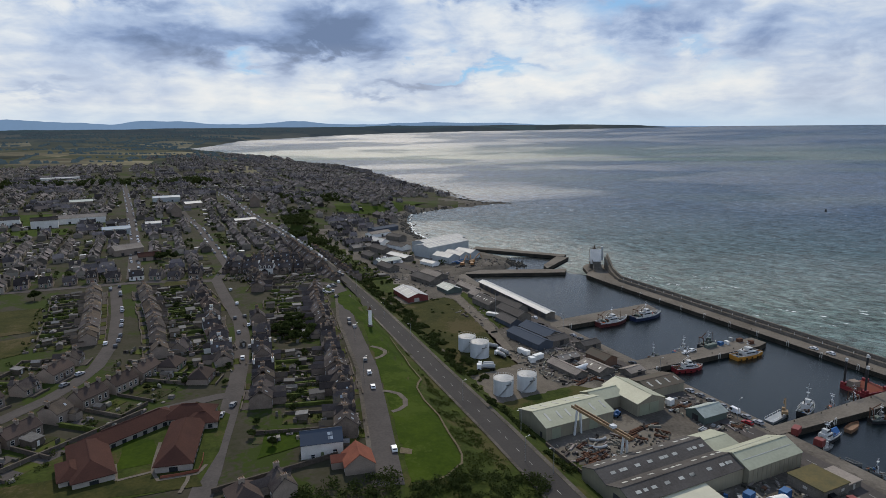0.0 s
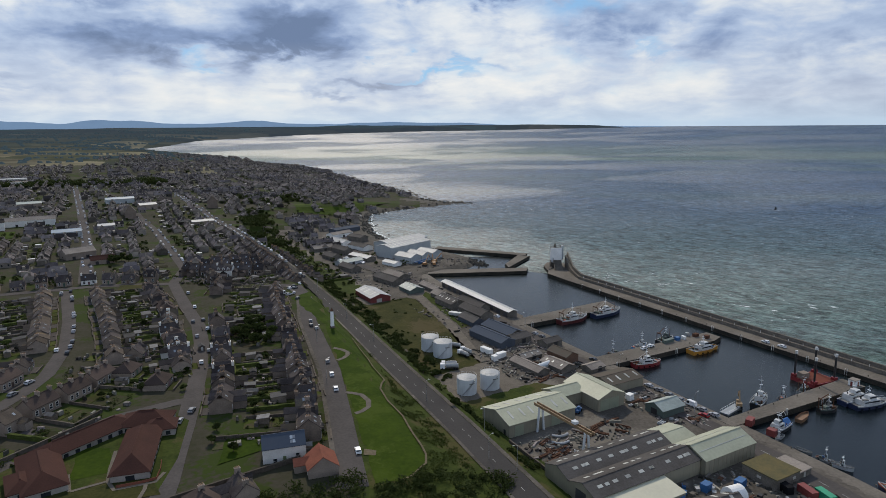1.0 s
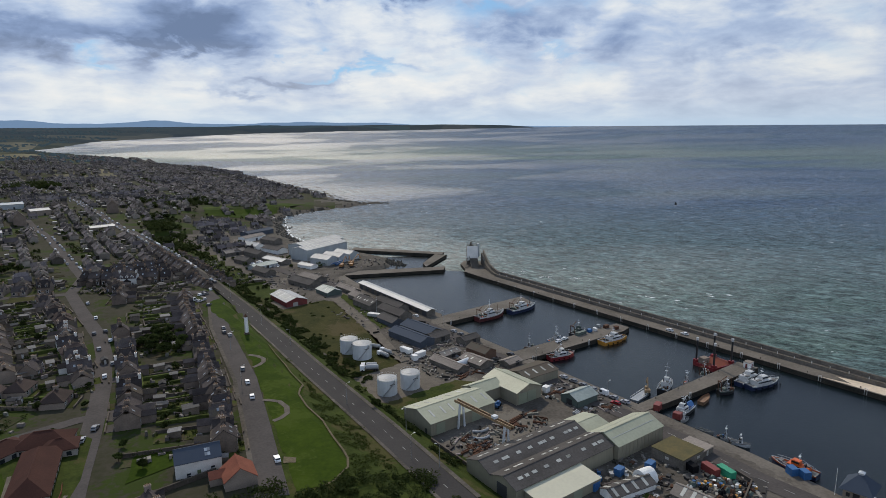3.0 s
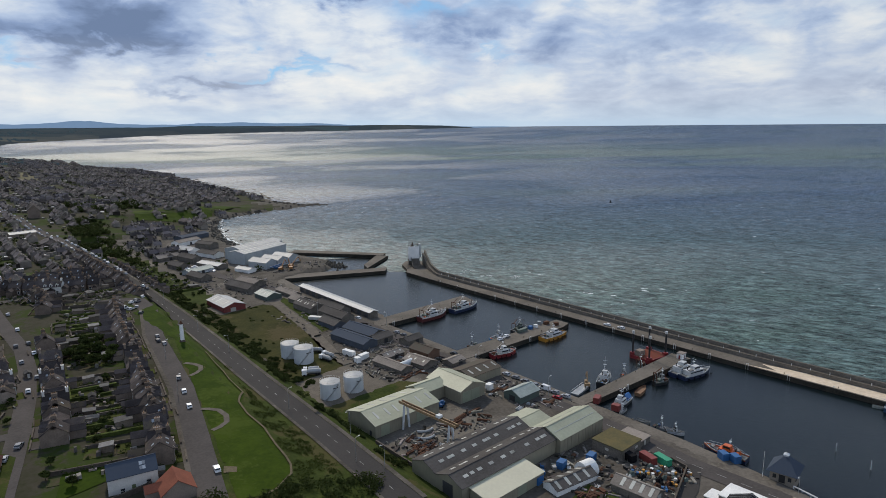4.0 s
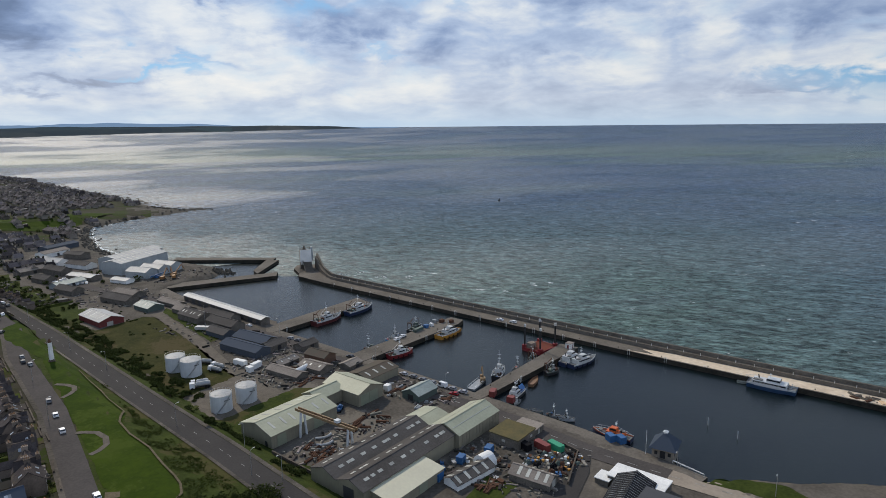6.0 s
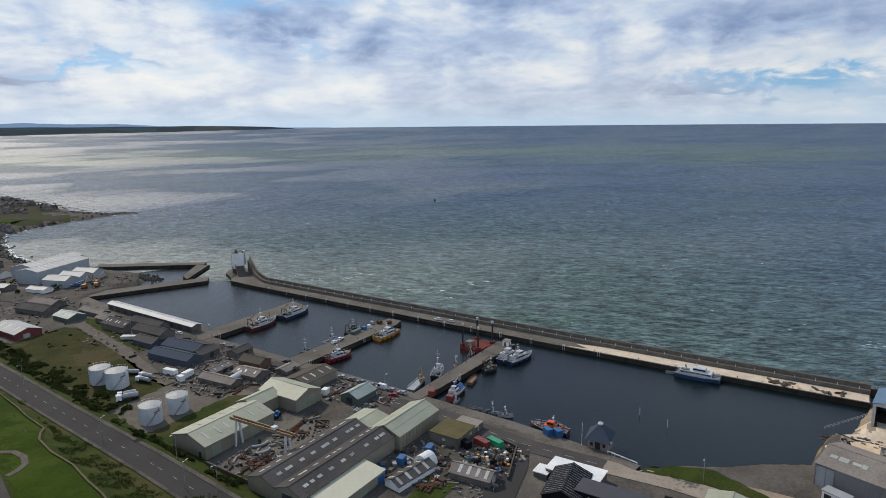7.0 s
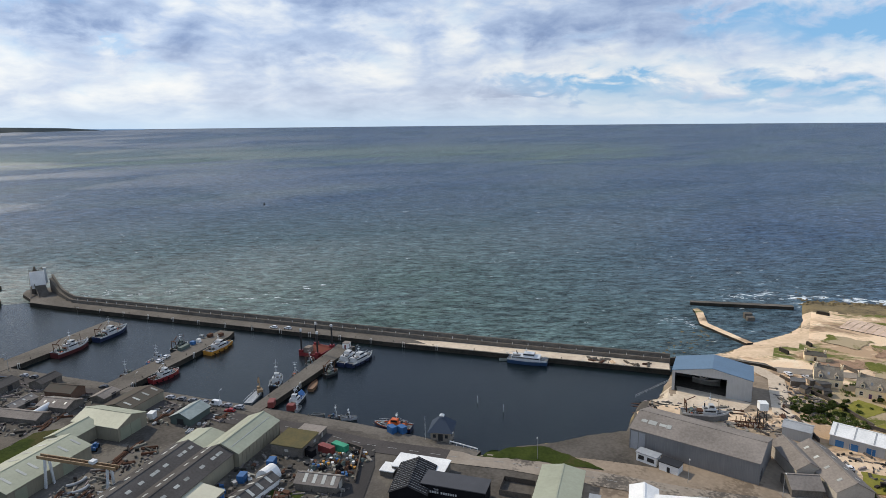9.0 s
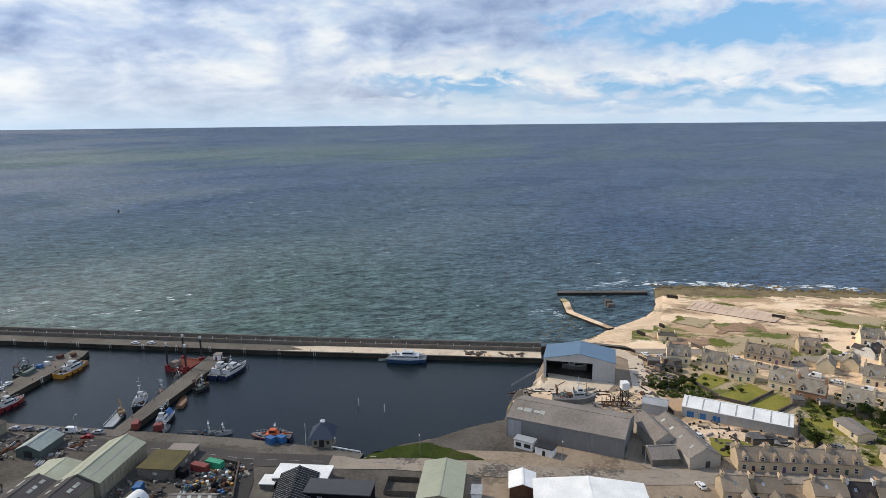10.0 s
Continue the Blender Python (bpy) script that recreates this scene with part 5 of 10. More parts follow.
def dashes(name, pts, gap, length, w, lift, label):
    s = Shape()
    pos = 0.0
    for (x0, y0), (x1, y1) in zip(pts, pts[1:]):
        l = math.hypot(x1 - x0, y1 - y0)
        ux, uy = (x1 - x0) / l, (y1 - y0) / l
        t = 0.0
        while t + length < l:
            a, b = (x0 + ux * t, y0 + uy * t), (x0 + ux * (t + length), y0 + uy * (t + length))
            nx, ny = -uy * w / 2, ux * w / 2
            s.face([(a[0] + nx, a[1] + ny, ground(*a) + lift), (a[0] - nx, a[1] - ny, ground(*a) + lift), (b[0] - nx, b[1] - ny, ground(*b) + lift), (b[0] + nx, b[1] + ny, ground(*b) + lift)])
            t += gap
    tagged(part(name, s, M["line"]), label, "road marking", kind="structure")


dashes("road_marking_brae", main_road[:9], 9.0, 2.4, 0.14, 0.17, "white dashed centre line on the asphalt")
dashes("road_marking_harbour", [(197, 150), (197, 120), (193, 90), (193.5, 60), (195, 38), (193.5, 7), (192, -20), (193, -45), (196, -75), (200, -120)], 8.0, 3.5, 0.2, 0.24, "white dashed centre line on the asphalt")

# pavements beside the terrace and the brae road, kerb height above the road
for nm, pts, w, off in (("pavement_terrace", terrace_street, 1.6, -4.7), ("pavement_brae", main_road[1:8], 1.5, 5.3), ("pavement_brae_west", main_road[1:8], 1.2, -5.1)):
    strip(nm, pts, w, M["yard"], 0.24, "pale concrete pavement beside the road", "pavement", offset=off)
strip("footpath_green", [(106.9, 273.3), (104.8, 258), (102.3, 246.5), (101.2, 231.5), (97, 225), (94, 219.5), (91.8, 207.6), (91.6, 194.3), (89.8, 186), (88.6, 180), (87.4, 171.5), (86.0, 165.8), (83.2, 160.4), (76.2, 155.8), (70.8, 154.8)], 0.7, M["path"], 0.24, "worn earth path across the grass", "path", step=1.5)
strip("footpath_upper", [(110.6, 292), (108.4, 281), (106.9, 273.3)], 0.5, M["path"], 0.24, "faint trodden path across the grass", "path", step=1.5)
for nm, pts in (("lay_by_south", [(77, 203.2), (80, 203.8), (83.4, 206), (85.4, 211), (85.2, 217), (82.8, 220.6), (80.6, 222.4)]), ("lay_by_north", [(90.0, 257.0), (93.4, 258.4), (96.2, 260.8), (97.6, 264.4), (96.6, 269), (94, 273.4)])):
    strip(nm, pts, 1.9, M["gravel"], 0.26, "worn gravel pull-in beside the street", "path", step=1.2)
patch("bare_patch", [(68, 174), (71.5, 172), (73, 175), (70, 178)], M["path"], 0.2, "worn bare patch beside the street", "path", ragged=0.5, cell=2.0)

# ---------------------------------------------------------------- larger town buildings
for nm, lab, x, y, turn, l, w, h, r, wm, rm in (
        ("blue_roof_store", "town store with dull blue roof", -18, 690, 3, 24, 18, 5, 6.8, "pale_wall", "blue_roof"), ("market_hall", "long pale-walled hall with grey roof", -52, 784, 2, 46, 13, 6, 9, "white_harl", "grey_roof"),
        ("white_hall", "square white-roofed hall in the town", 16, 716, 0, 15, 14, 6, 7.4, "pale_wall", "white_roof"), ("school", "low white school block with flat roofs", -118, 1372, 4, 62, 16, 6, 7, "white_harl", "white_roof"),
        ("school", "low white school block with flat roofs", -96, 1300, 4, 30, 18, 6, 7, "white_harl", "grey_roof"), ("grey_works", "grey gabled works hall in the town", -9, 570, 20, 22, 14, 5, 8, "harl", "grey_roof"),
        ("red_roof_bungalow", "long bungalow with dull red tiled roof", 7, 537, 4, 16, 8, 3.5, 6, "harl", "red_tile"), ("white_terrace", "tall white-fronted tenement with slate roof", -84, 760, 3, 24, 9, 8, 11, "white_harl", "slate"),
        ("white_terrace", "tall white-fronted tenement with slate roof", -120, 775, 3, 26, 9, 8, 11, "white_harl", "slate"), ("chapel", "tall stone chapel with steep slate roof", 43, 800, 90, 20, 11, 8, 14, "stone", "slate"),
        ("chapel", "tall stone church hall with steep slate roof", 141, 850, 80, 26, 12, 9, 15, "stone", "slate"), ("white_hall", "low white-roofed hall in the town", 106, 712, 4, 22, 10, 5, 6.5, "harl", "white_roof"),
        ("blue_roof_store", "town store with pale blue roof", 40, 945, 3, 34, 14, 6, 8, "pale_wall", "blue_roof"), ("white_hall", "pale-roofed hall in the town", 66, 860, 10, 20, 14, 6, 8, "harl", "white_roof"), ("white_hall", "pale-roofed hall in the town", -60, 930, 3, 26, 14, 6, 8, "harl", "grey_green")):
    z = ground(x, y)
    gable_shed(nm, x, y, turn, l, w, z, z + h, z + r, M[wm], M[rm], lab, "building", group="larger town buildings", doors=[("s", -l * 0.25, 2.2, 2.4, "dark"), ("s", l * 0.2, 2.2, 2.4, "dark")], lights=())
    plots.append((x, y, 999, l, w, nm))

# ---------------------------------------------------------------- trees, hedges and bushes


def leaf_cloud(s, cx, cy, cz, rx, ry, rz, n, size, slot=0, hollow=0.55):
    """Leaf clumps as small bent blades, scattered through an uneven ball."""
    for _ in range(n):
        u, v = random.uniform(-1, 1), random.uniform(0, 2 * math.pi)
        q = math.sqrt(1 - u * u)
        d = Vector((q * math.cos(v), q * math.sin(v), u))
        k = random.uniform(hollow, 1.0) * (0.8 + 0.35 * noise.noise((d.x * 2 + cx, d.y * 2 + cy, d.z * 2)))
        p = Vector((cx + d.x * rx * k, cy + d.y * ry * k, cz + d.z * rz * k))
        a = Vector((random.gauss(0, 1), random.gauss(0, 1), random.gauss(0, 0.5))).normalized() * size * random.uniform(0.6, 1.3)
        b = a.cross(d + Vector((random.gauss(0, 0.5), random.gauss(0, 0.5), random.gauss(0, 0.5)))).normalized() * size * random.uniform(0.4, 0.9)
        s.face([p - a - b, p + a - b * 0.6, p + a * 0.9 + b], slot)
        s.face([p - a - b, p + a * 0.9 + b, p - a * 0.7 + b * 0.8 + d * size * 0.3], slot)


def tree(name, label, h, spread, m, lobes=7, n=150, size=0.34, trunk=0.22):
    root = thing(name, label, "tree" if trunk > 0.1 else "bush", m)
    s = Shape()
    s.tube((0, 0, -0.5), (0.1, 0, h * 0.45), trunk, trunk * 0.6, 7)
    tips = []
    for i in range(lobes):
        a = i * 2.4 + random.uniform(-0.3, 0.3)
        rr = spread * random.uniform(0.25, 0.62) if i else 0.0
        tip = (rr * math.cos(a), rr * math.sin(a), h * random.uniform(0.5, 0.8) if i else h * 0.82)
        s.tube((0.05, 0, h * 0.3), tip, trunk * 0.45, trunk * 0.15, 5)
        tips.append(tip)
    part("trunk", s, M["bark"], root)
    c = Shape()
    for x, y, z in tips:
        r = spread * random.uniform(0.34, 0.5)
        leaf_cloud(c, x, y, z, r, r, r * random.uniform(0.6, 0.85), n, size)
    part("crown", c, M["leaf"], root)
    return root


random.seed(11)
tree_a = tree("tree", "dense dark green broadleaf tree", 7.5, 4.6, pose(12.5, 534, 16), 9, 170, 0.40)
bush_a = tree("bush", "rounded dark green bush", 2.6, 2.3, pose(150, 392, ground(150, 392)), 5, 110, 0.26, 0.09)


def put_tree(x, y, k=1.0, kind=None):
    ob = copy_thing(kind or tree_a, pose(x, y, ground(x, y) - 0.1, 0, 0, random.uniform(0, 360)))
    ob.scale = (k * random.uniform(0.9, 1.1), k * random.uniform(0.9, 1.1), k)
    return ob


for x, y, k in ((-58, 434, 0.9), (20, 540, 0.9), (16, 528, 1.0), (24, 530, 0.8), (73, 303, 0.85), (69, 309, 0.95), (64, 296, 0.8), (60, 303, 0.9), (66, 318, 0.9), (73, 325, 0.8), (58, 313, 0.75), (76, 314, 0.8), (62, 310, 0.9), (70, 297, 0.75), (67, 328, 0.7), (47, 226, 0.5), (45, 219, 0.45), (51, 232, 0.4), (57, 262, 0.45), (63, 275, 0.5), (12, 262, 0.5), (-2, 262, 0.4), (20, 352, 0.5), (16, 380, 0.55), (22, 410, 0.5), (38, 250, 0.4), (26, 255, 0.35), (14, 236, 0.4), (28, 205, 0.45), (31, 214, 0.4), (33, 196, 0.5), (-28, 250, 0.3), (117, 201, 0.42), (120, 204, 0.4), (123, 201, 0.36)):
    put_tree(x, y, k)
# scrub on the brae between the road and the harbour yards, the nearest bushes one by one
scrub = Shape()


def scrub_clump(x, y, k):
    z = ground(x, y)
    for _ in range(3):
        leaf_cloud(scrub, x + random.gauss(0, 0.8) * k, y + random.gauss(0, 0.8) * k, z + 0.7 * k, 1.6 * k, 1.6 * k, 1.0 * k, 26, 0.30)


for _ in range(150):
    x = random.uniform(34, 104)
    y = random.uniform(138, 157 if x > 62 else 165) - (x - 60) * 0.12
    scrub_clump(x, y, random.uniform(0.8, 1.8))
fern = Shape()


def bracken(x, y, k):
    """Low matted growth."""
    leaf_cloud(fern, x, y, ground(x, y) + 0.12, 1.5 * k, 1.5 * k, 0.34 * k, 30, 0.17)


EDGE = [(154, 71), (160, 84), (180, 89.5), (207, 93), (230, 102.5), (262, 108), (292, 112.5), (330, 118)]
for _ in range(1500):
    y = random.uniform(152, 300)
    x0, x1 = rise(y, EDGE), rise(y, ROAD) - 5.2
    f = random.random()
    x = x0 + 0.6 + f * (x1 - x0 - 0.6)
    if noise.noise((x / 5, y / 8, 1)) > (0.30 if x > x1 - 3 else -0.12):
        bracken(x, y, random.uniform(0.5, 1.2))
for _ in range(1700):
    y = random.uniform(150, 440)
    x = rise(y, ROAD) + random.uniform(9.0, 24)
    if not (x > 122 and y < 235 or x > 148 and 366 < y < 402) and noise.noise((x / 7, y / 11, 6)) > 0.0:
        scrub_clump(x, y, random.uniform(0.3, 1.0))
for _ in range(260):                              # rank growth in the rough field
    x, y = random.uniform(131, 188), random.uniform(240, 405)
    if noise.noise((x / 10, y / 14, 3)) > 0.1 and x < 134 + (y - 240) * 0.38:
        scrub_clump(x, y, random.uniform(0.15, 0.45))
tagged(part("bracken", fern, M["fern"]), "low matted bracken and rank grass on the slope", "bracken", kind="stuff")
tagged(part("brae_scrub", scrub, M["leaf"]), "dense dark green scrub on the brae", "scrub", kind="stuff")
placed = 0
while placed < 60:
    y = random.uniform(205, 420)
    x = rise(y, ROAD) + random.uniform(8.5, 22)
    if x > 122 and y < 235 or (x > 150 and 366 < y < 402):
        continue
    put_tree(x, y, random.uniform(0.5, 1.15), bush_a)
    placed += 1

# ---------------------------------------------------------------- gardens: lawns, walls, hedges and sheds
random.seed(21)


def garden_shed(label, w, d, h, m, pitched=True):
    root = thing("garden_shed", label, "shed", m, "garden sheds")
    s = Shape()
    s.box(-w / 2, w / 2, -d / 2, d / 2, -0.5, h)
    part("wall", s, M["shed_paint"], root)
    r = Shape()
    if pitched:
        for sx in (-1, 1):
            a = [(0, -d / 2 - 0.15, h + w * 0.3), (0, d / 2 + 0.15, h + w * 0.3), (sx * (w / 2 + 0.15), d / 2 + 0.15, h), (sx * (w / 2 + 0.15), -d / 2 - 0.15, h)]
            r.hull(a, [(x, y, z + 0.1) for x, y, z in a])
        for sy in (-1, 1):
            r.face([(-w / 2, sy * d / 2, h), (w / 2, sy * d / 2, h), (0, sy * d / 2, h + w * 0.3)])
    else:
        r.hull([(-w / 2 - 0.2, -d / 2 - 0.2, h), (w / 2 + 0.2, -d / 2 - 0.2, h), (w / 2 + 0.2, d / 2 + 0.2, h + 0.3), (-w / 2 - 0.2, d / 2 + 0.2, h + 0.3)], [(-w / 2 - 0.2, -d / 2 - 0.2, h + 0.12), (w / 2 + 0.2, -d / 2 - 0.2, h + 0.12), (w / 2 + 0.2, d / 2 + 0.2, h + 0.42), (-w / 2 - 0.2, d / 2 + 0.2, h + 0.42)])
    part("roof", r, M["shed_roof"], root)
    q = Shape()
    q.box(-0.45, 0.45, -d / 2 - 0.05, -d / 2 + 0.05, 0, 1.9)
    part("shed_door", q, M["trim"], root)
    return root


shed_kinds = [garden_shed("small garden shed with pitched felt roof", 2.6, 3.4, 2.0, pose(40, 300, ground(40, 300))),
              garden_shed("flat-roofed garden outhouse behind houses", 4.5, 5.5, 2.5, pose(12, 330, ground(12, 330)), False),
              garden_shed("small flat-roofed store in a garden", 3.0, 4.0, 2.2, pose(12, 345, ground(12, 345)), False)]
wall_shape = Shape()
wall_shape.box(-0.5, 0.5, -0.2, 0.2, -0.4, 1.25)
wall_shape.box(-0.5, 0.5, -0.26, 0.26, 1.25, 1.35)
wall_mesh = wall_shape.mesh("garden_wall", M["rubble_wall"])
hedge_shape = Shape()
random.seed(3)
hedge_shape.box(-0.48, 0.48, -0.5, 0.5, -0.3, 1.2)
leaf_cloud(hedge_shape, 0, 0, 0.7, 0.62, 0.8, 0.9, 120, 0.09, 0, 0.75)
hedge_mesh = hedge_shape.mesh("hedge", M["hedge"])


def run(me, name, label, x0, y0, x1, y1, group, height=1.0):
    l = math.hypot(x1 - x0, y1 - y0)
    z = (ground(x0, y0) + ground(x1, y1)) / 2
    ob = new(name, me)
    tilt = math.degrees(math.atan2(ground(x1, y1) - ground(x0, y0), l))
    ob.matrix_world = pose((x0 + x1) / 2, (y0 + y1) / 2, z, 0, -tilt, math.degrees(math.atan2(y1 - y0, x1 - x0))) @ Matrix.Diagonal((l, 1, height, 1))
    return tagged(ob, label, name.replace("_", " "), group)


lawn_shape = Shape()
lawn_shape.box(-0.5, 0.5, -0.5, 0.5, -0.6, 0.06)
lawn_mesh, soil_mesh = lawn_shape.mesh("lawn", M["lawn"]), lawn_shape.mesh("garden_bed", M["soil"])
yard_mesh = lawn_shape.mesh("garden_paving", M["street"])
count = 0
for x, y, turn, w, d, kind in plots:
    if y > 455 or (y < 180) or turn == 999:
        continue
    a = radians(turn)
    ux, uy, bx, by = math.cos(a), math.sin(a), -math.sin(a), math.cos(a)
    depth = 20.0 if kind in ("terrace", "terrace_tall") else 15.0
    at = lambda f, s: (x + bx * f + ux * s, y + by * f + uy * s)
    d0 = d / 2 + (6.5 if kind in ("terrace", "terrace_tall") else 3.0)
    c0 = random.uniform(3, 7)
    for f0, f1 in ((d0, d0 + c0), (d0 + c0 + 0.4, d0 + depth)):
        px, py = at((f0 + f1) / 2, 0)
        ob = new("lawn", random.choice([lawn_mesh, lawn_mesh, soil_mesh, yard_mesh] if f0 == d0 else [lawn_mesh, lawn_mesh, soil_mesh]))
        sl = math.degrees(math.atan2(ground(*at(f1, 0)) - ground(*at(f0, 0)), f1 - f0))
        ob.matrix_world = pose(px, py, ground(px, py) + 0.1, 0, 0, turn) @ pose(0, 0, 0, sl) @ Matrix.Diagonal((w - 1.2, f1 - f0, 1, 1))
        tagged(ob, "small garden plot behind a house", "garden plot", "back gardens", "stuff")
    s0 = w / 2
    p0, p1 = at(d0 - 2, s0), at(d0 + depth, s0)
    if random.random() < 0.6:
        run(wall_mesh, "garden_wall", "low rubble garden wall", *p0, *p1, "garden walls", random.uniform(0.8, 1.2))
    else:
        run(hedge_mesh, "hedge", "dark clipped garden hedge", *p0, *p1, "garden hedges", random.uniform(0.8, 1.3))
    if random.random() < 0.5:
        run(wall_mesh, "garden_wall", "low rubble garden wall", *at(d0 + depth, -w / 2), *at(d0 + depth, w / 2), "garden walls")
    for _ in range(random.choice((0, 1, 1))):
        px, py = at(d0 + random.uniform(-2.0, depth - 2), random.uniform(-w / 3, w / 3))
        copy_thing(random.choice(shed_kinds), pose(px, py, ground(px, py), 0, 0, turn + random.choice((0, 90, 180))))
    for _ in range(random.choice((0, 1, 1))):
        px, py = at(d0 + random.uniform(2, depth), random.uniform(-w / 2, w / 2))
        put_tree(px, py, random.uniform(0.4, 0.95), bush_a)
    # front garden wall
    f = -d / 2 - 3.2
    run(wall_mesh, "garden_wall", "low rubble front wall", *at(f, -w / 2), *at(f, w / 2), "garden walls", 0.6)
    px, py = at(-d / 2 - 1.6, 0)
    ob = new("lawn", random.choice([lawn_mesh, yard_mesh]))
    ob.matrix_world = pose(px, py, ground(px, py) + 0.1, 0, 0, turn) @ Matrix.Diagonal((w - 1.0, 2.8, 1, 1))
    tagged(ob, "small plot in front of a house", "garden plot", "front gardens", "stuff")

for nm, poly in (("lawn_care_home", [(-12, 201), (-1, 201), (-1, 217), (-10, 222)]), ("lawn_playing_field", [(-75, 360), (-48, 366), (-52, 412), (-80, 414)]), ("lawn_playing_field_south", [(-75, 318), (-52, 330), (-47, 358), (-72, 352)]),
                 ("lawn_cottage", [(27, 190), (44, 193), (47, 204), (34, 209)]), ("lawn_care_front", [(-45, 186), (-15, 186), (10, 181), (9, 192), (-13, 195), (-22, 194), (-28, 203), (-48, 205)]), ("lawn_cross", [(12, 436), (36, 430), (36, 446), (14, 452)])):
    patch(nm, poly, M["grass" if "home" in nm or "cottage" in nm else "olive_grass"], 0.2, "mown grass among the houses", "grass", ragged=0.5)
patch("lawn_care_grounds", [(-50, 207), (-31, 221), (-12, 234), (2, 239), (17, 240), (24, 226), (17, 200), (9, 182), (-48, 186)], M["rough_grass"], 0.14, "unmown grass round the care home", "grass")
for nm, pts in (("footpath_care_court", [(-12, 194.5), (-2.5, 195.5), (-1.5, 203), (0.5, 214)]), ("footpath_care_cross", [(-12.6, 205), (-12.2, 194.6)]), ("footpath_care_front", [(-2.5, 195.5), (-1.2, 189.6), (9.5, 188.6), (12.5, 193)]), ("footpath_care_south", [(4, 180), (6.5, 186), (7, 188.6)])):
    strip(nm, pts, 1.1, M["gravel"], 0.27, "pale paved path beside the care home", "path", step=1.5)
t = thing("plastic_barrier", "orange plastic mesh barrier along a path", "barrier")
s = Shape()
for p, q in zip([(-0.6, 190.4), (5, 189.6), (10, 189.8), (11.6, 195)], [(5, 189.6), (10, 189.8), (11.6, 195), (12.4, 200)]):
    s.beam((p[0], p[1], ground(*p) + 0.6), (q[0], q[1], ground(*q) + 0.6), 0.1, 0.9)
part("mesh", s, M["orange_tile"], t)
run(wall_mesh, "garden_wall", "long rubble boundary wall", -50, 208.5, -4, 240.5, "garden walls", 1.2)
run(wall_mesh, "garden_wall", "long rubble boundary wall", 12, 176, 50, 181, "garden walls", 1.2)

# loose shrubs through the gardens
shrubs = Shape()
random.seed(23)
for x, y, turn, w, d, kind in plots:
    if turn == 999:
        continue
    a = radians(turn)
    for _ in range(9):
        f, sd = random.uniform(d / 2 + 4, d / 2 + 24), random.uniform(-w / 2, w / 2)
        px, py = x - math.sin(a) * f + math.cos(a) * sd, y + math.cos(a) * f + math.sin(a) * sd
        k = random.uniform(0.5, 1.5)
        leaf_cloud(shrubs, px, py, ground(px, py) + 0.6 * k, 1.2 * k, 1.2 * k, 1.0 * k, 34, 0.25)
tagged(part("garden_shrubs", shrubs, M["leaf"]), "dark green shrubs through the back gardens", "shrubs", kind="stuff")

# ---------------------------------------------------------------- cars and vans


def car(label, m, paint, van=False):
    root = thing("van" if van else "car", label, "van" if van else "car", m, "parked vehicles")
    l, w, h = (5.2, 1.95, 2.2) if van else (4.2, 1.75, 1.45)
    s = Shape()
    prof = [(-l / 2, 0.3), (-l / 2, 0.85), (-l * 0.46, 0.95), (l * 0.2, 0.95), (l * 0.47, 0.78), (l / 2, 0.6), (l / 2, 0.3)]
    s.hull([(x, -w / 2, z) for x, z in prof], [(x, w / 2, z) for x, z in prof])
    cab = [(-l * 0.48, 0.9), (-l * 0.47, h), (l * 0.22, h), (l * 0.36, 0.9)] if van else [(-l * 0.45, 0.93), (-l * 0.34, h - 0.05), (l * 0.05, h), (l * 0.23, 0.93)]
    s.hull([(x, -w / 2 + 0.05 + (z - 0.9) * 0.12, z) for x, z in cab], [(x, w / 2 - 0.05 - (z - 0.9) * 0.12, z) for x, z in cab])
    part("body", s, paint, root)
    g = Shape()
    for sy in (-1, 1):
        x0, x1 = (0.0, l * 0.24) if van else (-l * 0.36, l * 0.12)
        y = sy * (w / 2 - 0.06)
        g.box(x0, x1, y - 0.03, y + 0.03, 1.0, h - 0.18)
    a, b = (cab[2], cab[3])
    g.face([(a[0] + 0.05, -w * 0.4, a[1] - 0.08), (b[0] + 0.03, -w * 0.44, b[1] + 0.08), (b[0] + 0.03, w * 0.44, b[1] + 0.08), (a[0] + 0.05, w * 0.4, a[1] - 0.08)])
    if not van:
        a, b = cab[1], cab[0]
        g.face([(a[0] - 0.05, w * 0.4, a[1] - 0.06), (b[0] - 0.03, w * 0.42, b[1] + 0.08), (b[0] - 0.03, -w * 0.42, b[1] + 0.08), (a[0] - 0.05, -w * 0.4, a[1] - 0.06)])
    part("glazing", g, M["glass"], root)
    for x in (-l * 0.31, l * 0.31):
        for sy in (-1, 1):
            t = Shape()
            t.tube((x, sy * (w / 2 - 0.2), 0.31), (x, sy * (w / 2 + 0.01), 0.31), 0.31, 0.31, 10)
            part("wheel", t, M["tyre"], root)
    return root


car_kinds = [car("grey hatchback car parked outdoors", pose(96.3, 305, ground(96.3, 305) + 0.15, 0, 0, 80), M["car_paint"]),
             car("white hatchback car parked outdoors", pose(82, 242, ground(82, 242) + 0.15, 0, 0, 76), M["white_car"]),
             car("red hatchback car on the quay", pose(202.5, 154, 3.9, 0, 0, 96), M["red_car"]),
             car("white delivery van parked outdoors", pose(100.5, 381, ground(100.5, 381) + 0.2, 0, 0, 20), M["white_car"], True)]


def put_car(k, x, y, turn, z=None):
    copy_thing(car_kinds[k], pose(x, y, (ground(x, y) + 0.17) if z is None else z, 0, 0, turn + random.uniform(-3, 3)))


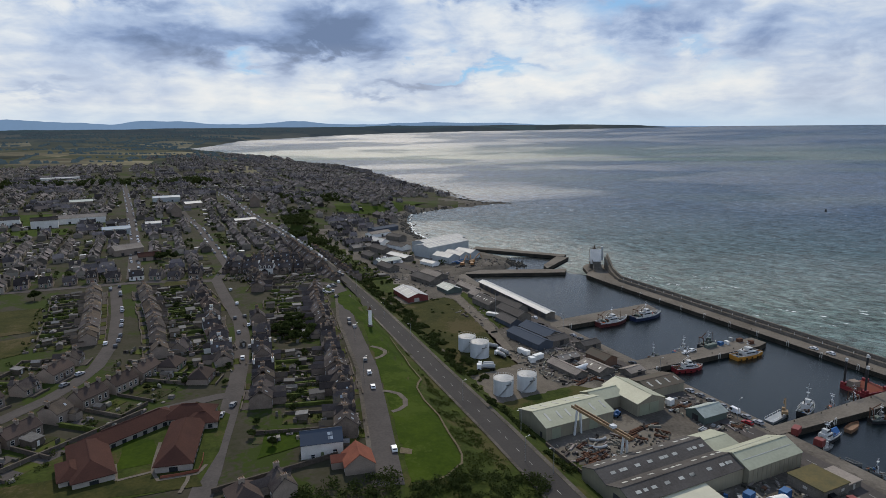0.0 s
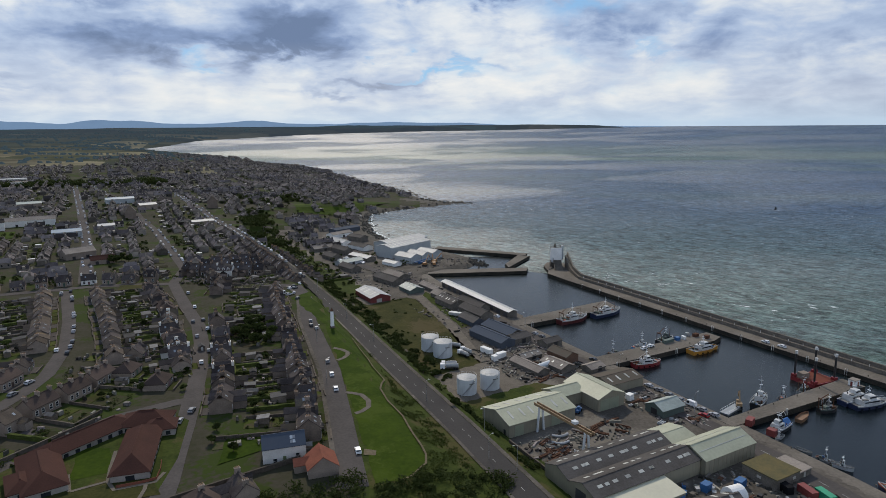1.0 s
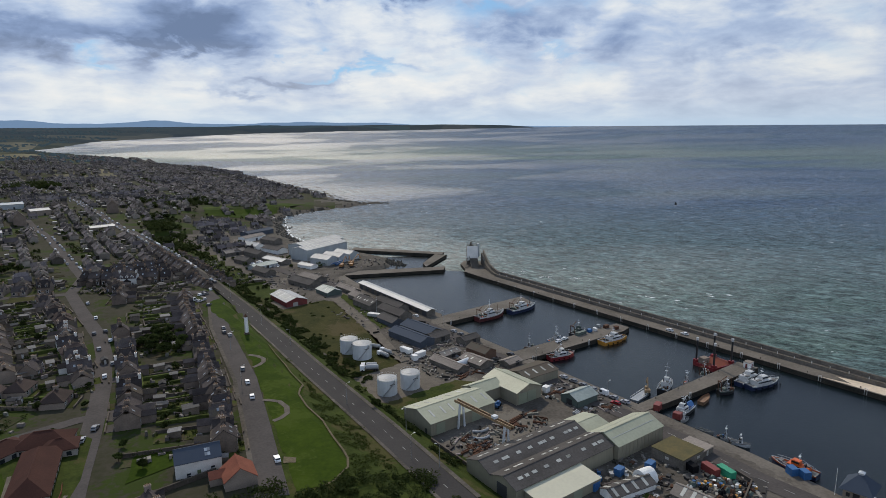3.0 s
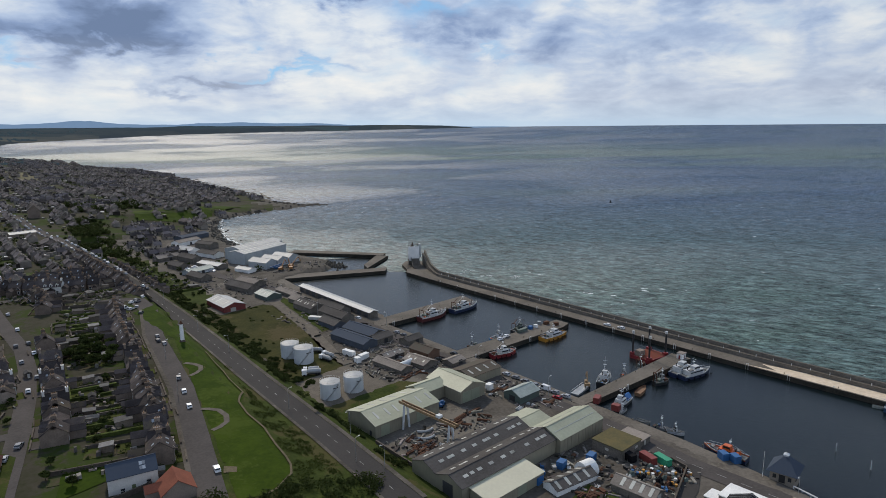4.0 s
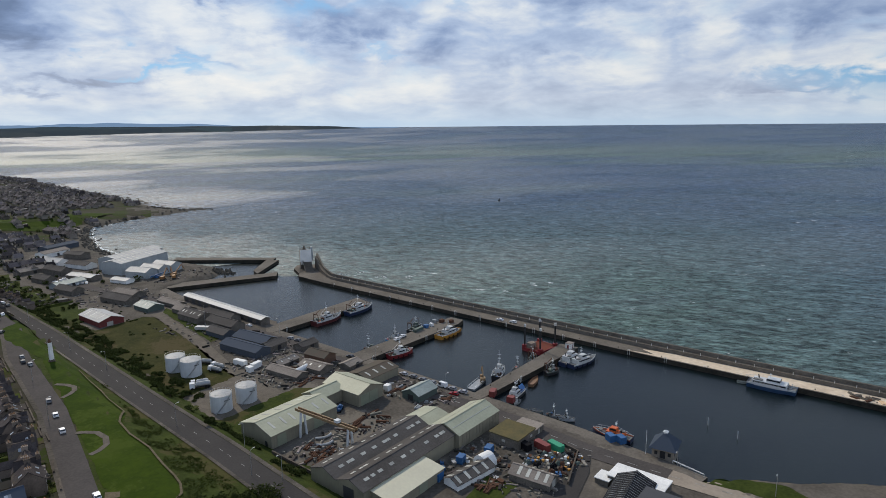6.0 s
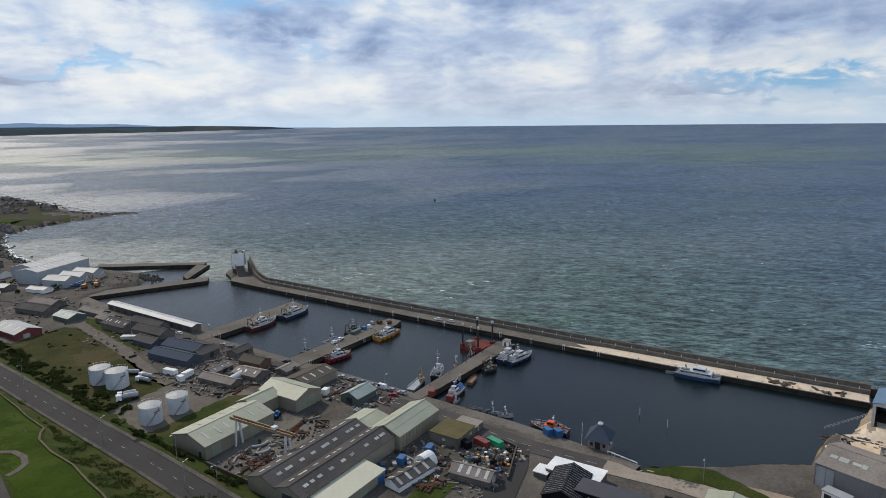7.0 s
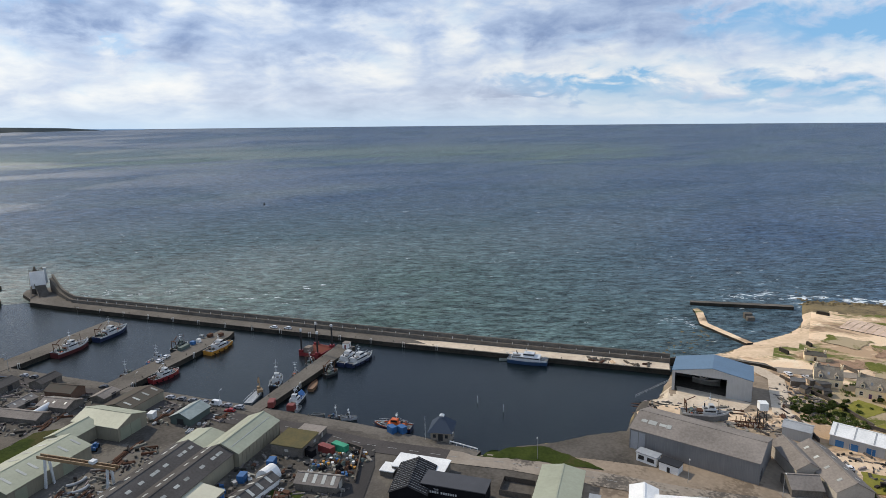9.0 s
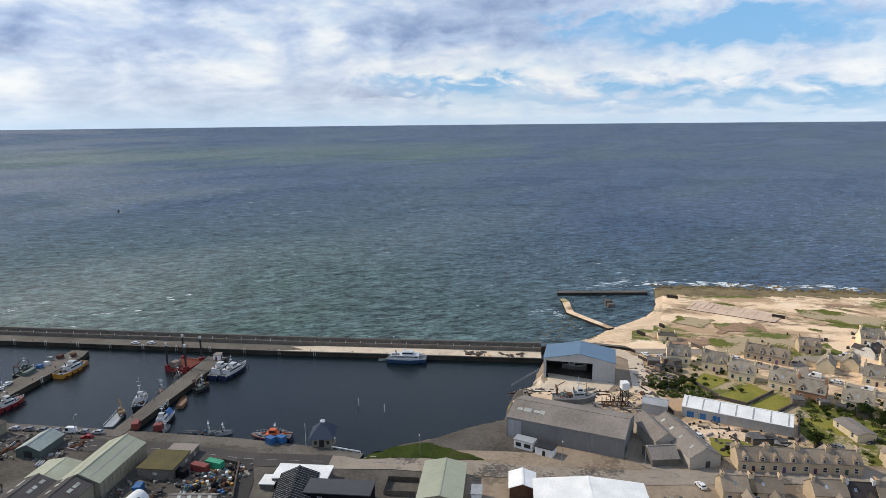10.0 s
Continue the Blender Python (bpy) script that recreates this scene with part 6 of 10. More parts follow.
for k, x, y, a in ((1, 78.3, 227, 76), (1, 67.5, 177, 74), (0, 97.5, 318, 80), (0, 95.5, 311, 80), (0, 85.5, 257, 76), (0, 105, 366, 50), (0, 107, 380, 70), (0, 111, 392, 20),
                   (0, 43, 346, 85), (1, 48.3, 375, 85), (0, 48.2, 347, 88), (1, 37, 282, 80), (0, 42.5, 296, 82), (1, 47.5, 330, 85), (0, 41, 320, 85), (0, 49.5, 410, 88), (0, 26, 233, 60), (0, 21, 226, 70), (1, 100, 383, 10), (1, 96, 377, 15)):
    put_car(k, x, y, a)
for i in range(16):
    t = random.random()
    y = 262 + t * 190
    x = rise(y, [(255, -49), (270, -35), (281.5, -28), (298, -21), (320, -17), (336, -14.5), (378, -13.7), (432, -15.2), (452, -16)])
    put_car(random.choice((0, 0, 1)), x + random.choice((-2.6, 2.6)), y, 85 if y > 300 else 50)
for y in [186 - 5.6 * i for i in range(7)] + [222, 262, 268, 305, 330]:
    put_car(3 if y == 163.6 else random.choice((0, 0, 0, 1)), 207.3 if y > 220 else 206.4, y, 92, 3.86)
for i in range(26):
    y = 430 + i * 13 + random.uniform(-4, 4)
    put_car(random.choice((0, 1, 1)), rise(y, ROAD) + random.choice((-3.2, 3.2)), y, 90)
for i in range(14):
    y = 470 + i * 18
    put_car(random.choice((0, 1)), 58 + random.choice((-2.8, 2.8)), y, 90)
    put_car(random.choice((0, 1)), -3 + random.choice((-3, 3)), y + 60, 90)
for i in range(30):
    u, v = random.random(), random.choice((0.0, 0.5, 1.0))
    put_car(random.choice((0, 0, 1, 1, 3)), 177 + u * 20 + v * 6, 496 - u * 9 + v * 17, random.choice((60, 62, 240)))
for x, y, a in ((108, 392, 30), (112, 396, 25), (117, 402, 80), (121, 409, 85), (103, 377, 25)):
    put_car(random.choice((0, 1)), x, y, a)
for k, x, y, a in ((1, 302.2, 196, 90), (1, 303, 187.5, 88)):
    put_car(k, x, y, a, 3.62)

# ---------------------------------------------------------------- street lamps


def street_lamp(m):
    root = thing("street_lamp", "tall galvanised street lamp beside the road", "street lamp", m, "street lamps")
    s = Shape()
    s.tube((0, 0, -0.3), (0, 0, 8.4), 0.11, 0.06, 8)
    s.tube((0, 0, 8.4), (1.3, 0, 8.7), 0.05, 0.04, 6)
    part("pole", s, M["steel"], root)
    h = Shape()
    h.box(1.0, 1.8, -0.16, 0.16, 8.62, 8.8, 0, None, 0.2)
    part("lamp_head", h, M["trim"], root)
    return root


lamp0 = street_lamp(pose(120, 287, ground(120, 287), 0, 0, 180))
for x, y, a in ((109.5, 210, 0), (116, 178, 180), (106, 160, 0), (122, 330, 180), (110, 150, 180), (127, 395, 180), (201.5, 60, 180), (200, 30, 180), (199.5, -18, 180), (202, 158, 0), (211, 282, 180), (204, -78, 180), (199, -45, 180), (208, 205, 0), (90, 285, 0), (79, 240, 0)):
    copy_thing(lamp0, pose(x, y, ground(x, y) if x < 205 or y < 50 else 3.6, 0, 0, a))

# ---------------------------------------------------------------- the farther town as one joined mass of small houses
random.seed(31)
near = [(p[0], p[1], 9, 10) if p[2] != 999 else (p[0], p[1], p[3] / 2 + 6, p[4] / 2 + 8) for p in plots]
town, greens = Shape(), Shape()
M["plots"] = material("far_garden_plots", (0.042, 0.055, 0.014), 0.95, other=(0.040, 0.036, 0.020), scale=0.2, fine=0.8, bump=0.0, island=0.55, hue=0.03)


def small_house(s, x, y, z, turn, w, d, e, r):
    m = pose(x, y, z, 0, 0, turn)
    hl, hw = w / 2, d / 2
    P = lambda *p: tuple(m @ Vector(p))
    s.hull([P(-hl, -hw, -1), P(hl, -hw, -1), P(hl, hw, -1), P(-hl, hw, -1)], [P(-hl, -hw, e), P(hl, -hw, e), P(hl, hw, e), P(-hl, hw, e)], 0, False)
    for sx in (-1, 1):
        s.face([P(sx * hl, -sx * -hw, e), P(sx * hl, sx * -hw, e), P(sx * hl, 0, r)], 0)
    n = len(s.v)
    s.v += [P(-hl - 0.2, -hw - 0.3, e - 0.1), P(hl + 0.2, -hw - 0.3, e - 0.1), P(hl + 0.2, 0, r + 0.1), P(-hl - 0.2, 0, r + 0.1), P(hl + 0.2, hw + 0.3, e - 0.1), P(-hl - 0.2, hw + 0.3, e - 0.1)]
    s.f += [(n, n + 1, n + 2, n + 3), (n + 3, n + 2, n + 4, n + 5)]
    s.s += [1, 1]
    for cx in (-hl + 0.4, hl - 0.4):
        s.hull([P(cx - 0.45, -0.7, r - 1), P(cx + 0.45, -0.7, r - 1), P(cx + 0.45, 0.7, r - 1), P(cx - 0.45, 0.7, r - 1)], [P(cx - 0.45, -0.7, r + 1.2), P(cx + 0.45, -0.7, r + 1.2), P(cx + 0.45, 0.7, r + 1.2), P(cx - 0.45, 0.7, r + 1.2)], 0)
    if random.random() < 0.3:
        k = random.uniform(-0.3, 0.3) * w
        s.hull([P(k - 0.9, -hw + 0.1, e - 0.1), P(k + 0.9, -hw + 0.1, e - 0.1), P(k + 0.9, -hw * 0.3, e + 0.6), P(k - 0.9, -hw * 0.3, e + 0.6)], [P(k - 0.9, -hw + 0.1, e + 1.5), P(k + 0.9, -hw + 0.1, e + 1.5), P(k + 0.9, -hw * 0.3, e + 1.9), P(k - 0.9, -hw * 0.3, e + 1.9)], 0)
    for k in (-0.28, 0.28):
        for sy in (-1, 1):
            q = [P(k * w - 0.55, sy * (hw + 0.04), 1.0), P(k * w + 0.55, sy * (hw + 0.04), 1.0), P(k * w + 0.55, sy * (hw + 0.04), 2.5), P(k * w - 0.55, sy * (hw + 0.04), 2.5)]
            s.face(q if sy < 0 else q[::-1], 2)


ROADS_FAR = [([(y, x) for x, y in S_MID], 7), ([(470, -5), (624, -2), (900, -6), (1215, -12)], 7.5), (ROAD, 7.5), ([(480, 193), (560, 215), (640, 238), (700, 250)], 6)]
def free_ground(x, y):
    """Whether a small house may stand here."""
    xr = rise(y, ROAD)
    if any(abs(x - rise(y, q)) < w for q, w in ROADS_FAR) or any(abs(x - a) < c and abs(y - b) < d for a, b, c, d in near):
        return False
    if y < 560 and xr + 12 < x or y < 760 and xr + 12 < x < xr + 52 or 760 < y < 860 and 180 < x < 300 and random.random() < 0.6:
        return False
    if 440 < y < 640 and x > 205 or 775 < y < 920 and x > 335 or inland(x, y) < 14 or ground(x, y) < 2.5:
        return False
    if -190 < x < -75 and 770 < y < 860 or -130 < x < -60 and 700 < y < 745 or 1350 < y < 1400 and -175 < x < -60:
        return False
    return not (y > 1750 and inland(x, y) > 420 + 60 * noise.noise((x / 90, y / 90, 3)))


by = 455.0
while by < 2200:
    depth_b = random.uniform(82, 120)
    bx = math.tan(radians(-11)) * by - 30
    while bx < 530:
        width_b = random.uniform(58, 96)
        along_y = random.random() < 0.72
        long_b, wide_b = (depth_b, width_b) if along_y else (width_b, depth_b)
        lean = random.uniform(-2.5, 3.5)
        v, k = 6.0, 0
        while v < wide_b - 5:
            u = random.uniform(2, 8)
            tall = random.uniform(0.85, 1.15)
            while u < long_b - 7:
                w = random.uniform(6.6, 10.2)
                x, y = (bx + v + u * 0.03, by + u + w / 2) if along_y else (bx + u + w / 2, by + v - u * 0.03)
                u += w + (random.uniform(2.0, 9.0) if random.random() < 0.24 else 0.15)
                if random.random() < 0.10 + 0.5 * max(0, noise.noise((x / 70, y / 70, 5))) or not free_ground(x, y):
                    continue
                z, turn = ground(x, y), (90 if along_y else 0) + lean + random.uniform(-1.5, 1.5) + (90 if random.random() < 0.10 else 0)
                big = 1.9 if random.random() < 0.025 else 1.0
                e = random.uniform(2.8, 4.0) * tall
                small_house(town, x, y, z, turn, w * big, random.uniform(6.4, 7.8) * big, e, e + random.uniform(2.3, 3.1))
                side = 1 if k % 2 else -1
                ca, sa_ = (1, 0) if along_y else (0, 1)
                gx, gy = x + ca * side * 8.5, y + sa_ * side * 8.5
                if random.random() < 0.75:        # its garden and outhouses
                    q, t2 = w * 0.46, random.uniform(2.6, 4.6)
                    ring = [(gx + (m * t2 if along_y else n * q), gy + (n * q if along_y else m * t2)) for m, n in ((-1, -1), (1, -1), (1, 1), (-1, 1))]
                    if along_y is False:
                        ring.reverse()
                    greens.hull([(p, q2, ground(p, q2) - 0.3) for p, q2 in ring], [(p, q2, ground(p, q2) + 0.18) for p, q2 in ring])
                for _ in range(random.choice((0, 1, 1, 2))):
                    a, b = x + ca * side * random.uniform(4.5, 9) + random.uniform(-2, 2), y + sa_ * side * random.uniform(4.5, 9) + random.uniform(-2, 2)
                    t2, hh = random.uniform(0.9, 2.6), random.uniform(1.8, 3.0)
                    town.hull([(a + m * t2, b + n * t2 * 0.8, z - 1) for m, n in ((-1, -1), (1, -1), (1, 1), (-1, 1))], [(a + m * t2, b + n * t2 * 0.8, z + hh) for m, n in ((-1, -1), (1, -1), (1, 1), (-1, 1))], 0, True, random.choice((1, 1, 1, 3)))
            v += 11.5 if k % 2 == 0 else 20.0
            k += 1
        bx += width_b + 7
    by += depth_b + 7
M["town_pale"] = material("pale_sheet_roofs", (0.42, 0.42, 0.42), 0.7, island=0.6, bump=0.0)
ob = part("distant_houses", town, [M["town_walls"], M["town_roofs"], M["glass"], M["town_pale"]])
tagged(ob, "many small grey stone houses with slate roofs", "houses", kind="stuff")
tagged(part("far_gardens", greens, M["plots"]), "small green and brown gardens among the far houses", "gardens", kind="stuff")

# trees among the farther houses, along the brae and in the woods beyond
random.seed(41)
wood = Shape()


def clump(x, y, r, n, size):
    z = ground(x, y)
    leaf_cloud(wood, x, y, z + r * 0.7, r, r, r * 0.85, n, size, 0, 0.6)


for _ in range(950):
    y = random.uniform(465, 1500)
    x = random.uniform(math.tan(radians(-10)) * y, min(rise(y, COAST_Y) - 30, 300))
    if inland(x, y) > 10 and not any(abs(x - rise(y, q)) < w + 1 for q, w in ROADS_FAR):
        clump(x, y, random.uniform(1.2, 3.4), 46, 0.6)
for _ in range(760):                              # the wooded brae, thickest at its far end
    y = random.uniform(425, 800)
    x = rise(y, ROAD) + random.uniform(9, 42) + max(0, (y - 640) * 0.18)
    thin = y < 600
    if noise.noise((x / 13, y / 22, 8)) > (0.02 if thin else -0.22):
        clump(x, y, random.uniform(0.7, 1.9) if thin else random.uniform(1.5, 3.8), 50 if thin else 70, 0.4 if thin else 0.6)
for _ in range(240):                              # belts of trees across the town
    y = random.choice((1240, 1290)) + random.uniform(-16, 16)
    x = random.uniform(-260, 130)
    clump(x, y, random.uniform(4, 7), 60, 1.4)
for _ in range(60):
    clump(random.uniform(190, 270), random.uniform(860, 940), random.uniform(3, 6), 70, 1.0)
ob = part("trees_of_the_brae", wood, M["leaf"])
tagged(ob, "dark green trees and scrub along the brae and streets", "trees", kind="stuff")
for nm, poly in (("grass_school", [(-185, 770), (-80, 770), (-85, 850), (-200, 860)]), ("grass_school_near", [(-130, 702), (-62, 702), (-62, 745), (-135, 745)]), ("grass_shore", [(232, 790), (300, 770), (330, 800), (380, 830), (360, 850), (300, 830), (240, 830)])):
    patch(nm, poly, M["grass"], 0.35, "open grass among the houses", "grass", cell=12)

# ---------------------------------------------------------------- fields, far woods and hills


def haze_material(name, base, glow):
    """Far land, with the haze of the air between put in as glow."""
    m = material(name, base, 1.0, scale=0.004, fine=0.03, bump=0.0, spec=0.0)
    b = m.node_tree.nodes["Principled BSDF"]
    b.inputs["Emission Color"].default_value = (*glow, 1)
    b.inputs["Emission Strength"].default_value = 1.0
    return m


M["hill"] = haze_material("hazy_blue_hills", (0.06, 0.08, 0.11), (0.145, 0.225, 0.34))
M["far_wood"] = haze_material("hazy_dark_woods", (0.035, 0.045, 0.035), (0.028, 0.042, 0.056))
random.seed(51)


def ridge(name, az0, az1, r, base, heights, mat, label, rough):
    s = Shape()
    n = 160
    top, bot, bk = [], [], []
    for i in range(n + 1):
        a = az0 + (az1 - az0) * i / n
        h = rise(a, heights) * (1 + rough * noise.noise((a * 0.35, r * 0.01, 0)) + rough * 0.3 * noise.noise((a * 1.6, r * 0.01, 4)))
        ca, sa_ = math.cos(radians(a)), math.sin(radians(a))
        bot.append(((r - 60) * sa_, (r - 60) * ca, base - 4))
        top.append((r * sa_, r * ca, base + max(0.2, h)))
        bk.append(((r + 12) * sa_, (r + 12) * ca, base - 4))
    for i in range(n):
        s.face([bot[i], bot[i + 1], top[i + 1], top[i]])
        s.face([top[i], top[i + 1], bk[i + 1], bk[i]])
    tagged(part(name, s, mat), label, "hills", kind="structure")


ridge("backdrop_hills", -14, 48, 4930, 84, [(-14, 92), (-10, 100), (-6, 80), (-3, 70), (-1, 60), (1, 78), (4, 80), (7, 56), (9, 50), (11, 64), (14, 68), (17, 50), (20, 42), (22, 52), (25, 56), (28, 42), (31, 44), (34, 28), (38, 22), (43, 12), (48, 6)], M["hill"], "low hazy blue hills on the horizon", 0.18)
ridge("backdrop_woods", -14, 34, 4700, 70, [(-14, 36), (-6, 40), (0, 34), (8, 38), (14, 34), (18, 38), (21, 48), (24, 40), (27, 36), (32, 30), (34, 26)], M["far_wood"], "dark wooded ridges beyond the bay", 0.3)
far = Shape()


def copse(x, y, r, h):
    z = ground(x, y)
    ring = [(x + r * math.cos(6.283 * i / 6 + x), y + 0.8 * r * math.sin(6.283 * i / 6 + x)) for i in range(6)]
    far.hull([(a, b, z - 3) for a, b in ring], [(x + (a - x) * random.uniform(0.2, 0.8), y + (b - y) * random.uniform(0.2, 0.8), z + h * random.uniform(0.5, 1.2)) for a, b in ring], 0)


for _ in range(95):
    az, r = random.uniform(-12, 13), random.uniform(2000, 4450)
    x, y = r * math.sin(radians(az)), r * math.cos(radians(az))
    l, a = random.uniform(40, 420), random.gauss(0.0, 0.12) if random.random() < 0.7 else random.uniform(1.2, 1.8)
    k = 0.0
    while k < l:
        px, py = x + math.cos(a) * k, y + math.sin(a) * k + random.gauss(0, 5)
        k += random.uniform(7, 26)
        if inland(px, py) > 50:
            copse(px, py, random.uniform(5, 13), random.uniform(3, 7))
for _ in range(110):                              # woods and farms over the far ground
    az, r = random.uniform(-12, 13), random.uniform(1950, 4500)
    x, y = r * math.sin(radians(az)), r * math.cos(radians(az))
    if inland(x, y) > 60 and noise.noise((x / 400, y / 300, 4)) > 0.1:
        for _ in range(7):
            copse(x + random.gauss(0, 40), y + random.gauss(0, 16), random.uniform(8, 18), random.uniform(5, 10))
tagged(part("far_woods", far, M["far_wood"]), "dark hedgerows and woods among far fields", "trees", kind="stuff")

M["beam_ochre"] = material("rusty_yellow_beam", (0.27, 0.19, 0.10), 0.7, other=(0.20, 0.12, 0.06), scale=0.5, fine=2.0, bump=0.1)
M["moss_roof"] = material("mossy_felt_roof", (0.13, 0.105, 0.05), 0.95, other=(0.085, 0.08, 0.045), scale=0.25, fine=1.2, bump=0.2)
M["cream_dull"] = material("dull_cream_stone", (0.30, 0.26, 0.21), 0.9, other=(0.22, 0.19, 0.155), scale=0.3, fine=2.0, bump=0.2)

# ---------------------------------------------------------------- harbour: breakwater wall, head and fittings
bw = thing("breakwater_wall", "raised concrete parapet and walkway on the breakwater", "wall")
def bend(y):
    """How far the breakwater has swung seaward at y."""
    return rise(y, [(-16, 0.0), (110, 0.0), (150, 0.8), (300, 4.4), (354, 5.8)])


stretches = [-16, 110, 150, 225, 300, 354]
for nm, x0, x1, top in (("walkway", 307.0, 308.8, 5.5), ("parapet", 308.8, 309.8, 7.4)):
    s = Shape()
    for y0, y1 in zip(stretches, stretches[1:]):
        ring = [(x0 + bend(y0), y0), (x1 + bend(y0), y0), (x1 + bend(y1), y1), (x0 + bend(y1), y1)]
        s.prism(ring, 0, top, 0, 1)
    part(nm, s, [M["stone_wall"], M["quay"]], bw)
post = Shape()
post.box(-0.14, 0.14, -0.14, 0.14, 0, 1.1)
post_mesh = post.mesh("post", M["trim"])
for y0, y1 in zip(stretches, stretches[1:]):
    s = Shape()
    s.beam((307.2 + bend(y0), y0, 6.35), (307.2 + bend(y1), y1, 6.35), 0.08)
    part("rail", s, M["rust_roof"], bw)
for i in range(46):
    ob = new("post", post_mesh)
    ob.location = (307.3 + bend(-12 + 8 * i), -12 + 8 * i, 5.5)
    ob.parent = bw

# the head of the breakwater climbs in a curve to a white-faced tower
head = thing("breakwater_head", "white-faced stone tower with ramps at the breakwater's end", "tower")
ramp_pts = [(314.6, 352, 7.4), (318.4, 362, 7.8), (323, 372.5, 9.0), (328.5, 382.5, 11.8), (333.6, 392.0, 15.4)]
for (x0, y0, z0), (x1, y1, z1) in zip(ramp_pts, ramp_pts[1:]):
    for o0, o1, dz in ((0, 1.2, 0.0), (-1.5, 0, -2.4)):
        dx, dy = (x1 - x0), (y1 - y0)
        l = math.hypot(dx, dy)
        nx, ny = dy / l, -dx / l
        s = Shape()
        s.hull([(x0 + nx * o0, y0 + ny * o0, 0), (x0 + nx * o1, y0 + ny * o1, 0), (x1 + nx * o1, y1 + ny * o1, 0), (x1 + nx * o0, y1 + ny * o0, 0)],
               [(x0 + nx * o0, y0 + ny * o0, z0 + dz), (x0 + nx * o1, y0 + ny * o1, z0 + dz), (x1 + nx * o1, y1 + ny * o1, z1 + dz), (x1 + nx * o0, y1 + ny * o0, z1 + dz)])
        part("ramp", s, M["quay"], head)
# the square tower: across runs along its white front, deep away from the harbour
foot, across, deep = Vector((326.0, 396.0, 0)), Vector((0.84, -0.54, 0)), Vector((0.54, 0.84, 0))
P = lambda u, v, z: foot + across * (u * 1.22) + deep * v + Vector((0, 0, z + 0.13 * max(0, z - 8)))
s = Shape()
s.hull([P(-3.6, 0, -4), P(3.6, 0, -4), P(3.6, 6.5, -4), P(-3.6, 6.5, -4)], [P(-3.4, 0.2, 16.6), P(3.4, 0.2, 16.6), P(3.4, 6.3, 16.6), P(-3.4, 6.3, 16.6)])
part("tower_body", s, M["quay"], head)
s = Shape()
s.hull([P(-3.9, -0.25, 7.0), P(3.8, -0.25, 7.0), P(3.8, 0.3, 7.0), P(-3.9, 0.3, 7.0)], [P(-3.6, -0.1, 17.6), P(3.6, -0.1, 17.6), P(3.6, 0.5, 17.6), P(-3.6, 0.5, 17.6)])
part("white_face", s, M["white"], head, "white-painted front wall")
s = Shape()
s.hull([P(3.5, 1.0, 9.5), P(5.0, 1.0, 9.5), P(5.0, 4.5, 9.5), P(3.5, 4.5, 9.5)], [P(3.5, 1.0, 19.0), P(4.8, 1.2, 19.0), P(4.8, 4.3, 19.0), P(3.5, 4.5, 19.0)])
part("side_turret", s, M["pale_wall"], head)
for u, v in ((-3.2, 0.4), (-1.1, 0.4), (1.1, 0.4), (3.2, 0.4), (-3.2, 6.0), (3.2, 6.0), (0.0, 6.0)):
    s = Shape()
    s.beam(P(u, v, 16.6), P(u, v, 20.2 if v > 1 and u == 0 else 18.9), 0.13)
    part("rail_post", s, M["rust_roof"], head)
s = Shape()
for z in (18.0, 19.1):
    for e, f in (((-3.2, 0.4), (3.2, 0.4)), ((-3.2, 6.0), (3.2, 6.0)), ((-3.2, 0.4), (-3.2, 6.0)), ((3.2, 0.4), (3.2, 6.0))):
        s.beam(P(*e, z - 0.2), P(*f, z - 0.2), 0.08)
part("railing", s, M["rust_roof"], head)
s = Shape()
s.box(-1.0, 1.0, -1.0, 1.0, 0, 1.6), s.tube((0, 0, 1.6), (0, 0, 3.4), 0.7, 0.6, 12), s.tube((0, 0, 3.4), (0, 0, 4.2), 0.75, 0.1, 12)
lan = part("lantern", s, M["rust_roof"], head)
lan.location = P(-0.6, 3.2, 16.6)
for k in range(13):                               # stairs from the deck to the foot of the white wall
    s = Shape()
    v0, z0 = -14.5 + k * 1.1, 3.6 + (k + 1) * 0.40
    s.hull([P(-1.6, v0, 2), P(3.4, v0, 2), P(3.4, v0 + 1.1, 2), P(-1.6, v0 + 1.1, 2)], [P(-1.6, v0, z0), P(3.4, v0, z0), P(3.4, v0 + 1.1, z0), P(-1.6, v0 + 1.1, z0)])
    part("step", s, M["quay"], head)
s = Shape()
s.beam(P(-3.6, -0.4, 8.6), P(-5.4, -12.5, 3.6), 0.8, 0.9)
part("buttress", s, M["quay"], head)
s = Shape()
s.beam(P(-1.9, -14.5, 4.6), P(-1.9, -0.2, 9.8), 0.35, 0.9)
part("stair_wall", s, M["stone_wall"], head)
slab("breakwater_head_base", [(304.6, 374), (320, 366), (334, 386), (340, 402), (330, 412), (320, 404)], -5, 3.58, "broad concrete apron at the breakwater's end", "breakwater")

# thin pale slab laid on the deck to paint its sunlit stretch
slab("breakwater_new_deck", [(298.2, -15.6), (306.9, -15.6), (306.9, 96), (304.4, 112), (300.5, 104), (298.4, 118)], 3.4, 3.66, "thin pale slab painting sunlight on the breakwater deck", "breakwater", "apron")
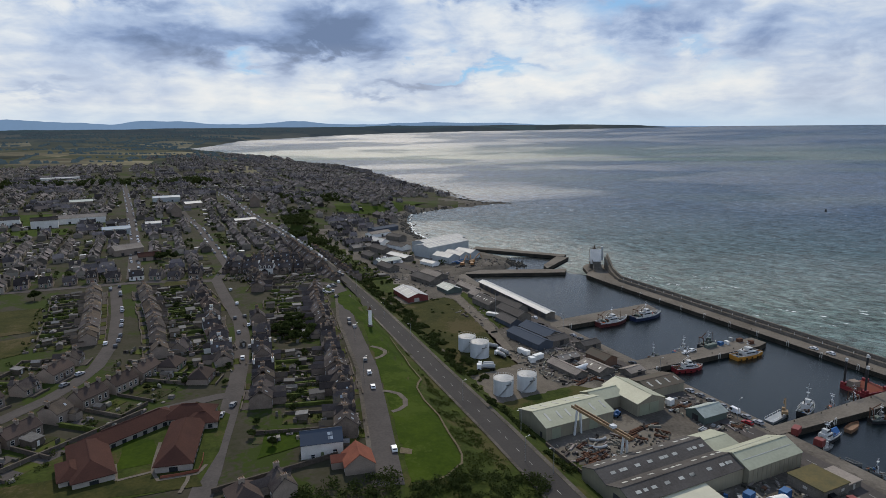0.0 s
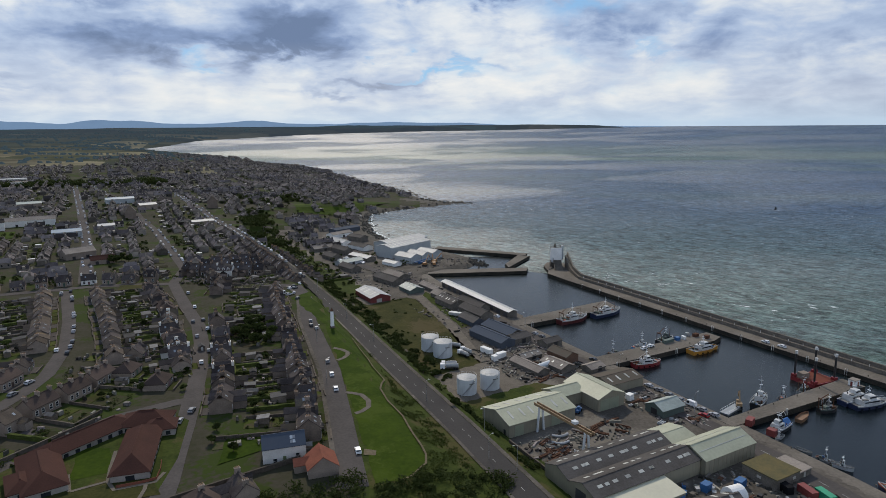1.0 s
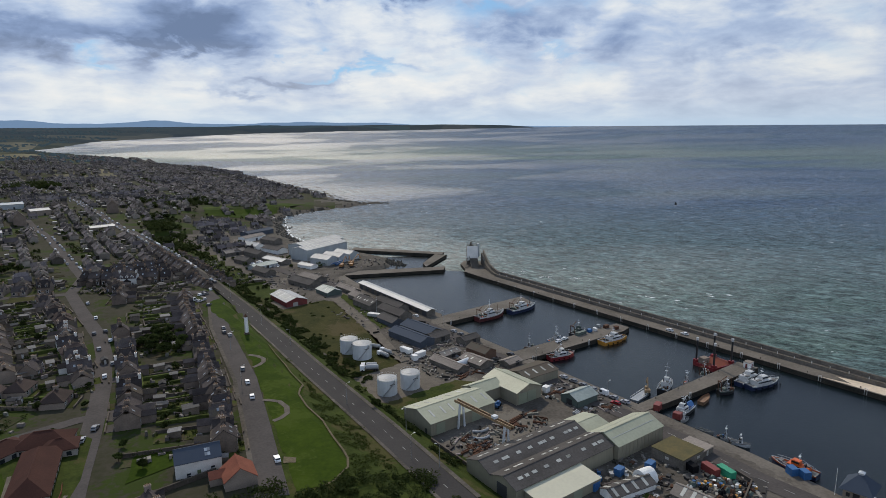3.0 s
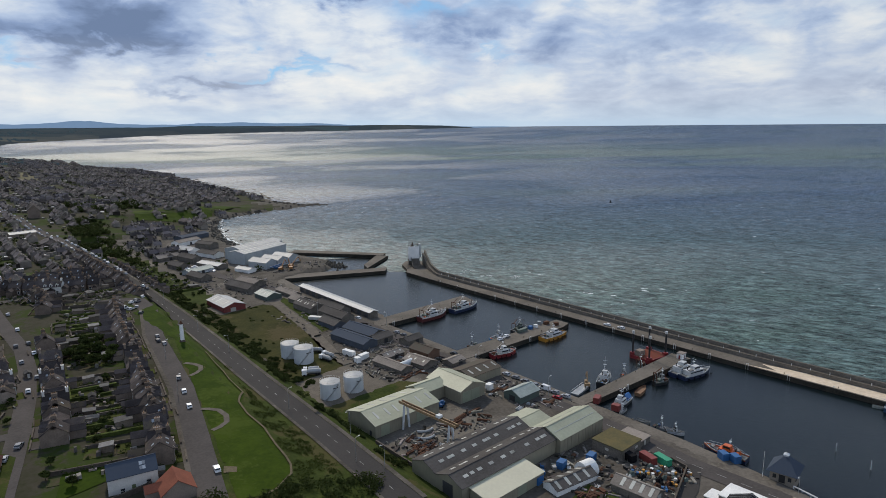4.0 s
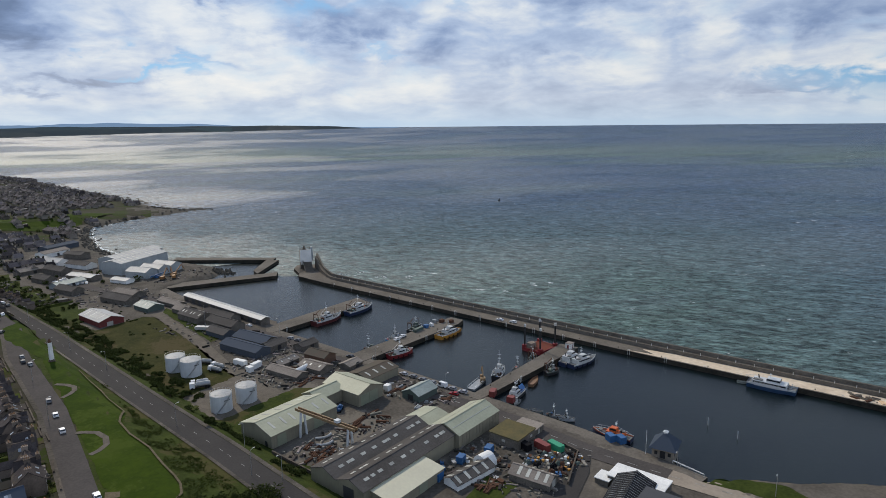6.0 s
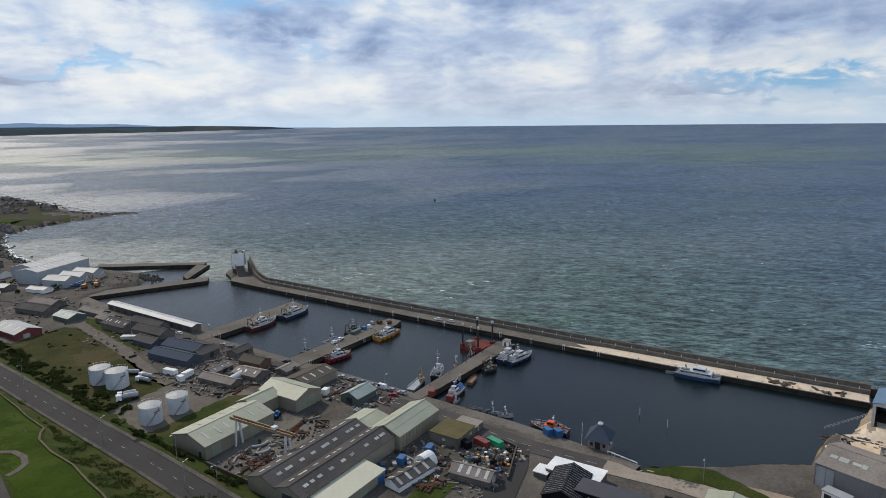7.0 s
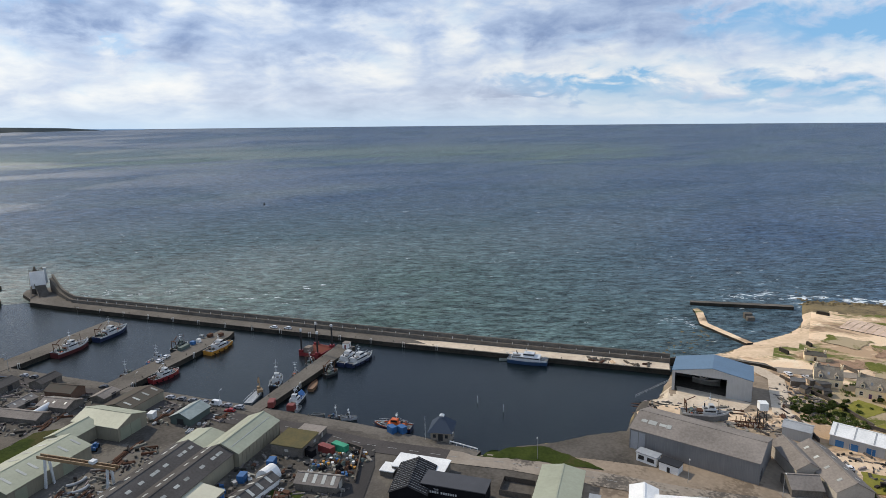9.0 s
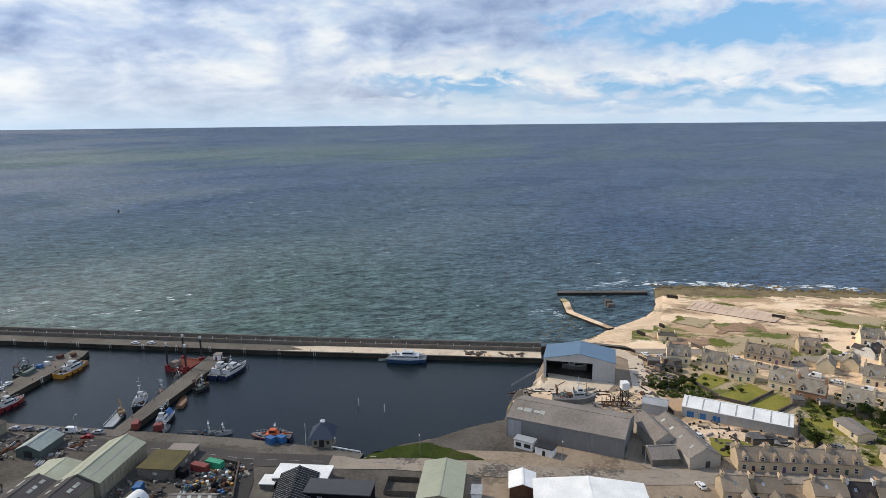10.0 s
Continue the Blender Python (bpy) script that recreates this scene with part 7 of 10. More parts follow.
# ladders, fenders and bollards along the quays
ladder = Shape()
for dy in (-0.5, 0.5):
    ladder.box(-0.12, 0.12, dy - 0.09, dy + 0.09, -1.9, 1.0)
ladder.box(-0.12, 0.12, -0.5, 0.5, 0.85, 1.0)
ladder_mesh = ladder.mesh("quay_ladder", M["trim"])
bollard = Shape()
bollard.tube((0, 0, 0), (0, 0, 0.5), 0.2, 0.16, 8)
bollard.tube((0, 0, 0.5), (0, 0, 0.7), 0.28, 0.24, 8)
bollard_mesh = bollard.mesh("bollard", M["rust_roof"])
for i in range(19):
    ob = new("quay_ladder", ladder_mesh)
    ob.location = (297.7 + bend(5 + 18.5 * i) * 0.98, 5 + 18.5 * i, 3.5)
    tagged(ob, "pale painted ladder frame on the breakwater edge", "ladder", "quay ladders")
for x, y, z in [(299.0 + bend(12 + 22 * i), 12 + 22 * i, 3.6) for i in range(16)] + [(208.5 + 0.02 * i, 66 + 14 * i, 3.6) for i in range(5)] + [(220 + 16 * i, 147.2, 3.75) for i in range(4)] + [(222 + 15 * i, 214.6, 3.75) for i in range(4)] + [(226 + 14 * i, 286.2, 3.75) for i in range(4)]:
    ob = new("bollard", bollard_mesh)
    ob.location = (x, y, z)
    tagged(ob, "rusty iron mooring bollard on the quay", "bollard", "mooring bollards")
for x, y in [(213.5 + 22 * i, 142.2 - 1.18 * i) for i in range(4)] + [(214 + 20 * i, 212.8 - 0.5 * i) for i in range(4)] + [(218 + 20 * i, 284.4 - 0.3 * i) for i in range(4)]:
    ob = new("quay_ladder", ladder_mesh)
    ob.matrix_world = pose(x, y, 3.6, 0, 0, 90)
    tagged(ob, "pale painted ladder frame on the jetty edge", "ladder", "quay ladders")

# ---------------------------------------------------------------- fuel tanks, tankers and containers
M["tank"] = material("pale_grey_tank_paint", (0.55, 0.57, 0.58), 0.5, other=(0.45, 0.47, 0.48), scale=0.3, fine=1.0, streak=(2, 2, 0.2), bump=0.05)


def storage_tank(x, y, r, h):
    root = thing("storage_tank", "pale grey cylindrical fuel storage tank", "storage tank", pose(x, y, 4), "fuel tanks")
    s = Shape()
    s.tube((0, 0, -0.5), (0, 0, h), r, r, 40)
    part("shell", s, M["tank"], root)
    s = Shape()
    s.tube((0, 0, h + 0.01), (0, 0, h + 0.7), r * 1.005, r * 0.08, 40)
    part("tank_roof", s, M["white_roof"], root)
    s = Shape()
    n = 24
    ring = [(math.cos(2 * math.pi * i / n) * (r - 0.1), math.sin(2 * math.pi * i / n) * (r - 0.1)) for i in range(n)]
    for i in range(n):
        (x0, y0), (x1, y1) = ring[i], ring[(i + 1) % n]
        s.beam((x0, y0, h + 0.9), (x1, y1, h + 0.9), 0.06)
        s.beam((x0, y0, h), (x0, y0, h + 0.95), 0.06)
    part("railing", s, M["steel"], root)
    s = Shape()
    for i in range(18):
        a = -2.6 + i * 0.075
        s.box(math.cos(a) * (r + 0.4) - 0.35, math.cos(a) * (r + 0.4) + 0.35, math.sin(a) * (r + 0.4) - 0.2, math.sin(a) * (r + 0.4) + 0.2, h * i / 18, h * i / 18 + 0.12)
    part("stair", s, M["steel"], root)
    s = Shape()
    for i in range(5):
        s.box(-1.2 + i * 0.5, -0.85 + i * 0.5, -r - 0.06, -r + 0.1, h * 0.72, h * 0.72 + 0.35)
    part("lettering_bar", s, M["dark"], root)


for x, y, r, h in ((146.2, 275.5, 4.5, 7.2), (147.5, 264.5, 4.7, 7.6), (134.6, 220.6, 4.3, 7.0), (146.0, 220, 4.3, 7.0)):
    storage_tank(x, y, r, h)
patch("bund_floor", [(126, 212), (156, 210), (160, 240), (163, 262), (166, 284), (138, 285), (130, 240)], M["gravel"], 0.1, "bare gravel of the fuel depot", "yard")


def tanker(m, label="white fuel tanker lorry parked in the depot"):
    root = thing("tanker_lorry", label, "lorry", m, "fuel tankers")
    s = Shape()
    s.box(-4.5, 3.0, -1.0, 1.0, 0.7, 1.0)
    part("chassis", s, M["dark"], root)
    s = Shape()
    s.tube((-4.4, 0, 1.95), (1.6, 0, 1.95), 1.0, 1.0, 14)
    s.box(-3.8, 1.0, -0.4, 0.4, 2.9, 3.05)
    part("tank_body", s, M["white_roof"], root)
    s = Shape()
    s.box(2.0, 4.2, -1.15, 1.15, 0.6, 2.9, 0, None, 0.06)
    part("cab", s, M["white_car"], root)
    s = Shape()
    s.box(4.14, 4.22, -1.0, 1.0, 1.7, 2.6)
    part("windscreen", s, M["glass"], root)
    for x in (-3.6, -2.4, 3.1):
        for sy in (-1, 1):
            t = Shape()
            t.tube((x, sy * 0.8, 0.5), (x, sy * 1.15, 0.5), 0.5, 0.5, 12)
            part("wheel", t, M["tyre"], root)
    return root


tk = tanker(pose(141, 247, 4.1, 0, 0, 150))
for x, y, a in ((143, 250.5, 150), (156, 259, 100), (159.5, 262, 100), (158.5, 272, 120)):
    copy_thing(tk, pose(x, y, 4.1, 0, 0, a)).scale = (0.85, 0.85, 0.85)


def container(label, m, mat, l=6.0, w=2.4, h=2.5):
    root = thing("container", label, "container", m, "containers and cabins")
    s = Shape()
    n = int(l / 0.5)
    side = [(-l / 2 + (i + o) * l / n, -w / 2 - d) for i in range(n) for o, d in ((0.0, 0.0), (0.3, 0.0), (0.4, 0.05), (0.9, 0.05))] + [(l / 2, -w / 2)]
    s.prism(side + [(x, -y) for x, y in reversed(side)], 0, h)
    part("body", s, mat, root)
    for sy in (-0.55, 0.55):
        q = Shape()
        q.box(l / 2, l / 2 + 0.06, sy - 0.5, sy + 0.5, 0.15, h - 0.15)
        part("container_door", q, mat, root)
    return root


M["blue_box"] = material("blue_painted_steel", (0.025, 0.11, 0.27), 0.55, other=(0.02, 0.08, 0.2), bump=0.1)
M["green_box"] = material("bright_green_steel", (0.03, 0.30, 0.16), 0.55, bump=0.1)
M["red_box"] = material("dull_red_steel", (0.20, 0.035, 0.03), 0.6, other=(0.15, 0.03, 0.025), bump=0.1)
M["rust"] = material("rusty_steel", (0.12, 0.060, 0.038), 0.9, other=(0.07, 0.042, 0.03), scale=0.5, fine=2.0, bump=0.3)
M["crane_amber"] = material("weathered_amber_paint", (0.30, 0.14, 0.04), 0.6, other=(0.20, 0.10, 0.04), bump=0.05)
M["orange"] = material("orange_paint", (0.62, 0.12, 0.02), 0.4, bump=0.02)
M["yellow"] = material("amber_paint", (0.50, 0.24, 0.03), 0.45, other=(0.42, 0.19, 0.03), bump=0.02)
for lab, x, y, z, a, mat, l in (("white site cabin", 168.5, 257, 4, 100, "white", 7), ("white container beside the ruined workshops", 171, 248, 4, 10, "white", 5.5), ("small white cabin", 166, 246, 4, 90, "white", 3),
                             ("bright green steel container", 187, 97.5, 4, 75, "green_box", 6), ("dull red steel container", 184.5, 101.5, 4, 75, "red_box", 6), ("dark steel container", 181, 107, 4, 75, "black_wall", 6),
                             ("blue steel store box", 205.3, 85.2, 3.6, 60, "blue_box", 3.2), ("blue steel store box", 206.3, 81.6, 3.6, 60, "blue_box", 3.2), ("red steel store on the jetty root", 212.4, 141.0, 3.62, 20, "red_box", 4.2), ("red steel store on the jetty root", 211.4, 131.4, 3.6, 100, "red_box", 3),
                             ("blue steel container in the yard", 171, 115, 4, 10, "blue_box", 3.5), ("blue steel container in the yard", 160, 119, 4, 10, "blue_box", 3.2), ("blue tarpaulin-covered store", 147, 118.5, 4, 10, "blue_paint", 3.4),
                             ("dull red steel container", 184, 227, 4, 100, "red_box", 5), ("white cabin in the scrap yard", 189, 180, 4, 10, "white", 3)):
    if "store box" in lab or len(lab.split()) > 3:
        container(lab, pose(x, y, z, 0, 0, a), M[mat], l)
    else:
        container(lab + " in the harbour yard", pose(x, y, z, 0, 0, a), M[mat], l)
t = thing("horizontal_tank", "grey steel tank lying on its side", "tank", pose(180, 225, 4, 0, 0, 10))
s = Shape()
s.tube((-5, 0, 1.8), (5, 0, 1.8), 1.5, 1.5, 16)
part("shell", s, M["tank"], t)
s = Shape()
s.box(-3, -2.5, -1, 1, 0, 1), s.box(2.5, 3, -1, 1, 0, 1)
part("cradle", s, M["rust"], t)

# ---------------------------------------------------------------- gantry crane and the fabrication yard
g = thing("gantry_crane", "tall steel gantry crane with rusty yellow beam", "crane")
A, B = Vector((139.9, 178.5, 14.0)), Vector((141.1, 150.8, 14.0))
d = (B - A).normalized()
n = Vector((-d.y, d.x, 0))
for o in (-0.75, 0.75):
    s = Shape()
    s.beam(A + n * o - d, B + n * o + d, 0.35, 1.0)
    part("girder", s, M["beam_ochre"], g)
s = Shape()
for i in range(14):
    p = A + (B - A) * (i + 0.5) / 14
    s.beam(p - n * 0.8 + Vector((0, 0, 0.4)), p + n * 0.8 + Vector((0, 0, 0.4)), 0.25, 0.12)
part("walkway", s, M["rust"], g)
for base in (A + d * 2.0, B - d * 2.0):
    for o in (-1.6, 1.6):
        s = Shape()
        q = base + n * o
        s.beam((q.x, q.y, 3.9), base + n * o * 0.45 + Vector((0, 0, -0.4)), 0.6, 0.65)
        part("leg", s, M["tank"], g)
s = Shape()
p = A + (B - A) * 0.72
s.box(p.x - 0.9, p.x + 0.9, p.y - 0.9, p.y + 0.9, 14.4, 15.4)
part("hoist", s, M["tank"], g)
for k, (cx, cy, r, a0) in enumerate(((144.5, 172.5, 4.2, 3.6), (141.5, 168.0, 4.2, 3.5))):
    t = thing("curved_pipe", "pale curved pipe section on the yard floor", "pipe")
    s = Shape()
    rings = []
    for i in range(11):
        a = a0 + i * 0.16
        n = len(s.v)
        for j in range(8):
            q = 2 * math.pi * j / 8
            rr = r + 0.5 * math.cos(q)
            s.v.append((cx + rr * math.cos(a), cy + rr * math.sin(a), 4.6 + 0.5 * math.sin(q)))
        rings.append([n + j for j in range(8)])
    for p, q in zip(rings, rings[1:]):
        for j in range(8):
            s.f.append((p[j], p[(j + 1) % 8], q[(j + 1) % 8], q[j]))
            s.s.append(0)
    s.f += [tuple(reversed(rings[0])), tuple(rings[-1])]
    s.s += [0, 0]
    part("pipe", s, M["white_roof"], t)
random.seed(61)
for i in range(72):                               # stacked steel, timber and scrap round the sheds
    zone = random.choice(((128, 150, 154, 166, 0.45), (128, 138, 154, 172, 0.3), (184, 199, 171, 184, 0.5), (150, 170, 158, 170, 0.2), (182, 198, 152, 160, 0.5), (150, 175, 100, 110, 0.3), (176, 190, 226, 240, 0.5), (168, 182, 212, 222, 0.4)))
    x, y = random.uniform(zone[0], zone[1]), random.uniform(zone[2], zone[3])
    pale = random.random() < zone[4] * 0.7
    t = thing("steel_stack", "stack of pale sheets in the yard" if pale else "stack of rusty steel bars in the yard", "stack", pose(x, y, 4.0, 0, 0, random.choice((-64, -60, 20, 10)) + random.uniform(-6, 6)), "yard stacks")
    l = random.uniform(1.5, 4) if pale else random.uniform(3, 8)
    for j in range(random.choice((2, 3, 4))):
        s = Shape()
        s.box(-l / 2 + random.uniform(0, 0.5), l / 2 - random.uniform(0, 0.5), -0.9 + j * 0.45, -0.55 + j * 0.45, 0, random.uniform(0.3, 0.9))
        part("sheet" if pale else "bar", s, M["white_roof"] if pale else M["rust"], t)
t = thing("telehandler", "blue wheeled telehandler in the yard", "vehicle", pose(162.5, 181.5, 4, 0, 0, 30))
s = Shape()
s.box(-2, 2, -1, 1, 0.6, 1.6), s.box(-0.8, 0.6, -0.9, 0.1, 1.6, 2.7, 0, None, 0.1)
part("body", s, M["blue_box"], t)
s = Shape()
s.beam((-1.8, 0.6, 2.0), (3.2, 0.6, 1.2), 0.4)
part("boom", s, M["blue_box"], t)
for x in (-1.4, 1.4):
    for sy in (-1, 1):
        s = Shape()
        s.tube((x, sy * 0.8, 0.6), (x, sy * 1.2, 0.6), 0.6, 0.6, 12)
        part("wheel", s, M["tyre"], t)

# ---------------------------------------------------------------- yards south of the boat works
flat_shed("net_store", 184, 113.5, 0, 12, 12, 4, 7.6, M["stone_wall"], M["moss_roof"], "brown flat-roofed block with mossy roof", doors=[("s", -3, 1.4, 1.6, 0.9, "trim_door"), ("s", 3, 1.4, 1.6, 0.9, "trim_door"), ("w", 0, 1.4, 1.6, 0.9, "trim_door")])
flat_shed("net_store", 193.5, 112.5, 0, 7, 9, 4, 6.3, M["stone_wall"], M["grey_roof"], "low grey flat-roofed store beside the block", doors=[("s", 0, 1.0, 0, 2.0, "trim_door")])
gable_shed("workshop", 154, 111, -9, 17, 6.4, 4, 6.0, 7.4, M["white"], M["fibre"], "low workshop with dark roof and pale strips", lights=[(0.06 + 0.24 * i, sd, 1.1, 0.95) for i in range(4) for sd in (-1, 1)])
t = thing("arched_tent", "white arched storage tent", "tent", pose(164, 111.8, 4, 0, 0, -9))
s = Shape()
arch = [(3.25 * math.cos(math.pi * i / 12), 0.2 + 3.7 * math.sin(math.pi * i / 12)) for i in range(13)]
s.hull([(-2.5, y, z) for y, z in arch], [(2.5, y, z) for y, z in arch])
part("cover", s, M["white"], t)
gable_shed("workshop", 164.5, 93.5, 95, 14, 7, 4, 6.4, 8.2, M["stone_wall"], M["grey_roof"], "grey workshop with pale roof strips", lights=[(0.08 + 0.22 * i, sd, 1.1, 0.8) for i in range(4) for sd in (-1, 1)], doors=[("w", 0, 2.6, 2.6, "trim_door")])
t = thing("steel_ring", "rusty steel ring lying in the grass", "ring", pose(156.6, 102, 4.1))
s = Shape()
for i in range(16):
    a, b = 2 * math.pi * i / 16, 2 * math.pi * (i + 1) / 16
    s.hull([(2.2 * math.cos(a), 2.2 * math.sin(a), 0), (1.0 * math.cos(a), 1.0 * math.sin(a), 0), (1.0 * math.cos(b), 1.0 * math.sin(b), 0), (2.2 * math.cos(b), 2.2 * math.sin(b), 0)],
           [(2.2 * math.cos(a), 2.2 * math.sin(a), 0.5), (1.0 * math.cos(a), 1.0 * math.sin(a), 0.5), (1.0 * math.cos(b), 1.0 * math.sin(b), 0.5), (2.2 * math.cos(b), 2.2 * math.sin(b), 0.5)])
part("ring", s, M["rust"], t)
patch("grass_yard", [(142, 96), (160, 96), (158, 107), (142, 105)], M["rough_grass"], 0.14, "rough grass in the scrap yard", "grass")
random.seed(71)
drum = Shape()
drum.tube((0, 0, 0), (0, 0, 0.9), 0.42, 0.42, 10)
drum.tube((0, 0, 0.9), (0, 0, 0.96), 0.45, 0.45, 10)
heap = Shape()
low = [(1.1 * random.uniform(0.8, 1.15) * math.cos(6.283 * i / 11), 1.0 * random.uniform(0.8, 1.15) * math.sin(6.283 * i / 11)) for i in range(11)]
heap.hull([(x, y, 0) for x, y in low], [(x * random.uniform(0.3, 0.75), y * random.uniform(0.3, 0.75), random.uniform(0.5, 1.2)) for x, y in low])
for me in [drum.mesh("drum", M[k]) for k in ("white", "yellow", "blue_box", "steel")] + [heap.mesh("net_mound", M[k]) for k in ("green_wall", "rust", "black_wall", "stone_wall")]:
    for _ in range(9 if me.name.startswith("drum") else 16):
        x, y = random.uniform(172, 189), random.uniform(87, 103)
        if x - 172 + (103 - y) * 0.2 < 1 or x + y * 0.55 > 238:
            continue
        ob = new(me.name.split(".")[0], me)
        ob.matrix_world = pose(x, y, 4.02, 0, 0, random.uniform(0, 360)) @ Matrix.Diagonal((1.2, 1.2, random.uniform(0.8, 1.3), 1))
        tagged(ob, "plastic drum among fishing gear" if "drum" in me.name else "heap of old fishing net and gear", "drum" if "drum" in me.name else "net heap", "fishing gear yard")
for _ in range(26):                               # gear, boxes and skips in the near yards
    x, y = random.uniform(150, 182), random.uniform(100, 124)
    if abs(x - 154) < 10 and abs(y - 111) < 5 or x > 177 and y > 106 or y > 116.5 and x < 151:
        continue
    t = thing("gear_box", random.choice(("blue fish box stack in the yard", "grey skip full of gear in the yard")), "box", pose(x, y, 4.0, 0, 0, random.uniform(0, 90)), "yard boxes")
    t["label"] = "weathered box of gear standing in the yard"
    s = Shape()
    s.box(-0.8, 0.8, -0.6, 0.6, 0, random.uniform(0.6, 1.4), 0, None, -0.08)
    part("box", s, M[random.choice(("blue_box", "steel", "rust", "dark", "stone_wall"))], t)
run(wall_mesh, "yard_wall", "low concrete wall round the gear yard", 190.5, 96, 189, 90, "yard walls", 1.0)
run(wall_mesh, "yard_wall", "low concrete wall round the gear yard", 189, 90, 169, 83.5, "yard walls", 1.0)
run(wall_mesh, "yard_wall", "low concrete wall beside the brae", 124, 152, 124, 174, "yard walls", 1.0)

# ---------------------------------------------------------------- the hut with a pyramid roof on the quay
hut = thing("harbour_hut", "square stone hut with pyramid slate roof on the quay", "hut", pose(208.3, 66.5, 3.6, 0, 0, 8))
s = Shape()
s.box(-4.2, 4.2, -3.6, 3.6, -4, 3.4)
part("wall", s, M["cream_dull"], hut)
s = Shape()
s.hull([(-5.2, -4.6, 3.3), (5.2, -4.6, 3.3), (5.2, 4.6, 3.3), (-5.2, 4.6, 3.3)], [(-0.7, -0.7, 7.4), (0.7, -0.7, 7.4), (0.7, 0.7, 7.4), (-0.7, 0.7, 7.4)])
part("roof", s, M["blue_slate"], hut)
s = Shape()
s.box(-0.6, 0.6, -0.6, 0.6, 7.3, 8.0)
s.hull([(-0.9, -0.9, 8.0), (0.9, -0.9, 8.0), (0.9, 0.9, 8.0), (-0.9, 0.9, 8.0)], [(-0.1, -0.1, 8.6), (0.1, -0.1, 8.6), (0.1, 0.1, 8.6), (-0.1, 0.1, 8.6)])
part("cupola", s, M["tank"], hut)
s = Shape()
s.box(-4.3, -4.1, -0.9, 0.9, 0, 2.6)
part("doorway", s, M["dark"], hut)
for y0 in (-2.2, 2.2):
    s = Shape()
    s.box(-4.28, -4.12, y0 - 0.5, y0 + 0.5, 1.0, 2.3)
    part("window", s, M["glass"], hut)
for x0 in (-2, 2):
    s = Shape()
    s.box(x0 - 0.6, x0 + 0.6, -3.68, -3.52, 0.8, 2.4)
    part("window", s, M["glass"], hut)
t = thing("flagpole", "thin white flagpole beside the hut", "flagpole", pose(203.5, 71.5, 3.6))
s = Shape()
s.tube((0, 0, 0), (0, 0, 9), 0.08, 0.05, 6)
part("pole", s, M["white"], t)
t = thing("quay_barrier", "white painted barrier rail along the quay edge", "barrier")
s = Shape()
s.beam((203.0, 62, 4.6), (200.4, 51, 4.6), 0.25, 0.35)
part("rail", s, M["white"], t)
for k in range(5):
    s = Shape()
    p = Vector((203.0, 62, 3.5)).lerp(Vector((200.4, 51, 3.5)), k / 4)
    s.tube(p, p + Vector((0, 0, 1.1)), 0.08, 0.08, 6)
    part("post", s, M["white"], t)
patch("grass_bank", [(196.8, 50), (200, 49.4), (205.5, 40), (209.3, 29), (206, 20), (199.5, 7.4), (198.9, 13), (198.6, 30)], M["rough_grass"], 0.22, "grassy bank beside the harbour road", "grass", ragged=1.0)
for x, y in ((243.5, 62), (238.5, 50)):
    t = thing("mooring_pole", "slim pole standing in the harbour water", "pole", pose(x, y, -1.5))
    s = Shape()
    s.tube((0, 0, 0), (0, 0, 6), 0.15, 0.12, 6)
    part("pole", s, M["tank"], t)

# the pale memorial column on the green
t = thing("obelisk", "white stone obelisk on a stepped base", "monument", pose(104.2, 303, ground(104.2, 303)))
s = Shape()
s.box(-1.2, 1.2, -1.2, 1.2, -0.3, 0.4), s.box(-0.95, 0.95, -0.95, 0.95, 0.4, 1.0)
part("base", s, M["stone"], t)
s = Shape()
s.box(-0.78, 0.78, -0.78, 0.78, 1.0, 8.8, 0, None, 0.16)
part("shaft", s, M["white"], t)
s = Shape()
s.hull([(-0.7, -0.7, 8.8), (0.7, -0.7, 8.8), (0.7, 0.7, 8.8), (-0.7, 0.7, 8.8)], [(-0.1, -0.1, 10.6), (0.1, -0.1, 10.6), (0.1, 0.1, 10.6), (-0.1, 0.1, 10.6)])
part("cap", s, M["rust"], t, "rust-brown pointed cap")

# grass colour raised to hold the sunlight on the east lawns
M["sunny_lawn"] = material("dry_summer_lawn", (0.255, 0.225, 0.052), 0.95, other=(0.155, 0.158, 0.032), scale=0.1, fine=0.9, bump=0.4)
M["rust_red"] = material("rusty_red_deck", (0.17, 0.045, 0.03), 0.8, other=(0.12, 0.05, 0.035), scale=0.4, fine=2.0, bump=0.1)
M["corrugated"] = material("dark_corrugated_wall", (0.216, 0.211, 0.203), 0.7, other=(0.150, 0.148, 0.147), scale=0.15, fine=1.0, streak=(3, 3, 0.15), bump=0.15)
M["pale_door"] = material("pale_grey_door", (0.36, 0.37, 0.38), 0.6, bump=0.05)
M["blue_door"] = material("bright_blue_door", (0.03, 0.16, 0.38), 0.5, bump=0.02)
M["harl_plain"] = material("cream_harled_gable", (0.480, 0.432, 0.360), 0.9, other=(0.384, 0.342, 0.288), scale=0.3, fine=2.0, bump=0.2)
M["pub_roof"] = material("glossy_black_roof", (0.020, 0.020, 0.022), 0.85, other=(0.034, 0.034, 0.037), scale=0.5, fine=3.0, bump=0.1)
M["orange_rust"] = material("orange_primer_steel", (0.30, 0.10, 0.05), 0.7, other=(0.2, 0.08, 0.045), bump=0.1)
M["red_earth"] = material("bare_red_earth", (0.36, 0.235, 0.155), 0.95, other=(0.23, 0.150, 0.098), scale=0.2, fine=0.9, bump=0.4, third=(0.150, 0.150, 0.050, 0.70))
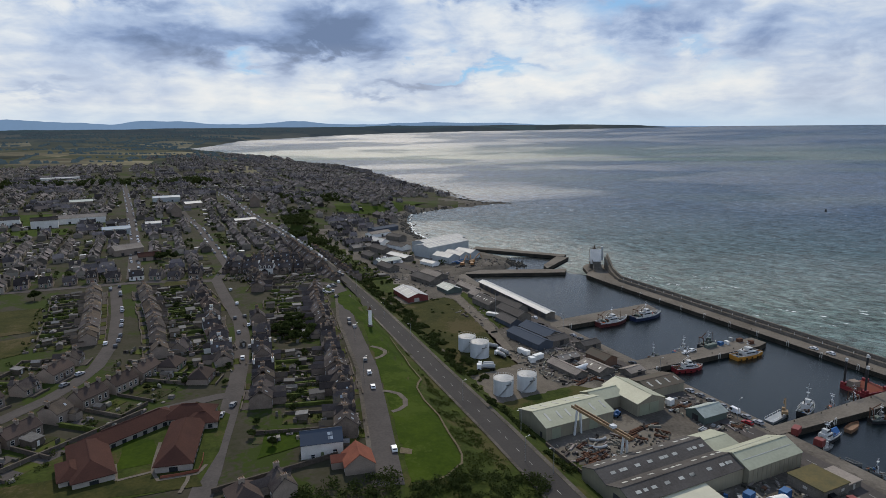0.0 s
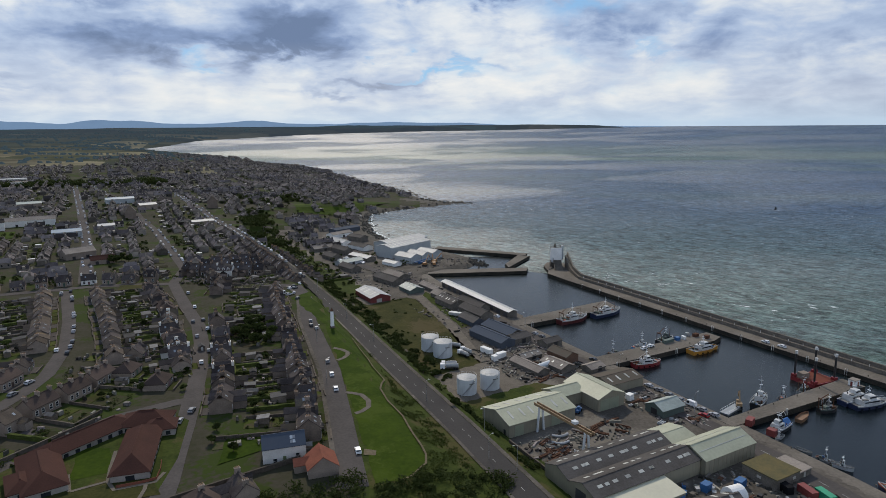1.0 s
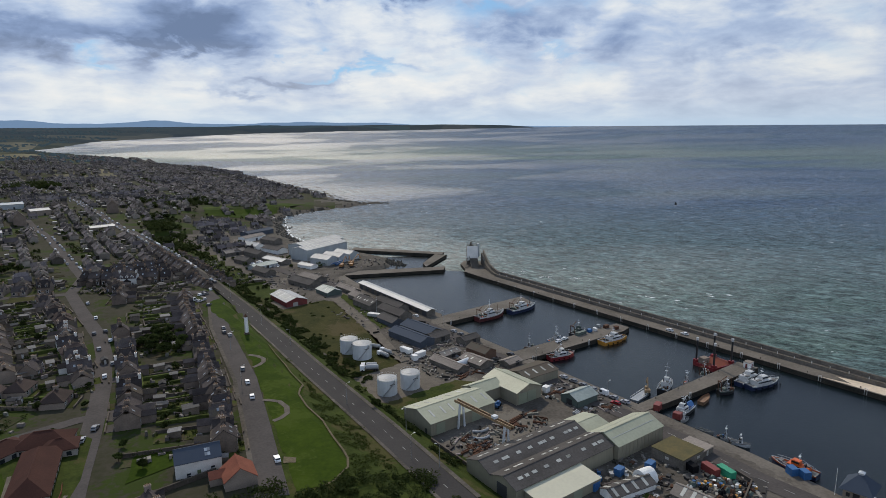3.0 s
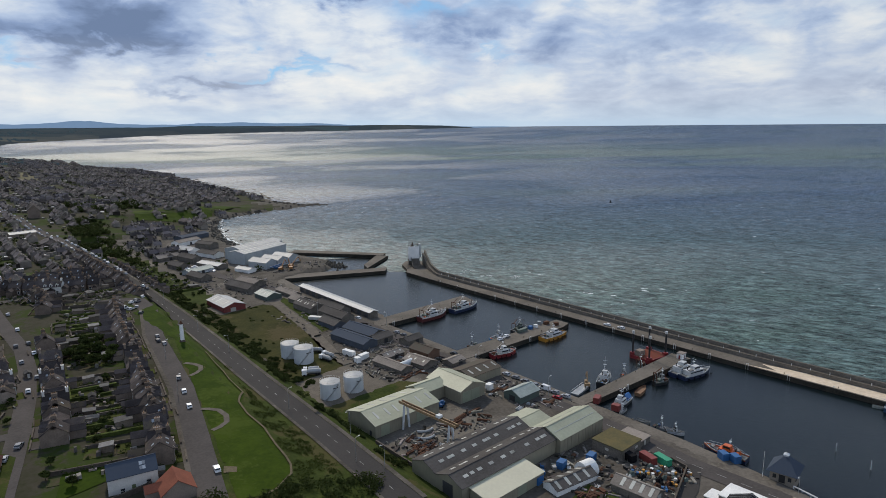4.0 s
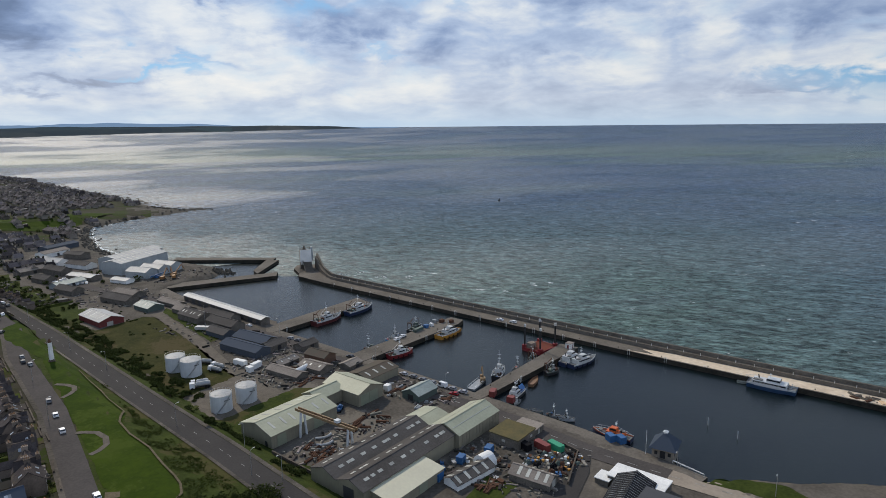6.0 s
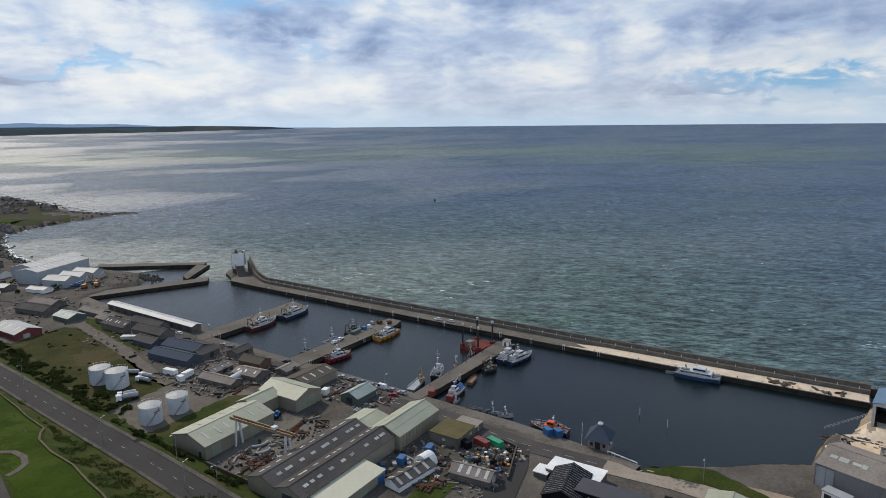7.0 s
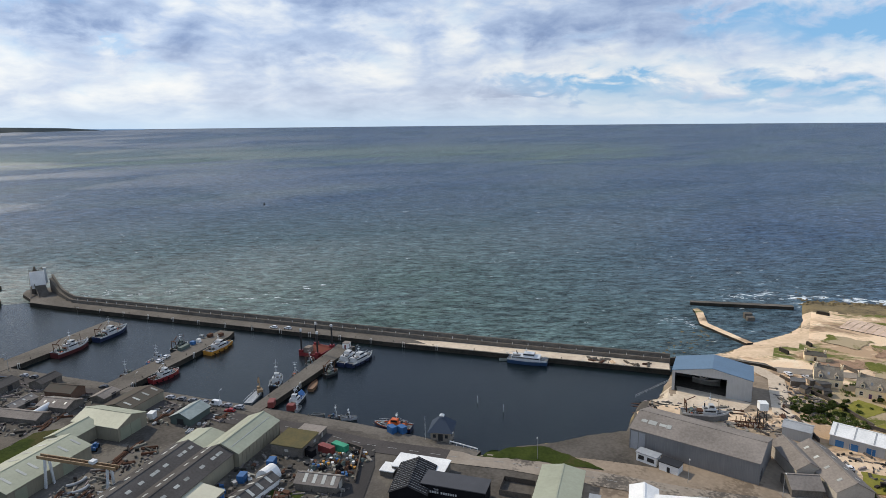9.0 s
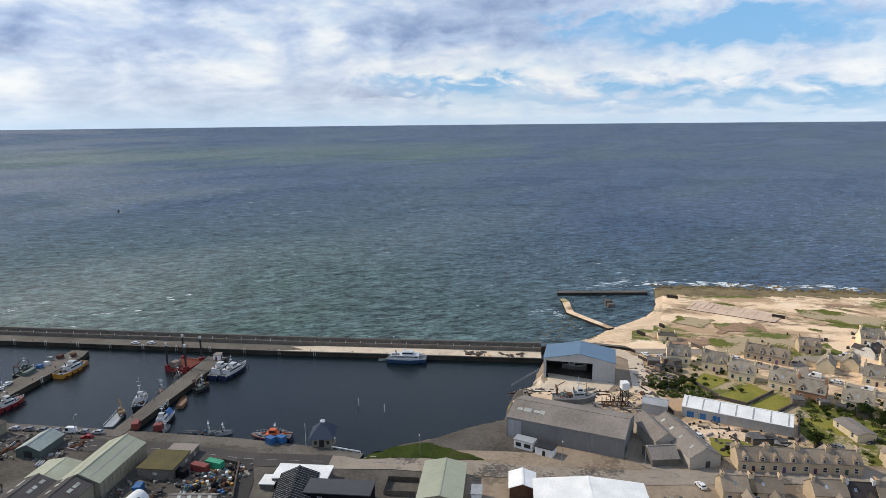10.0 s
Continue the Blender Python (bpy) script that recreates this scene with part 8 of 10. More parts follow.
M["pale_slab"] = material("cracked_concrete_slab", (0.66, 0.50, 0.385), 0.95, other=(0.47, 0.34, 0.25), scale=0.15, fine=0.8, bump=0.2)

# ---------------------------------------------------------------- boats
M["navy"] = material("navy_hull_paint", (0.012, 0.022, 0.060), 0.4, other=(0.02, 0.03, 0.07), bump=0.02)
M["hull_blue"] = material("bright_blue_hull", (0.030, 0.070, 0.149), 0.4, bump=0.02)
M["hull_red"] = material("red_hull_paint", (0.225, 0.020, 0.024), 0.4, other=(0.180, 0.020, 0.022), bump=0.02)
M["maroon"] = material("maroon_hull_paint", (0.10, 0.018, 0.018), 0.5, other=(0.075, 0.02, 0.018), bump=0.02)
M["hull_black"] = material("black_hull_paint", (0.015, 0.016, 0.018), 0.5, bump=0.02)
M["boat_white"] = material("white_boat_paint", (0.56, 0.565, 0.56), 0.4, other=(0.40, 0.40, 0.39), scale=0.8, fine=4.0, bump=0.02)
M["deck"] = material("grey_deck_paint", (0.20, 0.20, 0.19), 0.8, other=(0.13, 0.13, 0.125), scale=0.6, fine=3.0, bump=0.05)
M["wood_deck"] = material("varnished_planking", (0.22, 0.12, 0.06), 0.6, other=(0.15, 0.085, 0.045), bump=0.05)
M["lightblue"] = material("light_blue_paint", (0.10, 0.30, 0.52), 0.45, bump=0.02)


def boat(label, m, length, beam, free, hull, band=None, house_at=0.0, house=(4, 3, 2.4), top=None, deck="deck", style="", mast=5.0, blunt=0.0, name="boat"):
    """A boat with its bow towards +x, floating at z 0; house: length, width, height of the wheelhouse."""
    root = thing(name, label, "boat", m)
    s, b = Shape(), Shape()
    n = 12
    rings = []
    for i in range(n + 1):
        t = i / n
        x = (t - 0.5) * length
        w = beam / 2 * (0.86 + 0.14 * min(1, t * 4)) * (1.0 if t < 0.55 else max(blunt, 1 - ((t - 0.55) / 0.45) ** 2.2))
        sheer = free * (1 + 0.10 * (1 - t) ** 2 + (0.75 if blunt == 0 else 0.2) * max(0, t - 0.5) ** 2 * 2)
        wl = w * (0.86 if t < 0.8 else 0.7)
        xs = x + (0.05 * length * (t - 0.8) * 2 if t > 0.8 else 0)
        rings.append([(x, -wl, -0.5), (xs, -w, sheer * 0.72), (xs, -w * 1.01, sheer), (xs, w * 1.01, sheer), (xs, w, sheer * 0.72), (x, wl, -0.5)])
    for p, q in zip(rings, rings[1:]):
        for k, sl in ((0, 0), (1, 1), (3, 1), (4, 0)):
            s.face([p[k], q[k], q[k + 1], p[k + 1]], sl)
    s.face([rings[0][k] for k in (5, 4, 3, 2, 1, 0)], 0)
    s.face([rings[-1][k] for k in range(6)], 0)
    part("hull", s, [M[hull], M[band or hull]], root)
    for p, q in zip(rings, rings[1:]):
        b.face([(p[2][0], p[2][1] * 0.98, p[2][2] - 0.55), (q[2][0], q[2][1] * 0.98, q[2][2] - 0.55), (q[3][0], q[3][1] * 0.98, q[3][2] - 0.55), (p[3][0], p[3][1] * 0.98, p[3][2] - 0.55)])
    part("deck", b, M[deck], root)
    k = Shape()
    for p, q in zip(rings, rings[1:]):
        for i in (2, 3):
            k.beam(p[i], q[i], 0.16, 0.14)
    part("gunwale", k, M["rust" if deck == "wood_deck" else "boat_white" if length > 9 else "deck"], root)
    if length > 12:
        k = Shape()
        k.box(length * 0.26, length * 0.36, -beam * 0.16, beam * 0.16, free - 0.3, free + 0.55)
        part("hatch", k, M["deck"], root)
    hl, hw, hh = house
    if hl:
        z = free - 0.5
        c = Shape()
        hx = house_at * length
        c.hull([(hx - hl / 2, -hw / 2, z), (hx + hl / 2, -hw / 2, z), (hx + hl / 2, hw / 2, z), (hx - hl / 2, hw / 2, z)],
               [(hx - hl / 2 + 0.1, -hw / 2 + 0.1, z + hh), (hx + hl / 2 - 0.25, -hw / 2 + 0.1, z + hh), (hx + hl / 2 - 0.25, hw / 2 - 0.1, z + hh), (hx - hl / 2 + 0.1, hw / 2 - 0.1, z + hh)])
        wh = part("wheelhouse", c, M[top or "boat_white"], root)
        u = Shape()
        u.box(hx - hl * 0.1, hx + hl * 0.30, -hw * 0.34, hw * 0.34, z + hh, z + hh + 1.5, 0, None, 0.10)
        part("bridge", u, M[top or "boat_white"], root)
        for zz, x0, x1, ww in ((z + hh + 0.6, hx - hl * 0.1, hx + hl * 0.30, hw * 0.345), (z + hh * 0.55, hx - hl / 2 + 0.4, hx + hl / 2 - 0.4, hw / 2 + 0.01)):
            w = Shape()
            w.box(x0 + 0.15, x1 - 0.1, -ww, ww, zz, zz + 0.6)
            part("window", w, M["glass"], wh)
        k = Shape()
        k.tube((hx, 0, z + hh + 1.4), (hx - 0.2, 0, z + hh + 1.5 + mast), 0.10, 0.05, 6)
        k.beam((hx - 0.1, 0, z + hh + 1.2 + mast * 0.5), (hx - hl * 0.9, 0, z + hh + mast * 0.15), 0.06)
        k.beam((hx - 0.1, -1.0, z + hh + 2.2 + mast * 0.6), (hx - 0.1, 1.0, z + hh + 2.2 + mast * 0.6), 0.1)
        k.box(hx - 0.4, hx + 0.2, -0.6, 0.6, z + hh + 2.0 + mast * 0.35, z + hh + 2.2 + mast * 0.35)
        part("mast", k, M["tank"], root)
        k = Shape()
        k.tube((hx - hl * 0.34, hw * 0.2, z + hh), (hx - hl * 0.36, hw * 0.2, z + hh + 1.5), 0.28, 0.24, 8)
        part("funnel", k, M["hull_black"], root)
        k = Shape()
        k.box(hx - hl * 0.46, hx - hl * 0.2, -hw * 0.4, -hw * 0.1, z + hh, z + hh + 0.45)
        part("raft_box", k, M["deck"], root)
    if "gantry" in style:
        k = Shape()
        x = -length * 0.4
        for sy in (-1, 1):
            k.beam((x, sy * beam * 0.36, free - 0.4), (x - 0.5, sy * beam * 0.3, free + 4.2), 0.3)
        k.beam((x - 0.5, -beam * 0.32, free + 4.2), (x - 0.5, beam * 0.32, free + 4.2), 0.4)
        k.beam((x - 0.5, 0, free + 4.2), (x + 3, 0, free + 6.2), 0.25)
        part("stern_gantry", k, M["rust"], root)
        k = Shape()
        k.tube((x + 2.2, -beam * 0.3, free + 0.4), (x + 2.2, beam * 0.3, free + 0.4), 0.8, 0.8, 12)
        part("net_drum", k, M["green_wall"], root)
        k = Shape()
        k.box(x + 4, x + 6, -1.2, 1.2, free - 0.5, free + 1.0), k.tube((length * 0.3, 0, free), (length * 0.28, 0, free + 5.5), 0.14, 0.08, 6)
        k.beam((length * 0.28, 0, free + 4.5), (length * 0.06, 0, free + 5.6), 0.12)
        part("winch", k, M["rust"], root)
    if "rail" in style:
        k = Shape()
        for sy in (-1, 1):
            for i in range(9):
                p = rings[i + 2]
                q = rings[min(n, i + 3)]
                e, f = (p[3] if sy > 0 else p[2]), (q[3] if sy > 0 else q[2])
                k.beam((e[0], e[1], e[2]), (e[0], e[1], e[2] + 0.9), 0.07)
                k.beam((e[0], e[1], e[2] + 0.9), (f[0], f[1], f[2] + 0.9), 0.07)
        part("handrail", k, M["boat_white"], root)
    k = Shape()
    for i in range(5):
        x = (-0.4 + 0.2 * i) * length
        for sy in (-1, 1):
            k.tube((x, sy * beam * 0.5, free * 0.35), (x, sy * beam * 0.56, free * 0.35), 0.4, 0.4, 8)
    if "fender" in style:
        part("fender", k, M["tyre"], root)
    if "gear" in style:
        rnd = random.Random(int(length * 100))
        for i in range(12):
            k = Shape()
            x = rnd.choice((rnd.uniform(-0.45, -0.08), rnd.uniform(0.2, 0.38))) * length
            y = rnd.uniform(-0.34, 0.34) * beam * (1 if x < 0 else 0.6)
            q, e = rnd.uniform(0.2, 0.6), rnd.uniform(0.2, 0.5)
            k.box(x - q, x + q, y - e, y + e, free - 0.55, free + rnd.uniform(-0.1, 0.7))
            part("deck_gear", k, M[rnd.choice(("rust", "blue_box", "orange", "steel", "hull_black", "green_wall", "rust", "deck"))], root)
    return root


boat("maroon and white trawler moored at the jetty", pose(245.2, 281.0, WL + 0.05, 0, 0, 0), 21, 6.4, 2.6, "maroon", "boat_white", -0.02, (6, 4.2, 2.6), style="gantry rail gear", mast=6, name="trawler")
boat("navy and white trawler moored at the jetty end", pose(271.5, 280.6, WL + 0.05, 0, 0, 3), 23, 6.2, 2.5, "navy", "boat_white", -0.05, (7, 4.2, 2.5), style="gantry rail gear", mast=6, name="trawler")
boat("red and white workboat moored at the jetty", pose(229.0, 208.2, WL + 0.05, 0, 0, -14), 14.8, 5.2, 2.0, "hull_red", "hull_red", -0.02, (5, 3.8, 2.2), style="rail gear fender", mast=4.5, name="workboat")
boat("amber-hulled crew transfer vessel with white wheelhouse", pose(268.8, 207.9, WL + 0.05, 0, 0, -3), 18, 6.4, 2.0, "yellow", "yellow", 0.0, (7, 4.8, 2.2), blunt=0.45, style="rail fender gear", mast=3.5, name="crew_vessel")
boat("small light blue fishing boat", pose(244.8, 227.6, WL + 0.05, 0, 0, 8), 10.5, 3.6, 1.6, "lightblue", "boat_white", 0.15, (2.6, 2.2, 1.9), style="gear", mast=4.5, name="fishing_boat")
boat("dark green harbour tug with derrick", pose(263.5, 227.8, WL + 0.05, 0, 0, 4), 12, 4.2, 1.8, "hull_black", "green_wall", 0.05, (3.5, 2.6, 2.0), "green_wall", style="gantry", mast=4, name="tug")
boat("small open boat with two masts", pose(226, 227.8, WL + 0.05, 0, 0, 10), 8, 2.6, 1.2, "steel", "boat_white", 0.0, (1.4, 1.2, 1.2), style="gear", mast=5.5, name="fishing_boat")
boat("old green-hulled fishing boat with white mast", pose(236.5, 153.6, WL + 0.05, 0, 0, 20), 13.5, 4.8, 2.2, "hull_black", "boat_white", 0.02, (4.5, 3.4, 2.4), "boat_white", style="rail gear", mast=7, name="fishing_boat")
boat("small white creel boat", pose(248.5, 151.4, WL + 0.05, 0, 0, 15), 7, 2.4, 1.1, "steel", "boat_white", 0.15, (1.6, 1.6, 1.5), style="gear", mast=3, name="fishing_boat")
boat("small white boat with lattice derrick", pose(264, 151.6, WL + 0.05, 0, 0, 12), 9, 3.2, 1.3, "steel", "boat_white", -0.1, (2, 2, 1.8), style="gantry", mast=4, name="fishing_boat")
boat("white and navy pilot launch with bridge", pose(271, 135.3, WL + 0.05, 0, 0, -3), 13.5, 4.8, 2.0, "navy", "boat_white", 0.05, (8, 4.4, 2.6), style="rail fender", mast=3, name="launch")
boat("white and navy survey vessel", pose(273.5, 129.2, WL + 0.05, 0, 0, -13), 18.5, 5.2, 2.0, "navy", "boat_white", -0.08, (9, 4.2, 2.2), style="rail fender", mast=4.5, name="survey_vessel")
boat("small dark fishing boat", pose(253.6, 135.2, WL + 0.05, 0, 0, -22), 8, 3.2, 1.6, "hull_black", "green_wall", 0.05, (2.2, 2.0, 1.9), "steel", style="gantry", mast=3.5, name="fishing_boat")
boat("open wooden boat with brown planking", pose(238.8, 136.4, WL + 0.05, 0, 0, 12), 9.5, 3.0, 1.3, "wood_deck", "wood_deck", 0, (0, 0, 0), deck="wood_deck", name="rowing_boat")
boat("white fishing boat with blue tarpaulin", pose(221.5, 134.9, WL + 0.05, 0, 0, -172), 12.5, 4.4, 2.0, "hull_black", "boat_white", 0.12, (4.5, 3.2, 2.2), style="rail gear", mast=3, name="fishing_boat")
t = thing("tarpaulin", "bright blue tarpaulin tent over the stern of a boat", "tarpaulin", pose(225.6, 135.5, 2.6, 0, 0, 8))
s = Shape()
s.hull([(-2.3, -2.0, 0), (2.4, -2.0, 0), (2.4, 2.0, 0), (-2.3, 2.0, 0)], [(-2.0, -0.2, 2.7), (2.0, -0.2, 2.5), (2.0, 0.2, 2.5), (-2.0, 0.2, 2.7)])
part("sheet", s, M["blue_paint"], t)
boat("orange and navy lifeboat alongside the quay", pose(212.3, 87.4, WL + 0.05, 0, 0, 92), 14.8, 4.8, 1.7, "navy", "orange", -0.08, (7, 3.4, 1.5), "orange", style="rail", mast=2.5, name="lifeboat")
boat("small white speedboat at the quay", pose(214.6, 107.5, WL + 0.05, 0, 0, -75), 6.5, 2.2, 1.1, "boat_white", "boat_white", 0.0, (1.6, 1.5, 1.0), mast=1.0, name="speedboat")
boat("small white open boat at the quay", pose(213.8, 113.0, WL + 0.05, 0, 0, -80), 6.0, 2.0, 1.0, "steel", "boat_white", 0.05, (1.0, 1.0, 1.0), style="gear", mast=3.0, name="speedboat")
boat("small grey open boat at the quay", pose(213.6, 120.5, WL + 0.05, 0, 0, -80), 5.5, 1.9, 0.9, "steel", "steel", 0, (0, 0, 0), name="rowing_boat")
boat("small white tender at the jetty root", pose(215.9, 131.2, WL + 0.05, 0, 0, -170), 5.5, 2.0, 1.0, "steel", "boat_white", 0.0, (1.6, 1.3, 0.8), mast=0.6, name="tender")
# the blue and white catamaran against the breakwater
cat = boat("blue-hulled catamaran ferry with white cabin", pose(294.6, 50.0, WL + 0.05, 0, 0, -90), 19, 6.6, 2.4, "hull_blue", "tank", -0.03, (14.0, 5.8, 2.0), "tank", blunt=0.75, style="rail", mast=2.0, name="catamaran")
boat("small green inflatable beside the catamaran", pose(294.8, 62.0, WL + 0.05, 0, 0, -80), 4.2, 1.9, 0.7, "grey_green", "grey_green", 0, (0, 0, 0), name="dinghy")

# jack-up barge with four legs
rig = thing("jack_up_barge", "rusty red jack-up barge on four legs", "barge", pose(279.0, 156.2, WL - 1.9, 0, 0, -8))
s = Shape()
s.box(-7.2, 7.2, -6.0, 6.0, 1.2, 3.6), s.box(-7.3, 7.3, -6.1, 6.1, 3.5, 3.75)
part("hull", s, M["hull_red"], rig)
s = Shape()
s.box(-6.8, 6.8, -5.6, 5.6, 3.75, 3.82)
part("deck", s, M["rust_red"], rig)
for x in (-6.2, 6.2):
    for y in (-5.0, 5.0):
        k = Shape()
        k.tube((x, y, -4), (x, y, 15.5), 0.45, 0.45, 12)
        lg = part("leg", k, M["hull_black"], rig)
        k = Shape()
        k.tube((x, y, 14.6), (x, y, 15.9), 0.6, 0.6, 12)
        part("leg_cap", k, M["boat_white"], lg)
        k = Shape()
        k.box(x - 1, x + 1, y - 1, y + 1, 3.8, 5.0)
        part("jack_house", k, M["hull_red"], rig)
k = Shape()
k.box(-6.4, -2.4, 0.5, 3.6, 3.8, 6.4)
part("cabin", k, M["harl"], rig)
k = Shape()
k.tube((-1.6, 3.2, 4.6), (0.4, 3.2, 4.6), 0.7, 0.7, 10)
part("winch", k, M["rust"], rig)

# pontoon with an orange excavator beside the old fishing boat
t = thing("pontoon", "flat steel pontoon with rails", "pontoon", pose(221, 155.3, WL, 0, 0, 10))
s = Shape()
s.box(-6, 6, -1.8, 1.8, -0.3, 0.9)
part("deck", s, M["steel"], t)
for sy in (-1.7, 1.7):
    k = Shape()
    for i in range(7):
        k.beam((-6 + 2 * i, sy, 0.9), (-6 + 2 * i, sy, 1.9), 0.08)
    k.beam((-6, sy, 1.9), (6, sy, 1.9), 0.08)
    part("railing", k, M["white"], t)
e = thing("excavator", "ochre excavator with long boom on a pontoon", "excavator", pose(225.3, 155.0, WL + 0.9, 0, 0, 40))
for sy in (-1, 1):
    k = Shape()
    k.box(-1.6, 1.6, sy * 0.9 - 0.3, sy * 0.9 + 0.3, 0, 0.8)
    part("track", k, M["hull_black"], e)
k = Shape()
k.box(-1.6, 1.2, -1.1, 1.1, 0.9, 2.0), k.box(0.0, 1.3, 0.1, 1.1, 2.0, 2.9)
part("cab", k, M["beam_ochre"], e)
k = Shape()
k.beam((0.8, -0.2, 1.8), (4.5, -0.2, 5.2), 0.5, 0.6), k.beam((4.5, -0.2, 5.2), (7.5, -0.2, 3.2), 0.4, 0.5), k.beam((7.2, -0.2, 3.2), (7.6, -0.2, 1.8), 0.6)
part("boom", k, M["beam_ochre"], e)
# orange mobile cranes on the old pier yard
for x, y, a in ((236, 452, 40), (243, 449, 70), (247, 456, 20)):
    e = thing("mobile_crane", "orange tracked crane parked by the old pier", "crane", pose(x, y, 4, 0, 0, a), "orange cranes")
    k = Shape()
    k.box(-2.5, 2.5, -1.4, 1.4, 0, 1.0)
    part("track", k, M["hull_black"], e)
    k = Shape()
    k.box(-2.2, 2, -1.3, 1.3, 1.1, 3.0)
    part("cab", k, M["crane_amber"], e)
    k = Shape()
    k.beam((1.4, 0, 2.5), (9, 0, 7.5), 0.6, 0.6), k.beam((9, 0, 7.5), (12.5, 0, 3.5), 0.4)
    part("boom", k, M["crane_amber"], e)
t = thing("boom_lift", "long blue folded lifting boom beside the stores", "machine", pose(238, 462, 4, 0, 0, 20))
s = Shape()
s.box(-3, 3, -1, 1, 0.4, 1.6), s.beam((-8, 0, 2.3), (8, 0, 2.9), 0.7, 0.8)
part("boom", s, M["blue_box"], t)
# gear on the middle jetty
for x, y, mat, l in ((259, 221.8, "green_wall", 7), (266, 221.9, "blue_box", 2.5), (270, 221.4, "white", 1.6), (279, 221, "rust", 3), (281.5, 216, "rust", 2.4), (276, 224, "steel", 1.5)):
    container("weathered gear box on the jetty", pose(x, y, 3.75, 0, 0, 2), M[mat], l, 2.0, 1.7)
for x, y in ((240.5, 220.8), (246.0, 221.6)):
    put_car(0 if x > 250 else 1, x, y, 5, 3.8)
flat_shed("jetty_hut", 284, 141.8, 0, 3.6, 3.0, 3.75, 6.4, M["white"], M["grey_roof"], "small white hut with red doors at the jetty end", "hut", doors=[("s", 0.6, 0.9, 0, 2.0, "red_wall"), ("w", 0, 0.9, 0, 2.0, "red_wall")], parapet=0.12)
t = thing("trestle", "white steel trestle on the jetty", "trestle", pose(230, 139.5, 3.75, 0, 0, 10))
s = Shape()
for x in (-1.4, 1.4):
    s.beam((x, -0.7, 0), (x, 0, 1.1), 0.12), s.beam((x, 0.7, 0), (x, 0, 1.1), 0.12)
s.beam((-1.5, 0, 1.1), (1.5, 0, 1.1), 0.16)
part("frame", s, M["white"], t)
t = thing("yacht", "white yacht laid up on shore", "boat", pose(187.5, 318, 4.6, 0, 0, -60))
s = Shape()
s.hull([(-5, -1.2, 0), (3, -1.0, 0), (5.5, 0, 0.3), (3, 1.0, 0), (-5, 1.2, 0)], [(-5.2, -1.7, 1.8), (3, -1.4, 1.9), (6, 0, 2.1), (3, 1.4, 1.9), (-5.2, 1.7, 1.8)])
part("hull", s, M["boat_white"], t)
s = Shape()
s.tube((0.5, 0, 1.8), (0.5, 0, 14), 0.1, 0.06, 6)
part("mast", s, M["steel"], t)

# buoy out at sea
t = thing("navigation_buoy", "dark navigation beacon in the open sea", "buoy", pose(800.7, 522, WL))
s = Shape()
s.tube((0, 0, -1), (0, 0, 4.5), 2.0, 0.6, 10)
part("body", s, M["hull_black"], t)

# ---------------------------------------------------------------- east side: boat hall, slipway and sheds
hall = thing("boat_hall", "tall boat repair hall with blue roof and open front", "hall", pose(280.2, -32.0, 4, 0, 0, 172))
W2, D2, E, R = 15.2, 8.6, 9.0, 12.0            # half width along local y, half depth along local x
part("concrete_floor", (lambda q: (q.box(-D2, D2 + 0.2, -W2, W2, -1, 0.06), q)[1])(Shape()), M["yard"], hall)


def hall_parts():
    for sy in (-1, 1):
        s = Shape()
        s.box(-D2, D2, sy * W2 - 0.2, sy * W2 + 0.2, -1, E)
        part("side_wall", s, M["pale_grey_wall"], hall)
        s = Shape()
        a = [(-D2 - 0.4, 0, R), (D2 + 0.4, 0, R), (D2 + 0.4, sy * (W2 + 0.5), E - 0.1), (-D2 - 0.4, sy * (W2 + 0.5), E - 0.1)]
        s.hull(a, [(x, y, z + 0.2) for x, y, z in a])
        part("roof", s, M["blue_roof"], hall)
    s = Shape()
    s.hull([(-D2 - 0.2, -W2, -1), (-D2 - 0.2, W2, -1), (-D2 - 0.2, W2, E), (-D2 - 0.2, 0, R), (-D2 - 0.2, -W2, E)], [(-D2 + 0.1, -W2, -1), (-D2 + 0.1, W2, -1), (-D2 + 0.1, W2, E), (-D2 + 0.1, 0, R), (-D2 + 0.1, -W2, E)])
    part("back_wall", s, M["pale_grey_wall"], hall)
    # dark panels added inside the walls to paint the hall's interior shade
    s = Shape()
    s.box(-D2 + 0.15, -D2 + 0.3, -W2 + 0.3, W2 - 0.3, 0, E)
    part("inner_lining", s, M["dark_door"], hall)
    for sy in (-1, 1):
        s = Shape()
        s.box(-D2 + 0.3, D2 - 0.3, sy * (W2 - 0.3) - 0.05, sy * (W2 - 0.3) + 0.05, 0, E)
        part("inner_lining", s, M["dark_door"], hall)
    # front: a closed bay beside the great opening, and a lintel over it
    s = Shape()
    s.box(D2 - 0.2, D2 + 0.1, 5.8, W2, -1, E - 1.0)
    s.hull([(D2 - 0.2, -W2, E - 1.0), (D2 + 0.1, -W2, E - 1.0), (D2 + 0.1, W2, E - 1.0), (D2 - 0.2, W2, E - 1.0)], [(D2 - 0.2, -W2, E), (D2 + 0.1, -W2, E), (D2 + 0.1, W2, E), (D2 - 0.2, W2, E)])
    s.hull([(D2 - 0.2, -W2, E), (D2 - 0.2, W2, E), (D2 - 0.2, 0, R)], [(D2 + 0.1, -W2, E), (D2 + 0.1, W2, E), (D2 + 0.1, 0, R)])
    s.box(D2 - 0.2, D2 + 0.2, -W2 - 0.2, -W2 + 0.9, -1, E)
    part("front_wall", s, M["pale_grey_wall"], hall)


